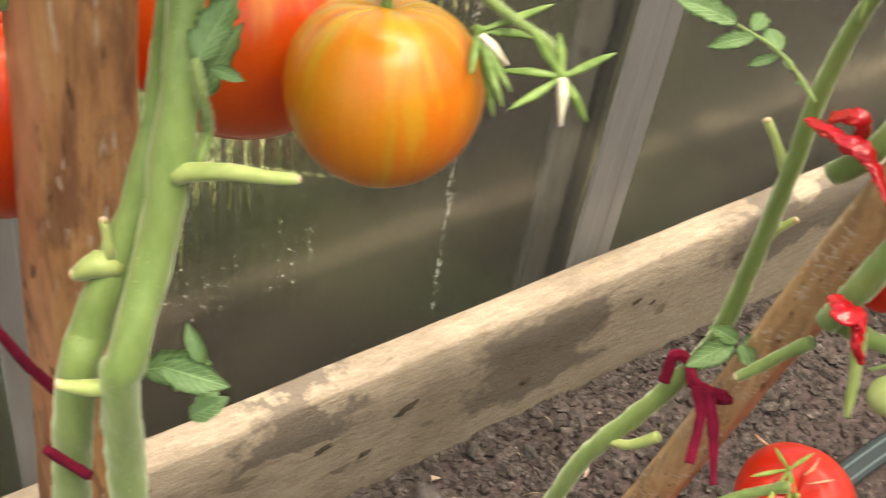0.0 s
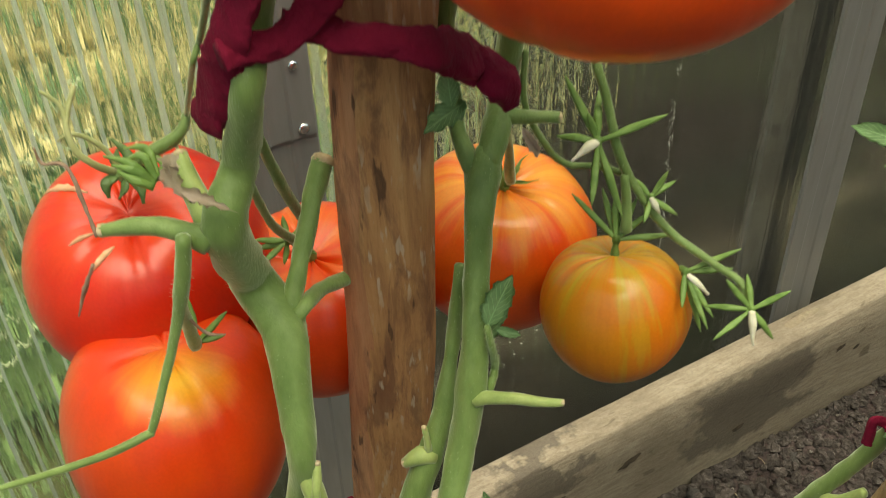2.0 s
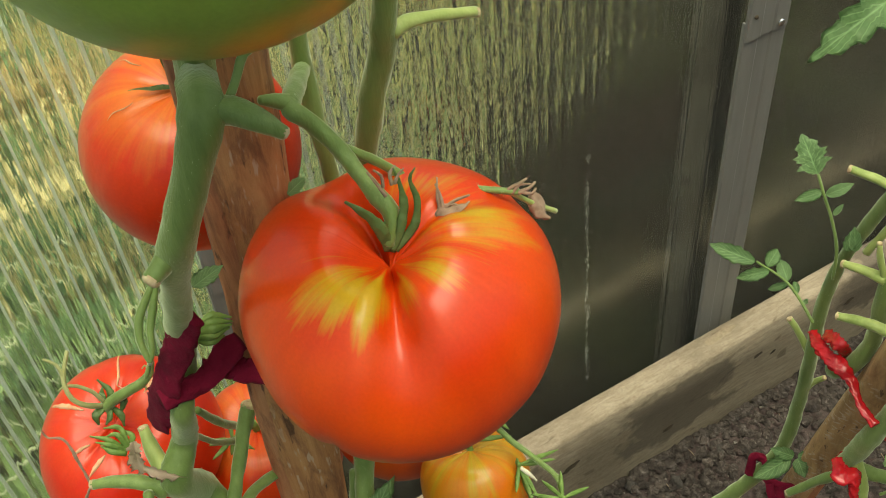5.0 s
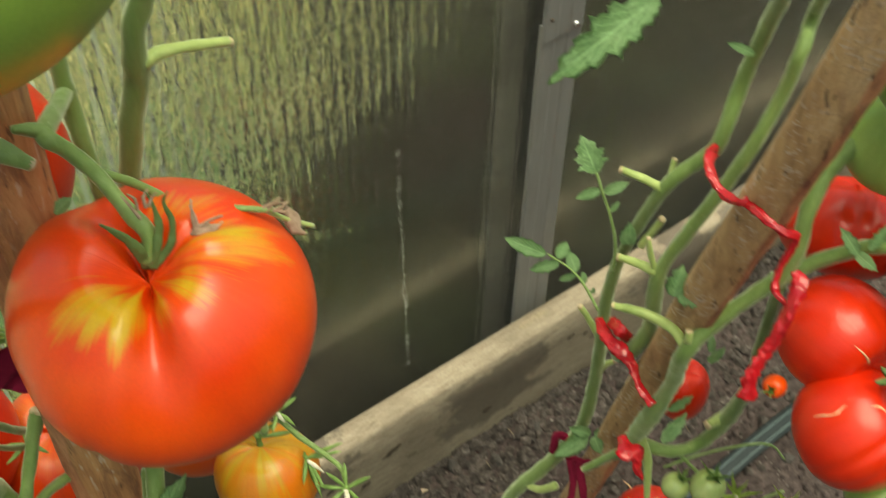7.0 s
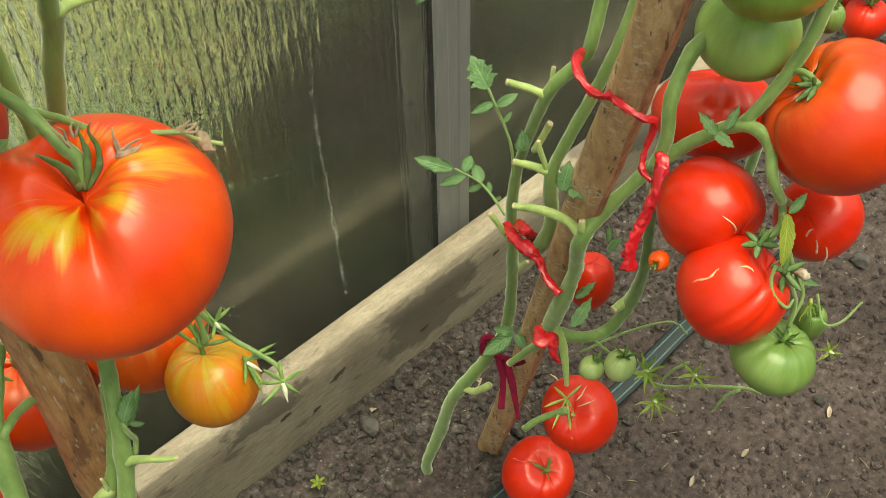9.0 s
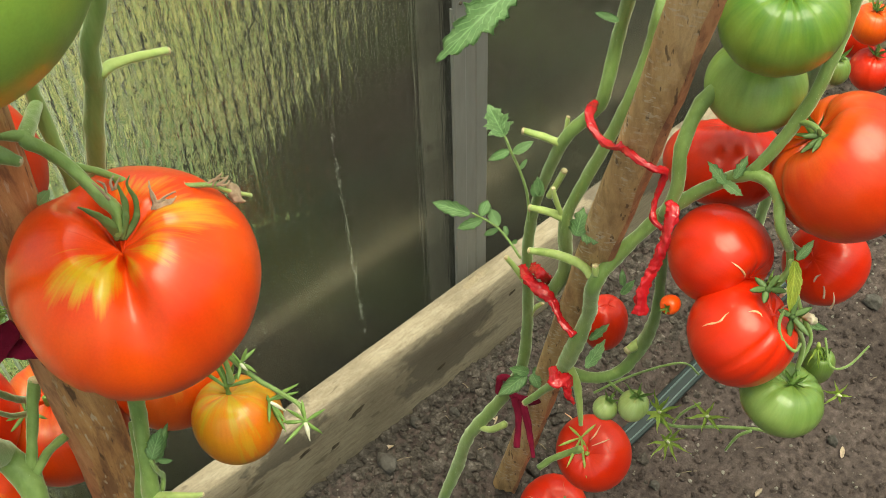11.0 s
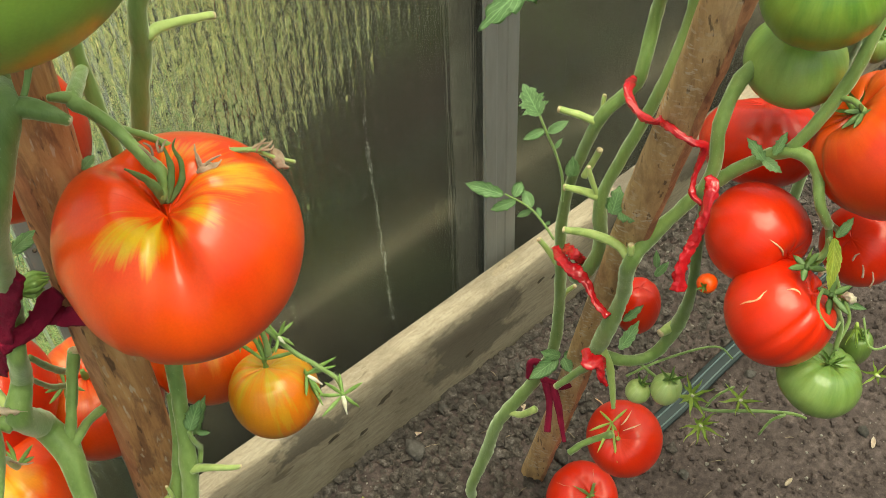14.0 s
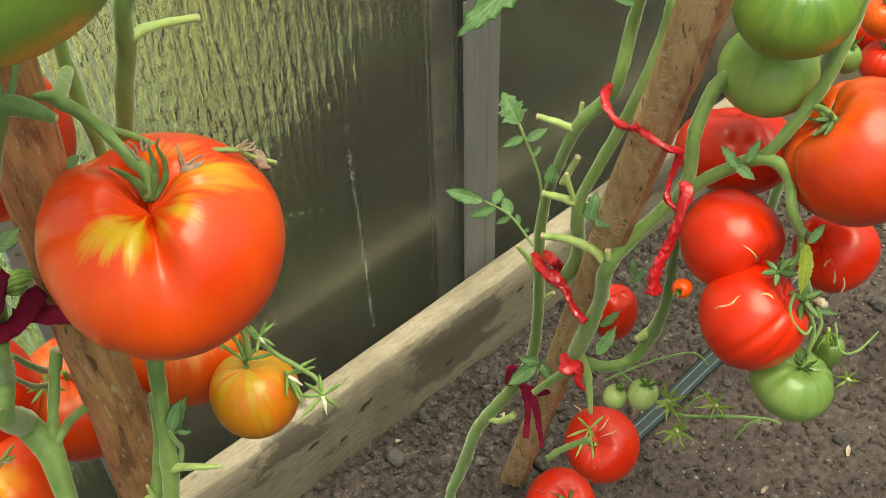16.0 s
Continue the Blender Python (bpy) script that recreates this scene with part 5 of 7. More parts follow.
stem(left, "side_stem", [(0.2684, 0.5019, 0.6029, 0.0021), (0.2649, 0.5014, 0.5881, 0.0024), (0.2596, 0.5019, 0.5703, 0.0015), (0.2502, 0.4969, 0.5537, 0.0013), (0.2442, 0.4936, 0.5443, 0.0013)], step=0.003, hair=250)
stem(left, "side_stem", [(0.2445, 0.4934, 0.5443, 0.0013), (0.2323, 0.4931, 0.5436, 0.0013), (0.2162, 0.4909, 0.5479, 0.0011), (0.2014, 0.4888, 0.5531, 0.0009)], step=0.003)
cut_shoot(left, [(0.2836, 0.4805, 0.5175, 0.0030), (0.2836, 0.4752, 0.5105, 0.0034), (0.2842, 0.4696, 0.5028, 0.0031), (0.2853, 0.4682, 0.4947, 0.0024)])
cut_shoot(left, [(0.2829, 0.471, 0.5109, 0.0014), (0.285, 0.4738, 0.5153, 0.0015), (0.2867, 0.4767, 0.5196, 0.0013)])
for pts in ([(0.3027, 0.5131, 0.7005, 0.0009), (0.2963, 0.51, 0.6952, 0.0014), (0.2913, 0.5069, 0.6906, 0.0017), (0.2885, 0.5026, 0.6855, 0.0014), (0.2883, 0.4985, 0.6812, 0.0012), (0.2881, 0.4969, 0.6796, 0.0007)], [(0.3034, 0.5134, 0.7011, 0.0009), (0.2978, 0.5082, 0.6933, 0.0014), (0.293, 0.5035, 0.6871, 0.0014), (0.291, 0.4995, 0.6826, 0.0012), (0.2884, 0.4967, 0.6795, 0.0007)], [(0.2888, 0.4976, 0.6804, 0.0012), (0.2897, 0.5274, 0.6428, 0.0009), (0.2865, 0.5247, 0.6398, 0.0009), (0.2933, 0.5723, 0.5915, 0.0010)]):
    stem(left, "truss_stalk", pts, step=0.003)
stem(left, "main_stem", [(0.3639, 0.5008, 0.5953, 0.0034), (0.36, 0.4967, 0.5892, 0.0057), (0.3547, 0.4904, 0.5803, 0.0046), (0.3503, 0.4845, 0.5661, 0.0042), (0.3426, 0.4737, 0.5473, 0.0042), (0.3378, 0.4683, 0.5322, 0.0047), (0.3316, 0.464, 0.5117, 0.0048), (0.3198, 0.455, 0.4896, 0.0045), (0.3185, 0.4579, 0.4667, 0.0049), (0.325, 0.475, 0.3, 0.0055), (0.325, 0.52, 0, 0.006)], step=0.005, sides=16, hair=1600)
stem(left, "main_stem", [(0.3613, 0.4972, 0.5905, 0.0041), (0.3692, 0.5033, 0.6006, 0.0045), (0.3749, 0.5093, 0.6094, 0.0041), (0.377, 0.505, 0.65, 0.004), (0.372, 0.505, 0.7, 0.0035), (0.3697, 0.5046, 0.7064, 0.003), (0.3695, 0.5073, 0.7222, 0.0029), (0.3697, 0.5118, 0.7419, 0.0032), (0.3704, 0.5155, 0.7535, 0.0035), (0.3708, 0.5161, 0.7713, 0.003), (0.378, 0.525, 0.85, 0.003), (0.385, 0.53, 1.1, 0.003)], step=0.004, sides=14)
stem(left, "main_stem", [(0.3584, 0.499, 0.5906, 0.0034), (0.3579, 0.5072, 0.5983, 0.0024), (0.3605, 0.5137, 0.606, 0.0024), (0.356, 0.51, 0.64, 0.003), (0.37, 0.497, 0.7, 0.0035), (0.3778, 0.4901, 0.738, 0.0041), (0.381, 0.4876, 0.7579, 0.0042), (0.3853, 0.4836, 0.7782, 0.0042), (0.3863, 0.4795, 0.7984, 0.0037), (0.4, 0.475, 0.86, 0.004), (0.41, 0.47, 1.1, 0.0035)], step=0.004, sides=14)
cut_shoot(left, [(0.387, 0.4801, 0.7848, 0.0025), (0.3925, 0.4811, 0.7859, 0.0023), (0.4037, 0.4823, 0.7827, 0.0019), (0.4185, 0.4845, 0.7762, 0.0016)])
cut_shoot(left, [(0.3368, 0.4644, 0.5306, 0.0022), (0.3399, 0.4622, 0.5325, 0.0024), (0.3454, 0.4555, 0.5355, 0.0019), (0.3528, 0.4477, 0.5369, 0.0015), (0.3565, 0.4453, 0.537, 0.0011)])
cut_shoot(left, [(0.3716, 0.5039, 0.6024, 0.0027), (0.3774, 0.5003, 0.602, 0.0022), (0.3862, 0.4951, 0.6016, 0.0017)], M_stem)
stem(left, "main_stem", [(0.3481, 0.491, 0.562, 0.0019), (0.3435, 0.4885, 0.5361, 0.0026), (0.34, 0.4849, 0.5296, 0.0023), (0.3331, 0.4789, 0.5123, 0.0039), (0.3249, 0.4748, 0.4988, 0.0047), (0.318, 0.4731, 0.4839, 0.0049), (0.3109, 0.4707, 0.4579, 0.0051), (0.305, 0.49, 0.3, 0.005), (0.3, 0.525, 0, 0.006)], step=0.005, sides=14, hair=1400)
cut_shoot(left, [(0.3259, 0.4726, 0.5011, 0.0025), (0.3213, 0.474, 0.503, 0.0031), (0.3167, 0.4759, 0.4998, 0.0018)])
cut_shoot(left, [(0.3241, 0.4732, 0.505, 0.0013), (0.324, 0.474, 0.5108, 0.001), (0.3237, 0.4747, 0.5153, 0.0009)])
cut_shoot(left, [(0.3188, 0.4571, 0.4796, 0.0025), (0.3127, 0.4578, 0.4803, 0.0022), (0.3049, 0.4603, 0.4832, 0.0013)])
stem(left, "side_stem", [(0.3426, 0.465, 0.5318, 0.0014), (0.3465, 0.468, 0.5377, 0.0012), (0.3443, 0.4667, 0.5498, 0.0012), (0.3441, 0.4689, 0.5565, 0.0009)], step=0.002, hair=350)
stem(left, "truss_stalk", [(0.3702, 0.5152, 0.7580, 0.0026), (0.3652, 0.5055, 0.7625, 0.0030), (0.3560, 0.4875, 0.7722, 0.0031), (0.3515, 0.4785, 0.7752, 0.0031), (0.3560, 0.4750, 0.7692, 0.0027), (0.3606, 0.4699, 0.7608, 0.0026), (0.3630, 0.4620, 0.7542, 0.0025), (0.3648, 0.4560, 0.7496, 0.0030), (0.3662, 0.4520, 0.7464, 0.0028), (0.3645, 0.4490, 0.7420, 0.0018), (0.3620, 0.4474, 0.7382, 0.0018)], step=0.002, sides=14)
cut_shoot(left, [(0.3530, 0.4800, 0.7752, 0.0026), (0.3480, 0.4805, 0.7785, 0.0022), (0.3435, 0.4800, 0.7812, 0.0014)], M_stem, False)
stem(left, "truss_stalk", [(0.3614, 0.4704, 0.7609, 0.0015), (0.3695, 0.4696, 0.7525, 0.0015), (0.3779, 0.4672, 0.7425, 0.0016), (0.378, 0.4623, 0.7403, 0.0018)], step=0.002)
stem(left, "truss_stalk", [(0.3797, 0.4617, 0.741, 0.0011), (0.3929, 0.4533, 0.7396, 0.0011), (0.4071, 0.4447, 0.7367, 0.0011)], step=0.002, hair=120)
stem(left, "truss_stalk", [(0.4042, 0.4465, 0.7374, 0.0009), (0.4124, 0.4447, 0.7286, 0.0009), (0.4212, 0.4453, 0.7195, 0.0009)], step=0.002, mat=M_stem_pale)
stem(left, "truss_stalk", [(0.4016, 0.4988, 0.614, 0.0014), (0.4027, 0.4931, 0.6024, 0.0014), (0.4027, 0.4855, 0.5877, 0.0016), (0.4069, 0.4791, 0.5744, 0.0014), (0.4121, 0.4681, 0.5635, 0.0014), (0.4183, 0.4538, 0.5583, 0.0012), (0.4211, 0.4434, 0.5567, 0.0012), (0.419, 0.4359, 0.5542, 0.001)], step=0.002, hair=500)
stem(left, "truss_stalk", [(0.382, 0.512, 0.66, 0.0015), (0.4016, 0.4988, 0.614, 0.0014)], step=0.003)
stem(left, "truss_stalk", [(0.3801, 0.5052, 0.6219, 0.001), (0.3791, 0.5037, 0.6049, 0.001), (0.3852, 0.5019, 0.5887, 0.0011), (0.393, 0.5, 0.5778, 0.0011), (0.4006, 0.4921, 0.5787, 0.0011), (0.405, 0.4831, 0.5794, 0.0011)], step=0.002, hair=250)
stem(left, "truss_stalk", [(0.4032, 0.4823, 0.5807, 0.0014), (0.4028, 0.4796, 0.5712, 0.0016), (0.4014, 0.4766, 0.5622, 0.002)], step=0.002)
stem(left, "truss_stalk", [(0.3709, 0.5028, 0.6023, 0.0014), (0.3807, 0.5146, 0.5802, 0.0015), (0.3886, 0.5254, 0.5554, 0.002)], step=0.002)
stem(left, "truss_stalk", [(0.299, 0.5193, 0.614, 0.0016), (0.3075, 0.5296, 0.5847, 0.0019), (0.3165, 0.5411, 0.5597, 0.0019)], step=0.002)
stem(left, "truss_stalk", [(0.2944, 0.5202, 0.599, 0.0013), (0.3028, 0.5324, 0.5699, 0.0014), (0.3124, 0.5411, 0.5516, 0.0017)], step=0.002)
stem(left, "truss_stalk", [(0.2633, 0.5006, 0.583, 0.0014), (0.2652, 0.5106, 0.5666, 0.0017), (0.2679, 0.5207, 0.5437, 0.0023)], step=0.002)
for pts in ([(0.2681, 0.573, 0.58, 0.0011), (0.2656, 0.5749, 0.5871, 0.0009), (0.261, 0.5773, 0.5923, 0.0008), (0.2564, 0.5787, 0.5939, 0.0007), (0.2531, 0.5795, 0.5921, 0.0004)], [(0.2663, 0.5721, 0.5792, 0.0013), (0.2603, 0.5714, 0.5855, 0.0012), (0.2568, 0.5736, 0.5904, 0.0011), (0.2564, 0.5769, 0.595, 0.0011), (0.2576, 0.5813, 0.5992, 0.0009), (0.257, 0.5847, 0.6027, 0.0008), (0.2534, 0.5876, 0.6061, 0.0006)], [(0.257, 0.5789, 0.5969, 0.0009), (0.2597, 0.5828, 0.6006, 0.001), (0.2637, 0.587, 0.6048, 0.0009)], [(0.2933, 0.5723, 0.5915, 0.0016), (0.2899, 0.5678, 0.5898, 0.002), (0.2854, 0.5671, 0.5874, 0.0024), (0.2779, 0.5687, 0.5843, 0.0024), (0.2717, 0.5709, 0.5808, 0.0024), (0.2678, 0.5725, 0.5769, 0.0028)], [(0.2866, 0.5648, 0.5842, 0.0005), (0.2868, 0.5665, 0.587, 0.0008), (0.2924, 0.5683, 0.5892, 0.0007)], [(0.2916, 0.5685, 0.5905, 0.0005), (0.2901, 0.5709, 0.5926, 0.0004), (0.2885, 0.5703, 0.5919, 0.0003)]):
    stem(left, "truss_stalk", pts, M_stem if pts[1][3] > 0.0015 else M_stalk_pale, step=0.002, sides=9)
leaflet(left, *[(0.3448, 0.4698, 0.5551), (0.3568, 0.4749, 0.5663)], 0.011, teeth=0.3, lobes=4, fold=0.4)
leaflet(left, *[(0.3472, 0.4686, 0.5536), (0.3531, 0.4637, 0.552)], 0.004, fold=0.4, droop=0.4)
leaflet(left, *[(0.325, 0.4595, 0.4785), (0.3397, 0.4521, 0.4807)], 0.010, teeth=0.15, lobes=3)
leaflet(left, *[(0.337, 0.4507, 0.4824), (0.3363, 0.4587, 0.4903)], 0.005, teeth=0.1, lobes=3)
leaflet(left, *[(0.3272, 0.4543, 0.4839), (0.3391, 0.4419, 0.4824)], 0.010, teeth=0.2, lobes=3)
leaflet(left, *[(0.3546, 0.4969, 0.618), (0.341, 0.4979, 0.6118)], 0.010, teeth=0.35, lobes=4)
leaflet(left, *[(0.3491, 0.4956, 0.6189), (0.3517, 0.5027, 0.6272)], 0.008, teeth=0.3, lobes=4)
leaflet(left, *[(0.3097, 0.4875, 0.7147), (0.3203, 0.4869, 0.7186)], 0.006)
leaflet(left, *[(0.3494, 0.4954, 0.727), (0.3566, 0.4959, 0.7304)], 0.006)
leaflet(left, *[(0.3133, 0.5174, 0.6839), (0.3262, 0.5147, 0.6878)], 0.008)
leaflet(left, *[(0.3359, 0.4519, 0.4649), (0.3416, 0.4522, 0.4692)], 0.006, teeth=0.2, lobes=3)
leaflet(left, *[(0.3336, 0.4518, 0.4639), (0.343, 0.4494, 0.4688)], 0.007, teeth=0.2, lobes=3)
leaflet(left, *[(0.3476, 0.4775, 0.5381), (0.3634, 0.4845, 0.5526)], 0.009, teeth=0.3, lobes=4)
star(left, [(0.4183, 0.4344, 0.5539), (0.4126, 0.4416, 0.5637), (0.4232, 0.4433, 0.5594), (0.4285, 0.4298, 0.5605), (0.423, 0.4277, 0.5442), (0.4027, 0.4331, 0.5501), (0.4085, 0.4442, 0.5524)], 0.0011, M_sepal, [(0.4175, 0.4336, 0.5541, 0.0009), (0.4164, 0.4314, 0.5509, 0.0012), (0.4152, 0.4282, 0.5451, 0.0003)])
star(left, [(0.3964, 0.4884, 0.5927), (0.3929, 0.5023, 0.6102), (0.4043, 0.4998, 0.6021), (0.4158, 0.4799, 0.6005), (0.3879, 0.4983, 0.5919), (0.3858, 0.4756, 0.5805), (0.3967, 0.4735, 0.5725), (0.3948, 0.4924, 0.6016)], 0.0013, M_sepal, [(0.396, 0.4878, 0.5929, 0.0012), (0.3927, 0.4884, 0.5917, 0.0016), (0.3871, 0.4886, 0.5888, 0.0005)])
star(left, [(0.4091, 0.4755, 0.5737), (0.4147, 0.4752, 0.5822), (0.42, 0.4769, 0.575), (0.4123, 0.4659, 0.5719), (0.4088, 0.4841, 0.576), (0.4024, 0.4697, 0.5704)], 0.0010, M_sepal, [(0.4088, 0.4751, 0.5741, 0.0007), (0.409, 0.4733, 0.5725, 0.0011), (0.4099, 0.4713, 0.57, 0.0004)])
star(left, [(0.4118, 0.4584, 0.5539), (0.4277, 0.4515, 0.5614), (0.4276, 0.4532, 0.5515), (0.4123, 0.4436, 0.5456), (0.4114, 0.4468, 0.5366), (0.4049, 0.4503, 0.5482), (0.4132, 0.4625, 0.5527), (0.4095, 0.4424, 0.5429)], 0.0011, M_sepal, [(0.412, 0.4569, 0.5535, 0.0009), (0.4137, 0.4539, 0.5514, 0.0011), (0.4158, 0.4505, 0.5481, 0.0005)])
for label, mat, strips in (("closed ribbed pale green flower bud", M_sepal, ([(0.3073, 0.5025, 0.6771, 0.0009), (0.314, 0.5033, 0.68, 0.0017), (0.3204, 0.5006, 0.6779, 0.0004)], [(0.3067, 0.502, 0.6766, 0.0009), (0.3133, 0.5008, 0.6797, 0.0017), (0.32, 0.4991, 0.6774, 0.0004)], [(0.3064, 0.5015, 0.6762, 0.0009), (0.3126, 0.4984, 0.6789, 0.0017), (0.3194, 0.4982, 0.6771, 0.0004)], [(0.3063, 0.501, 0.6757, 0.0009), (0.3112, 0.4974, 0.6771, 0.0017), (0.3182, 0.4979, 0.6763, 0.0004)], [(0.3061, 0.5004, 0.6752, 0.0009), (0.3101, 0.4971, 0.6748, 0.0017), (0.3155, 0.4973, 0.6745, 0.0004)], [(0.3074, 0.5021, 0.6768, 0.0009), (0.3123, 0.5017, 0.6777, 0.0017), (0.3191, 0.502, 0.6787, 0.0004)])), ("curling pale green sepals of a shed flower", M_sepal, ([(0.2677, 0.5211, 0.6081, 0.0013), (0.264, 0.5254, 0.6141, 0.0013), (0.258, 0.5299, 0.6164, 0.0004)], [(0.2681, 0.5214, 0.6083, 0.0013), (0.264, 0.523, 0.6134, 0.0013), (0.259, 0.5272, 0.6146, 0.0004)], [(0.2687, 0.5216, 0.6085, 0.0013), (0.2675, 0.5253, 0.6153, 0.0013), (0.2633, 0.5274, 0.6147, 0.0004)], [(0.2692, 0.5218, 0.6087, 0.0013), (0.2695, 0.5273, 0.6157, 0.0013), (0.2639, 0.5303, 0.6166, 0.0004)], [(0.2696, 0.5216, 0.6086, 0.0013), (0.2724, 0.5242, 0.612, 0.0013), (0.2685, 0.5285, 0.6145, 0.0004)], [(0.2674, 0.5206, 0.6077, 0.0013), (0.263, 0.5219, 0.6113, 0.0013), (0.2601, 0.5258, 0.6129, 0.0004)]))):
    bm = bmesh.new()
    for pts in strips:
        sweep(bm, spline(pts, 0.001), 8, flat=0.6, side_hint=CAM_SIDE, rough=0.25, wrinkle=0.2, seed=pts[0][0] * 50 + pts[1][2] * 90)
    part("flower", bm, mat, left, label)
for pts in ([(0.2475, 0.5379, 0.5742, 0.0009), (0.2434, 0.54, 0.5651, 0.0012), (0.2391, 0.5406, 0.5545, 0.0004)], [(0.2498, 0.5271, 0.5926, 0.0006), (0.2488, 0.5368, 0.6111, 0.0006), (0.2433, 0.5425, 0.6116, 0.0005), (0.2425, 0.543, 0.6171, 0.0003)], [(0.2655, 0.5104, 0.5666, 0.0008), (0.2698, 0.5093, 0.5581, 0.0007), (0.275, 0.5071, 0.5566, 0.0003)]):
    bm = bmesh.new()
    sweep(bm, spline(pts, 0.001), 10, flat=0.6, rough=0.5, wrinkle=0.5, seed=pts[0][2] * 70)
    part("withered_blossom", bm, M_dry_dark, left, "shrivelled brown dead blossom")
for pts in ([(0.4047, 0.4452, 0.7371, 0.0006), (0.408, 0.4453, 0.7396, 0.0005), (0.4102, 0.4449, 0.7408, 0.0003)], [(0.4065, 0.4441, 0.7373, 0.0006), (0.4098, 0.443, 0.7385, 0.0005), (0.4119, 0.4428, 0.74, 0.0003)], [(0.4024, 0.4468, 0.7371, 0.0006), (0.4065, 0.4459, 0.7391, 0.0005), (0.4106, 0.4433, 0.7395, 0.0003)], [(0.4073, 0.4438, 0.7375, 0.0006), (0.4098, 0.4416, 0.7372, 0.0005), (0.4114, 0.4417, 0.7385, 0.0003)], [(0.3792, 0.4446, 0.7446, 0.0006), (0.38, 0.4473, 0.7479, 0.0005), (0.3819, 0.4504, 0.7527, 0.0003)], [(0.3799, 0.444, 0.7444, 0.0006), (0.3808, 0.4465, 0.7476, 0.0005), (0.3809, 0.4497, 0.7512, 0.0003)], [(0.3798, 0.4446, 0.7449, 0.0006), (0.3835, 0.4443, 0.7469, 0.0005), (0.3882, 0.4425, 0.7482, 0.0003)], [(0.3801, 0.4437, 0.7442, 0.0006), (0.3837, 0.442, 0.7447, 0.0005), (0.3875, 0.4416, 0.7467, 0.0003)], [(0.3788, 0.4446, 0.7443, 0.0006), (0.3815, 0.4425, 0.7438, 0.0005), (0.3854, 0.4408, 0.7446, 0.0003)], [(0.3789, 0.4452, 0.745, 0.0006), (0.381, 0.445, 0.7461, 0.0005), (0.384, 0.4432, 0.7462, 0.0003)], [(0.3649, 0.4502, 0.7548, 0.0006), (0.3636, 0.4539, 0.7583, 0.0005), (0.3626, 0.4565, 0.7608, 0.0003)], [(0.3651, 0.452, 0.7568, 0.0006), (0.3659, 0.454, 0.7596, 0.0005), (0.3644, 0.4559, 0.7611, 0.0003)], [(0.3675, 0.4511, 0.7572, 0.0006), (0.3682, 0.453, 0.7599, 0.0005), (0.3704, 0.4534, 0.7617, 0.0003)], [(0.3684, 0.4508, 0.7574, 0.0006), (0.3702, 0.4516, 0.7594, 0.0005), (0.3722, 0.4517, 0.7608, 0.0003)]):
    stem(left, "withered_strand", pts, M_dry_dark, 0.0015, 7, rough=0.5)
for pts in ([(0.3774, 0.4449, 0.7439, 0.0006), (0.3797, 0.4442, 0.7445, 0.0018), (0.382, 0.4431, 0.7448, 0.002), (0.3847, 0.442, 0.7454, 0.0012), (0.3866, 0.4414, 0.746, 0.0004)], [(0.4138, 0.4476, 0.7305, 0.001), (0.4137, 0.4461, 0.7289, 0.0022), (0.4135, 0.4444, 0.7271, 0.0028), (0.4135, 0.4427, 0.7256, 0.0022), (0.4143, 0.441, 0.7246, 0.0009), (0.4155, 0.4398, 0.7243, 0.0004)]):
    bm = bmesh.new()
    sweep(bm, spline(pts, 0.0007), 14, flat=0.7, rough=0.5, wrinkle=0.9, seed=pts[0][0] * 77)
    part("withered_blossom", bm, M_dry_dark, left, "shrivelled brown dead blossom")
for base, tip, width in (((0.2721, 0.5139, 0.6219), (0.2705, 0.5069, 0.6163), 0.009), ((0.2696, 0.5116, 0.62), (0.2718, 0.502, 0.6127), 0.01), ((0.2709, 0.5059, 0.6156), (0.2832, 0.4958, 0.6089), 0.007)):
    leaflet(left, base, tip, width, (-0.2, -0.7, 0.6), M_dry, "withered_leaf", teeth=0.6, lobes=4, fold=1.0, droop=0.5, twist=1.6)
for base, tip, width in (((0.3655, 0.4845, 0.6125), (0.372, 0.4835, 0.600), 0.005),):
    leaflet(left, base, tip, width, mat=M_dry, name="withered_leaf", teeth=0.45, lobes=3, fold=1.1, droop=0.5, twist=1.2)

big = tomato((0.3634, 0.4490, 0.7088), 0.0516, 0.0402, (-0.12, -0.16, 1.0), M_big, "large red beefsteak tomato with golden-green shoulders", ribs=5, rib_depth=0.0, dimple=0.36, seed=4, calyx=False, pit=0.22,
             grooves=((-4, 0.22, 13), (-162, 0.26, 15), (165, 0.08, 40), (112, 0.07, 9), (80, 0.035, 9), (-36, 0.034, 4, 2.0, 0.5), (16, 0.030, 7, 1.2, 0.5), (32, 0.02, 8, 1.3, 0.5), (-75, 0.015, 11, 1.5, 0.6), (60, 0.012, 14, 1.5, 0.6)))
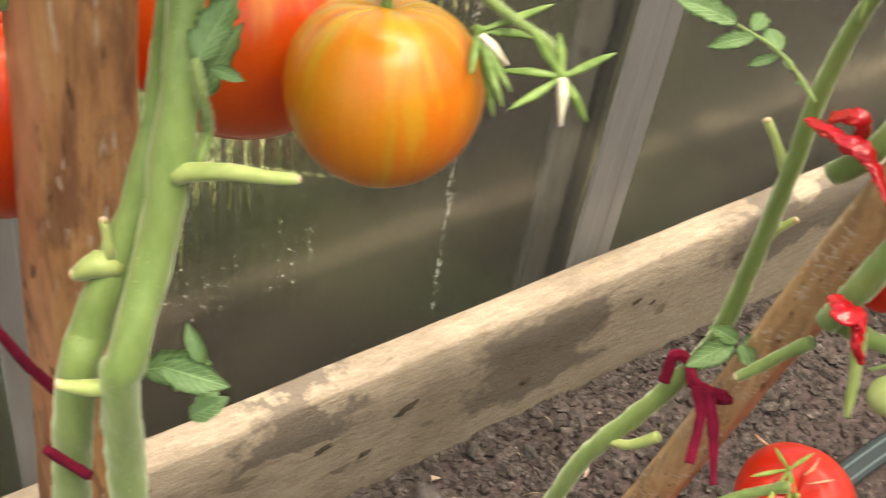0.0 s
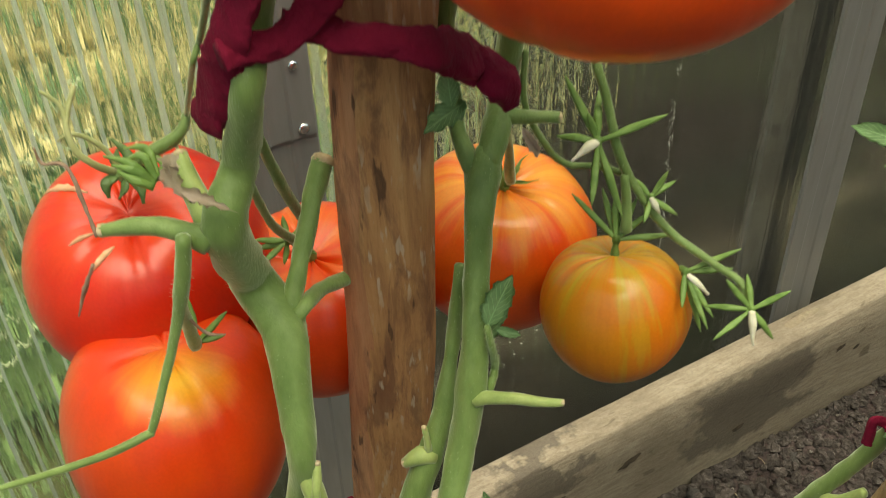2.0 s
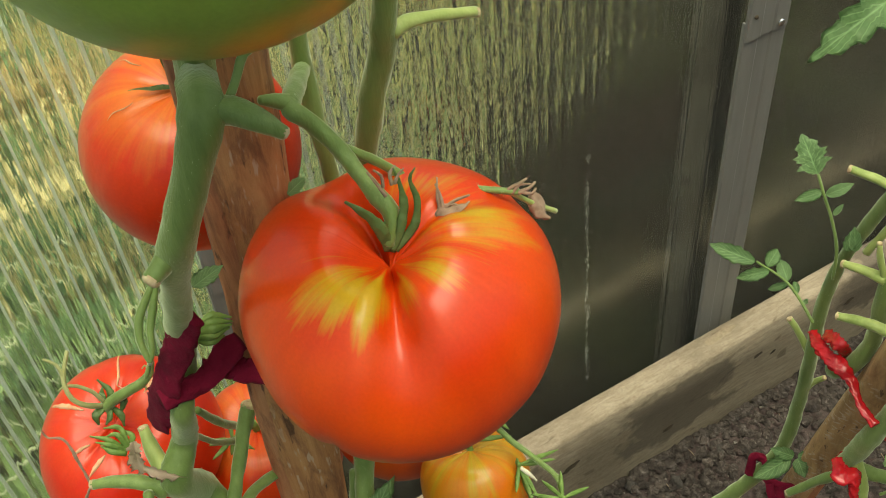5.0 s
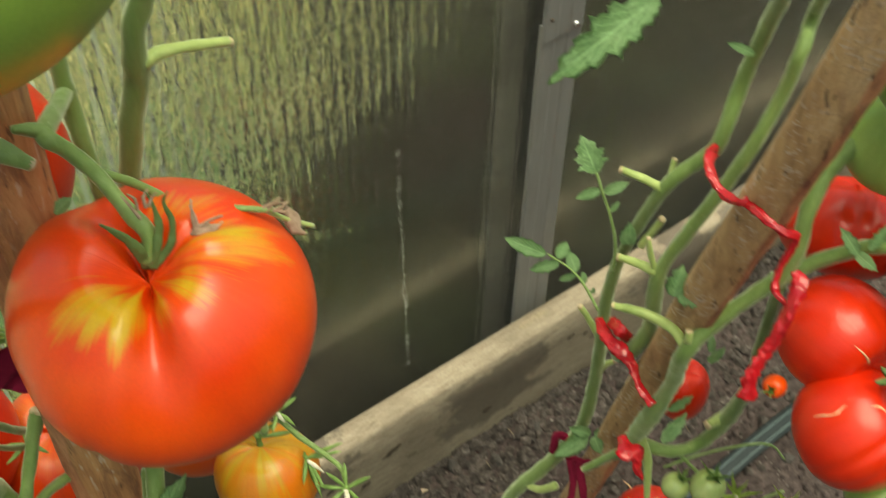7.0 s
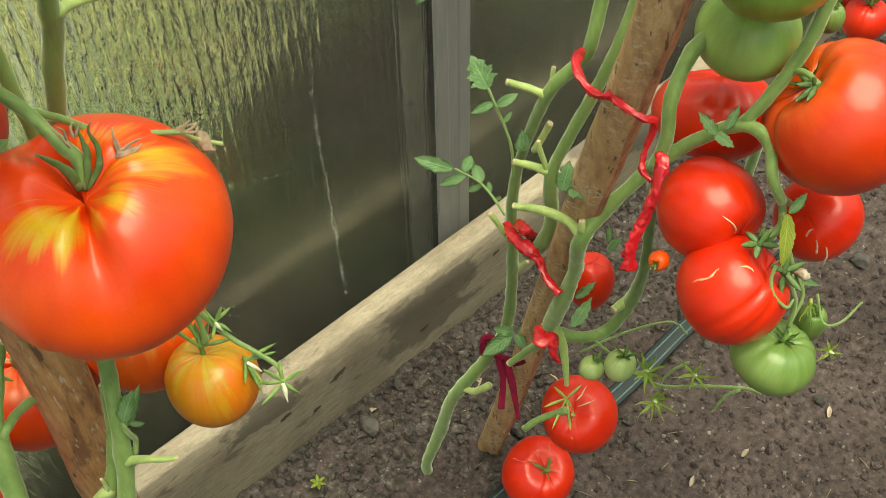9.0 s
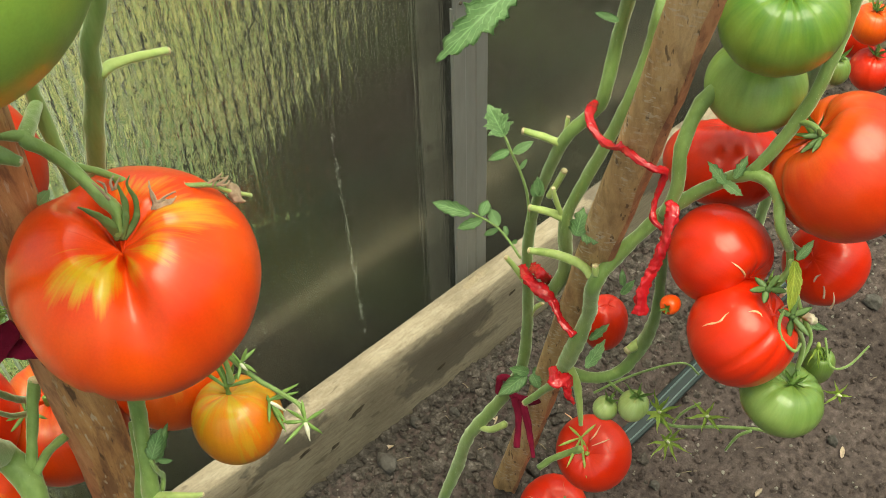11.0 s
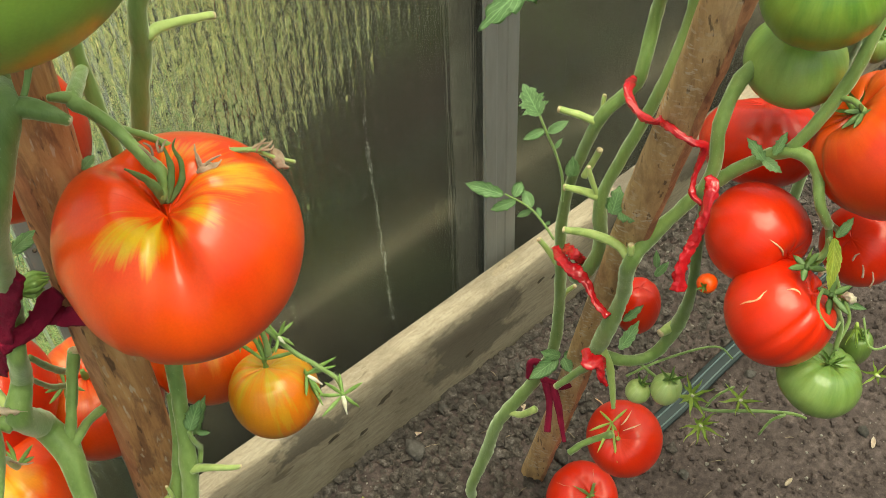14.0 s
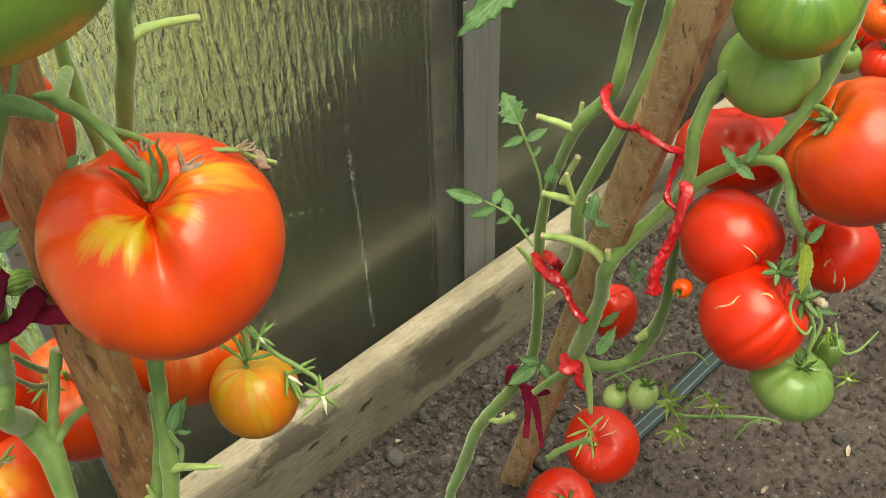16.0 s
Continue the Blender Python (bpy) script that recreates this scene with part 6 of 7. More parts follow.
for pts in ([(0.3617, 0.4473, 0.7359, 0.002), (0.3611, 0.448, 0.7439, 0.0025), (0.3579, 0.4508, 0.7507, 0.002), (0.3533, 0.4536, 0.7564, 0.0008)], [(0.3627, 0.4464, 0.7356, 0.0017), (0.3664, 0.4467, 0.743, 0.0018), (0.3693, 0.4485, 0.7494, 0.0018), (0.3698, 0.4508, 0.7566, 0.001), (0.3694, 0.4527, 0.7616, 0.0003)], [(0.3637, 0.4461, 0.7358, 0.0015), (0.3708, 0.4461, 0.7428, 0.0017), (0.3737, 0.4483, 0.7494, 0.0015), (0.3733, 0.4506, 0.7567, 0.0008), (0.3755, 0.4508, 0.7601, 0.0003)], [(0.3625, 0.4468, 0.7358, 0.0015), (0.3629, 0.4495, 0.7427, 0.0015), (0.3662, 0.4513, 0.7453, 0.0012), (0.3702, 0.4515, 0.7452, 0.0007)]):
    bm = bmesh.new()
    sweep(bm, spline([(*p[:3], p[3] * 0.74) for p in pts], 0.0012), 10, flat=0.4, side_hint=(-0.4, -0.8, 0.4), rough=0.4, wrinkle=0.3, seed=pts[0][0] * 80)
    part("sepal", bm, M_sepal_dark, big)
striped = tomato((0.3978, 0.4742, 0.5318), 0.0252, 0.0245, (0.03, 0.16, 1.0), M_stripe, "small ripening tomato striped orange and yellow-green", ribs=9, rib_depth=0.035, dimple=0.14, seed=9, sepals=0, sepal=0.019, curl=0.35, lift=1.0, sw=0.0009, cracks=((215, 0.55, 1.0, 0.0007),))
tomato((0.3915, 0.537, 0.519), 0.0365, 0.0345, (0.03, -0.06, 1.0), M_orange, "ripening orange tomato with yellow shoulders", ribs=9, rib_depth=0.12, dimple=0.24, seed=12, sepals=6, sepal=0.016, curl=0.3, lift=0.4, sw=0.0012)
low_fruit = tomato((0.2580, 0.5351, 0.4955), 0.0398, 0.0438, (0.08, 0.03, 1.0), M_shade, "red-orange tomato with yellow shoulders on a low truss", ribs=6, rib_depth=0.05, dimple=0.14, seed=14, calyx=False, full=0.78, cracks=((205, 0.5, 1.25, 0.0008),))
left_fruit = tomato((0.2710, 0.5825, 0.5300), 0.0435, 0.0392, (-0.12, -0.22, 1.0), M_red, "ripe red tomato with pale healed cracks", ribs=7, rib_depth=0.035, dimple=0.22, seed=18, calyx=False)
for pts, width in (([(0.283, 0.6127, 0.557), (0.2792, 0.5945, 0.5694), (0.2759, 0.5844, 0.5717)], 0.0006), ([(0.2461, 0.6023, 0.5574), (0.2524, 0.5926, 0.5663), (0.2583, 0.5849, 0.57)], 0.0011), ([(0.2448, 0.5702, 0.5604), (0.2495, 0.5701, 0.5639), (0.2548, 0.5694, 0.5665)], 0.0009), ([(0.2475, 0.5581, 0.5548), (0.2526, 0.56, 0.5603), (0.2585, 0.5625, 0.5648)], 0.0009), ([(0.2848, 0.5786, 0.5695), (0.2909, 0.5832, 0.567), (0.2933, 0.5868, 0.5653)], 0.0007)):
    scar(left_fruit, pts, width)
for pts in ([(0.2682, 0.5726, 0.577, 0.0012), (0.2627, 0.5701, 0.5777, 0.0019), (0.2618, 0.5678, 0.5732, 0.0005)], [(0.2684, 0.5719, 0.5764, 0.0012), (0.268, 0.568, 0.5758, 0.0019), (0.2646, 0.5667, 0.5722, 0.0005)], [(0.2694, 0.5716, 0.5762, 0.0012), (0.2719, 0.5665, 0.5745, 0.0019), (0.2712, 0.5636, 0.5696, 0.0005)], [(0.2704, 0.5722, 0.5767, 0.0012), (0.2757, 0.5707, 0.5782, 0.0019), (0.2717, 0.5678, 0.573, 0.0005)], [(0.2694, 0.5736, 0.5779, 0.0012), (0.2723, 0.575, 0.5818, 0.0019), (0.2696, 0.5818, 0.5853, 0.0005)], [(0.2675, 0.5733, 0.5777, 0.0012), (0.2646, 0.5703, 0.5778, 0.0019), (0.2615, 0.5707, 0.5756, 0.0005)], [(0.2684, 0.5739, 0.5782, 0.0012), (0.268, 0.5747, 0.5816, 0.0019), (0.2703, 0.5789, 0.5826, 0.0005)]):
    bm = bmesh.new()
    sweep(bm, spline(pts, 0.001), 8, flat=0.5, side_hint=CAM_SIDE, rough=0.3, wrinkle=0.3, seed=pts[0][0] * 80)
    part("sepal", bm, M_sepal_dark, left_fruit)
mid_fruit = tomato((0.330, 0.570, 0.490), 0.0385, 0.0370, (-0.12, -0.1, 1.0), M_mid, "red tomato with orange shoulders behind the stake", ribs=6, rib_depth=0.08, dimple=0.25, seed=20, sepals=0, sepal=0.022, curl=0.4, lift=0.2, sw=0.0012)
tomato((0.3345, 0.5490, 0.7165), 0.0385, 0.0385, (0.02, -0.225, 1.0), M_round, "round red tomato behind stem and stake", ribs=5, rib_depth=0.04, dimple=0.16, seed=25, sepals=5, sepal=0.016, curl=-0.1, lift=0.3, sw=0.0012, sepal_mat=M_sepal_dark, cracks=((230, 0.4, 0.75, 0.0008), (290, 0.4, 0.7, 0.0006)))
for fruit, pts in ((striped, [(0.3981, 0.4772, 0.5599), (0.39, 0.4915, 0.5725), (0.4011, 0.49, 0.571), (0.4017, 0.4842, 0.5715), (0.4059, 0.4832, 0.5669), (0.4089, 0.4757, 0.5671), (0.4154, 0.4701, 0.5593), (0.4078, 0.4803, 0.5709)]), (low_fruit, [(0.2684, 0.52, 0.5452), (0.2798, 0.5193, 0.5535), (0.2775, 0.5182, 0.5453), (0.2707, 0.528, 0.5571), (0.2676, 0.5283, 0.55)]), (mid_fruit, [(0.3111, 0.5444, 0.5494), (0.3011, 0.5486, 0.5512), (0.3008, 0.5497, 0.5461), (0.2993, 0.5428, 0.5445), (0.3079, 0.5417, 0.5421), (0.3178, 0.5353, 0.5471), (0.3132, 0.5515, 0.5544), (0.3188, 0.5428, 0.5549)])):
    for tip in pts[1:]:
        star(fruit, [pts[0], tip], 0.0012, M_sepal, name="sepal", label="")
tomato((0.3305, 0.4347, 0.9012), 0.0545, 0.0520, (0.05, -0.05, 1.0), M_green_big, "very large unripe green tomato blushing underneath", ribs=5, rib_depth=0.05, dimple=0.2, seed=30, sepals=5)


# ---- plant tied to the leaning stake ----
right = thing("tomato_plant", (0.62, 0.563, 0.0), "leaning pruned tomato plant tied to a slanting stake", "plant", "tomato plants")
stem(right, "main_stem", [(0.624, 0.566, -0.01, 0.0056), (0.616, 0.563, 0.03, 0.0052), (0.6289, 0.5549, 0.0915, 0.0061), (0.6356, 0.5447, 0.1552, 0.0058), (0.6538, 0.5246, 0.2186, 0.0056), (0.6669, 0.5125, 0.2713, 0.0049), (0.6702, 0.5112, 0.3257, 0.0047), (0.6664, 0.5094, 0.3891, 0.0045), (0.665, 0.5103, 0.4422, 0.0043), (0.6657, 0.5041, 0.4919, 0.0037), (0.6629, 0.4835, 0.5605, 0.0040), (0.6731, 0.4768, 0.5774, 0.0040), (0.679, 0.4696, 0.5915, 0.0042), (0.6815, 0.4679, 0.6074, 0.0042), (0.693, 0.4728, 0.6331, 0.0041), (0.6849, 0.4605, 0.6868, 0.0041), (0.6289, 0.4128, 0.7963, 0.0033)], step=0.006, sides=14, hair=1200)
cut_shoot(right, [(0.6626, 0.4831, 0.56, 0.0029), (0.6577, 0.4937, 0.5617, 0.0025), (0.6506, 0.5061, 0.5635, 0.0022)])
cut_shoot(right, [(0.6641, 0.4832, 0.5609, 0.0018), (0.6682, 0.4856, 0.5695, 0.0014), (0.6702, 0.4866, 0.576, 0.0014)])
cut_shoot(right, [(0.6612, 0.4899, 0.5064, 0.0023), (0.6646, 0.4865, 0.5194, 0.0023), (0.6671, 0.4833, 0.5319, 0.0022)])
cut_shoot(right, [(0.6475, 0.5103, 0.2053, 0.0035), (0.6413, 0.5213, 0.1893, 0.003), (0.6405, 0.5351, 0.1782, 0.0026)])
cut_shoot(right, [(0.6684, 0.5098, 0.3438, 0.0027), (0.6725, 0.507, 0.3541, 0.0022), (0.6762, 0.502, 0.3629, 0.0018)])
cut_shoot(right, [(0.6648, 0.5108, 0.3891, 0.0022), (0.663, 0.5189, 0.4003, 0.0022), (0.6597, 0.527, 0.4105, 0.0021)])
stem(right, "main_stem", [(0.6513, 0.4811, 0.4147, 0.0057), (0.6525, 0.4696, 0.4343, 0.0052), (0.6561, 0.4656, 0.4603, 0.0047), (0.6519, 0.4656, 0.502, 0.0049), (0.6539, 0.4636, 0.5244, 0.0037), (0.6662, 0.4521, 0.577, 0.0039), (0.674, 0.4442, 0.6162, 0.0037), (0.6841, 0.4429, 0.6477, 0.0036), (0.6868, 0.4417, 0.6751, 0.0035), (0.6998, 0.449, 0.6875, 0.0035), (0.6345, 0.4005, 0.7911, 0.0028)], step=0.005, sides=14, hair=1200)
cut_shoot(right, [(0.6498, 0.4662, 0.5132, 0.0033), (0.647, 0.4764, 0.5125, 0.0026), (0.6415, 0.4883, 0.5114, 0.0023)])
cut_shoot(right, [(0.6499, 0.4669, 0.5137, 0.0019), (0.6484, 0.4716, 0.5247, 0.0018), (0.648, 0.4752, 0.5356, 0.0015)])
stem(right, "main_stem", [(0.6427, 0.4499, 0.3553, 0.0058), (0.6424, 0.4396, 0.3992, 0.0063), (0.6443, 0.4313, 0.4459, 0.0050), (0.6389, 0.4253, 0.49, 0.0054), (0.6535, 0.4216, 0.5091, 0.0047), (0.6664, 0.4145, 0.5283, 0.0043), (0.6742, 0.4078, 0.5449, 0.0043), (0.6833, 0.3999, 0.5581, 0.0045), (0.6927, 0.3871, 0.5748, 0.0041), (0.6985, 0.3739, 0.5891, 0.0040), (0.7011, 0.3598, 0.5943, 0.0039), (0.7004, 0.3493, 0.5869, 0.0036), (0.6932, 0.3394, 0.5761, 0.0033), (0.6971, 0.3316, 0.5596, 0.0028)], step=0.004, sides=14, hair=700)
cut_shoot(right, [(0.6392, 0.4271, 0.494, 0.0033), (0.6395, 0.4393, 0.4972, 0.0033), (0.6324, 0.4556, 0.4988, 0.003), (0.6231, 0.4698, 0.4978, 0.0022)])
cut_shoot(right, [(0.6382, 0.4248, 0.4999, 0.0022), (0.6392, 0.4267, 0.5071, 0.0022)])
stem(right, "main_stem", [(0.6726, 0.4048, 0.5486, 0.0039), (0.6779, 0.4031, 0.5705, 0.0041), (0.683, 0.4081, 0.5968, 0.0044), (0.6959, 0.4118, 0.6133, 0.0047), (0.7053, 0.4101, 0.6242, 0.0046), (0.7248, 0.4042, 0.638, 0.0043), (0.744, 0.4032, 0.6548, 0.0036), (0.7558, 0.4013, 0.6736, 0.0033), (0.7608, 0.3981, 0.7277, 0.0031)], step=0.005, sides=14, hair=700)
stem(right, "main_stem", [(0.7007, 0.3702, 0.5918, 0.0037), (0.7097, 0.365, 0.6081, 0.0036), (0.7217, 0.3615, 0.6272, 0.0038), (0.7296, 0.3585, 0.6497, 0.0037), (0.7412, 0.3604, 0.6776, 0.0036), (0.7477, 0.3615, 0.7088, 0.0035), (0.7459, 0.3614, 0.7611, 0.0033)], step=0.005, sides=14, hair=700)
stem(right, "main_stem", [(0.6465, 0.4479, 0.356, 0.0052), (0.6652, 0.4324, 0.3462, 0.0044), (0.6862, 0.4252, 0.3432, 0.0045), (0.6946, 0.4159, 0.3818, 0.0054), (0.6919, 0.409, 0.4289, 0.0038), (0.689, 0.4094, 0.4809, 0.0036), (0.68, 0.4065, 0.5406, 0.0033)], step=0.004, sides=14)
cut_shoot(right, [(0.6983, 0.4187, 0.3791, 0.0038), (0.6891, 0.4198, 0.3779, 0.0038), (0.6821, 0.4207, 0.3779, 0.0029)])
stem(right, "petiole", [(0.6434, 0.4422, 0.3705, 0.0038), (0.6442, 0.4339, 0.3564, 0.0034), (0.6402, 0.4254, 0.3395, 0.0025), (0.6369, 0.4195, 0.3247, 0.0017)], step=0.003, mat=M_stem_pale)
cut_shoot(right, [(0.6445, 0.4532, 0.3385, 0.0036), (0.6395, 0.4622, 0.3217, 0.0030), (0.6299, 0.4719, 0.3028, 0.0026)], M_stem)
stem(right, "truss_stalk", [(0.6717, 0.4321, 0.3423, 0.0013), (0.6769, 0.4152, 0.3329, 0.0013), (0.6842, 0.3942, 0.3219, 0.0013), (0.6937, 0.3755, 0.3137, 0.0013), (0.7171, 0.3489, 0.318, 0.0013), (0.7333, 0.3279, 0.3218, 0.0013), (0.7363, 0.3168, 0.3249, 0.001)], step=0.003)
stem(right, "truss_stalk", [(0.7271, 0.3292, 0.3254, 0.0012), (0.7192, 0.3347, 0.3193, 0.0012), (0.7089, 0.3359, 0.3089, 0.0009)], step=0.003)
stem(right, "truss_stalk", [(0.6603, 0.4292, 0.3339, 0.001), (0.6838, 0.4197, 0.3401, 0.001), (0.7116, 0.4051, 0.3454, 0.001), (0.7255, 0.3946, 0.3455, 0.0008), (0.7286, 0.3837, 0.3391, 0.0008)], step=0.003)
stem(right, "truss_stalk", [(0.6948, 0.3767, 0.3152, 0.001), (0.7043, 0.3751, 0.3229, 0.001), (0.716, 0.3695, 0.3291, 0.001)], step=0.003)
stem(right, "truss_stalk", [(0.7082, 0.2966, 0.4954, 0.0008), (0.702, 0.2846, 0.4838, 0.0008), (0.7099, 0.2777, 0.4836, 0.0008), (0.726, 0.2758, 0.4914, 0.0006)], step=0.003)
stem(right, "truss_stalk", [(0.7027, 0.3209, 0.5222, 0.0012), (0.7005, 0.3118, 0.5103, 0.0014), (0.6995, 0.3015, 0.4983, 0.0012), (0.6863, 0.2984, 0.4843, 0.0015)], step=0.003)
stem(right, "truss_stalk", [(0.6731, 0.3124, 0.5396, 0.001), (0.6683, 0.3107, 0.5336, 0.001), (0.6659, 0.305, 0.5261, 0.001), (0.6687, 0.2965, 0.5197, 0.001), (0.674, 0.2965, 0.5227, 0.0007)], step=0.002)
stem(right, "truss_stalk", [(0.6923, 0.3267, 0.5576, 0.0016), (0.6884, 0.3162, 0.5442, 0.0017), (0.6809, 0.3087, 0.5309, 0.0017), (0.6897, 0.3015, 0.5016, 0.0017), (0.6855, 0.2974, 0.4831, 0.0017)], step=0.002)
stem(right, "truss_stalk", [(0.7017, 0.3336, 0.5543, 0.0023), (0.6952, 0.3273, 0.5443, 0.0023), (0.6835, 0.3288, 0.5366, 0.0027)], step=0.002)
stem(right, "truss_stalk", [(0.6406, 0.4609, 0.2013, 0.0029), (0.6507, 0.4548, 0.2127, 0.0029), (0.6602, 0.4463, 0.2221, 0.0029), (0.6664, 0.4386, 0.2303, 0.0033)], step=0.003)
stem(right, "truss_stalk", [(0.7209, 0.3606, 0.6262, 0.0019), (0.7203, 0.3516, 0.6298, 0.0018), (0.7162, 0.3424, 0.6312, 0.0020)], step=0.002)
star(right, [(0.7165, 0.3425, 0.6302), (0.7080, 0.3500, 0.6310), (0.7050, 0.3400, 0.6275), (0.7120, 0.3330, 0.6250), (0.7230, 0.3330, 0.6330), (0.7110, 0.3440, 0.6385), (0.7040, 0.3460, 0.6235)], 0.0018, M_sepal_dark, name="calyx", label="dark ruffled sepals round the stalk")
stem(right, "truss_stalk", [(0.742, 0.3612, 0.6787, 0.0024), (0.7415, 0.3789, 0.697, 0.0027), (0.7331, 0.3853, 0.7033, 0.0027)], step=0.003)
stem(right, "truss_stalk", [(0.6998, 0.3425, 0.5685, 0.0017), (0.7174, 0.341, 0.5408, 0.0017), (0.7378, 0.3397, 0.5148, 0.0021)], step=0.003)


def compound_leaf(parent, petiole, blades, label):
    """A leaf: its stalk with the leaflets as sub-parts."""
    st = stem(parent, "leaf_stalk", petiole, step=0.003, sides=8, label=label)
    for (base, tip), width, kw in blades:
        leaflet(st, base, tip, width, **kw)
    return st


compound_leaf(right, [(0.6496, 0.5026, 0.4393, 0.001), (0.6522, 0.5191, 0.445, 0.001), (0.6524, 0.5336, 0.4481, 0.0009), (0.6471, 0.5516, 0.4505, 0.0008)], [([(0.6449, 0.5505, 0.4524), (0.6306, 0.5769, 0.4543)], 0.013, dict(teeth=0.2, lobes=5)), ([(0.6493, 0.5421, 0.4494), (0.6342, 0.5538, 0.4411)], 0.010, {}), ([(0.6493, 0.5447, 0.451), (0.6627, 0.5502, 0.4539)], 0.010, dict(teeth=0.1)), ([(0.6553, 0.5317, 0.4458), (0.6605, 0.5457, 0.4498)], 0.010, dict(teeth=0.15)), ([(0.6545, 0.5307, 0.4447), (0.6464, 0.5382, 0.4373)], 0.006, {}), ([(0.6566, 0.5236, 0.4411), (0.6617, 0.5321, 0.4416)], 0.005, {}), ([(0.6562, 0.5185, 0.4376), (0.6632, 0.5195, 0.4341)], 0.004, {})], "young leaf of seven small leaflets")
compound_leaf(right, [(0.6533, 0.5003, 0.4791, 0.001), (0.6562, 0.5046, 0.4967, 0.001), (0.6589, 0.5145, 0.5112, 0.0009), (0.6592, 0.5251, 0.5248, 0.0009), (0.6598, 0.5321, 0.5337, 0.0008)], [([(0.6603, 0.5327, 0.533), (0.6614, 0.5503, 0.5491)], 0.024, dict(teeth=0.55, lobes=4, n=30)), ([(0.6576, 0.5253, 0.5267), (0.6422, 0.5296, 0.5252)], 0.008, {}), ([(0.6586, 0.5229, 0.5257), (0.6716, 0.5165, 0.5324)], 0.008, {}), ([(0.6568, 0.5136, 0.5186), (0.6623, 0.5128, 0.5249)], 0.004, {}), ([(0.6535, 0.4972, 0.506), (0.6624, 0.4997, 0.5164)], 0.010, dict(teeth=0.3, lobes=4))], "young leaf with a lobed end leaflet")
compound_leaf(right, [(0.5647, 0.4408, 0.7525, 0.0006), (0.5766, 0.4393, 0.7578, 0.0006), (0.5875, 0.4442, 0.768, 0.0008), (0.6159, 0.4605, 0.7833, 0.001), (0.642, 0.4, 0.83, 0.002)], [([(0.5738, 0.4385, 0.7556), (0.5264, 0.4434, 0.7337)], 0.022, dict(teeth=0.45, lobes=6, fold=0.45, n=36)), ([(0.5766, 0.4393, 0.7578), (0.5699, 0.4507, 0.764)], 0.010, dict(teeth=0.2)), ([(0.5958, 0.4507, 0.7781), (0.5446, 0.4632, 0.7609)], 0.014, dict(teeth=0.4, lobes=6, fold=0.5, n=36))], "broad toothed leaf hanging at the top")
for pair, width, kw in (([(0.6313, 0.4387, 0.5321), (0.642, 0.4437, 0.5464)], 0.015, dict(teeth=0.4, lobes=4)), ([(0.6372, 0.4389, 0.5356), (0.6507, 0.4302, 0.5421)], 0.015, dict(teeth=0.4, lobes=4)), ([(0.6357, 0.4384, 0.5344), (0.6401, 0.4244, 0.5322)], 0.014, dict(teeth=0.35, lobes=4)), ([(0.6569, 0.4937, 0.5065), (0.6602, 0.5006, 0.5182)], 0.009, dict(teeth=0.3, lobes=4)),
                        ([(0.6553, 0.4953, 0.2931), (0.6272, 0.499, 0.2859)], 0.015, dict(teeth=0.1, lobes=4)), ([(0.6575, 0.4943, 0.2937), (0.6453, 0.5052, 0.3003)], 0.012, {}), ([(0.6588, 0.4923, 0.293), (0.655, 0.4797, 0.2885)], 0.012, {}), ([(0.6595, 0.493, 0.2939), (0.6708, 0.4819, 0.299)], 0.011, {}), ([(0.6341, 0.42, 0.4035), (0.6527, 0.4204, 0.4197)], 0.011, dict(teeth=0.3, lobes=4)), ([(0.646, 0.4294, 0.4167), (0.6606, 0.4245, 0.427)], 0.008, dict(teeth=0.3, lobes=4)),
                        ([(0.6818, 0.3738, 0.5929), (0.6789, 0.3863, 0.6041)], 0.009, dict(teeth=0.4, lobes=4)), ([(0.6871, 0.3724, 0.5949), (0.6976, 0.3731, 0.6057)], 0.008, dict(teeth=0.4, lobes=4)), ([(0.6846, 0.3776, 0.5904), (0.6869, 0.3643, 0.5871)], 0.008, dict(teeth=0.3)), ([(0.6902, 0.3226, 0.5629), (0.7015, 0.3211, 0.5728)], 0.007, dict(teeth=0.2)), ([(0.7025, 0.312, 0.5026), (0.7099, 0.2975, 0.5017)], 0.006, {}), ([(0.6895, 0.4394, 0.4215), (0.7001, 0.4368, 0.4312)], 0.007, dict(teeth=0.2)), ([(0.6935, 0.442, 0.4255), (0.6975, 0.4472, 0.4368)], 0.006, dict(teeth=0.2)), ([(0.6679, 0.4535, 0.6725), (0.6584, 0.4632, 0.6778)], 0.006, dict(teeth=0.3))):
    leaflet(right, *pair, width, **kw)
leaflet(right, *[(0.6897, 0.323, 0.5629), (0.6701, 0.3077, 0.5458)], 0.010, mat=M_leaf_yellow, fold=0.6)
flower(right, [(0.6885, 0.3872, 0.3254)][0], (-0.4, -0.4, 0.8), 0.019, 9, M_sepal_lime, 41, 0.004, wide=0.08, curl=0.5)
flower(right, [(0.6835, 0.3714, 0.3079)][0], (-0.4, -0.5, 0.4), 0.018, 9, M_sepal_lime, 42, 0.004, wide=0.08, curl=0.5)
flower(right, [(0.7132, 0.3607, 0.3241)][0], (-0.4, -0.4, 0.8), 0.017, 6, M_sepal_lime, 43, 0.004, wide=0.08, curl=0.5)
flower(right, [(0.6964, 0.2722, 0.4722)][0], (-0.3, -0.4, 0.3), 0.011, 6, M_sepal_lime, 44, 0.003)

flower(right, [(0.6979, 0.3114, 0.513)][0], (-0.2, -0.4, -0.8), 0.012, 7, M_sepal, 45, 0.005, lift=0.7, wide=0.07)
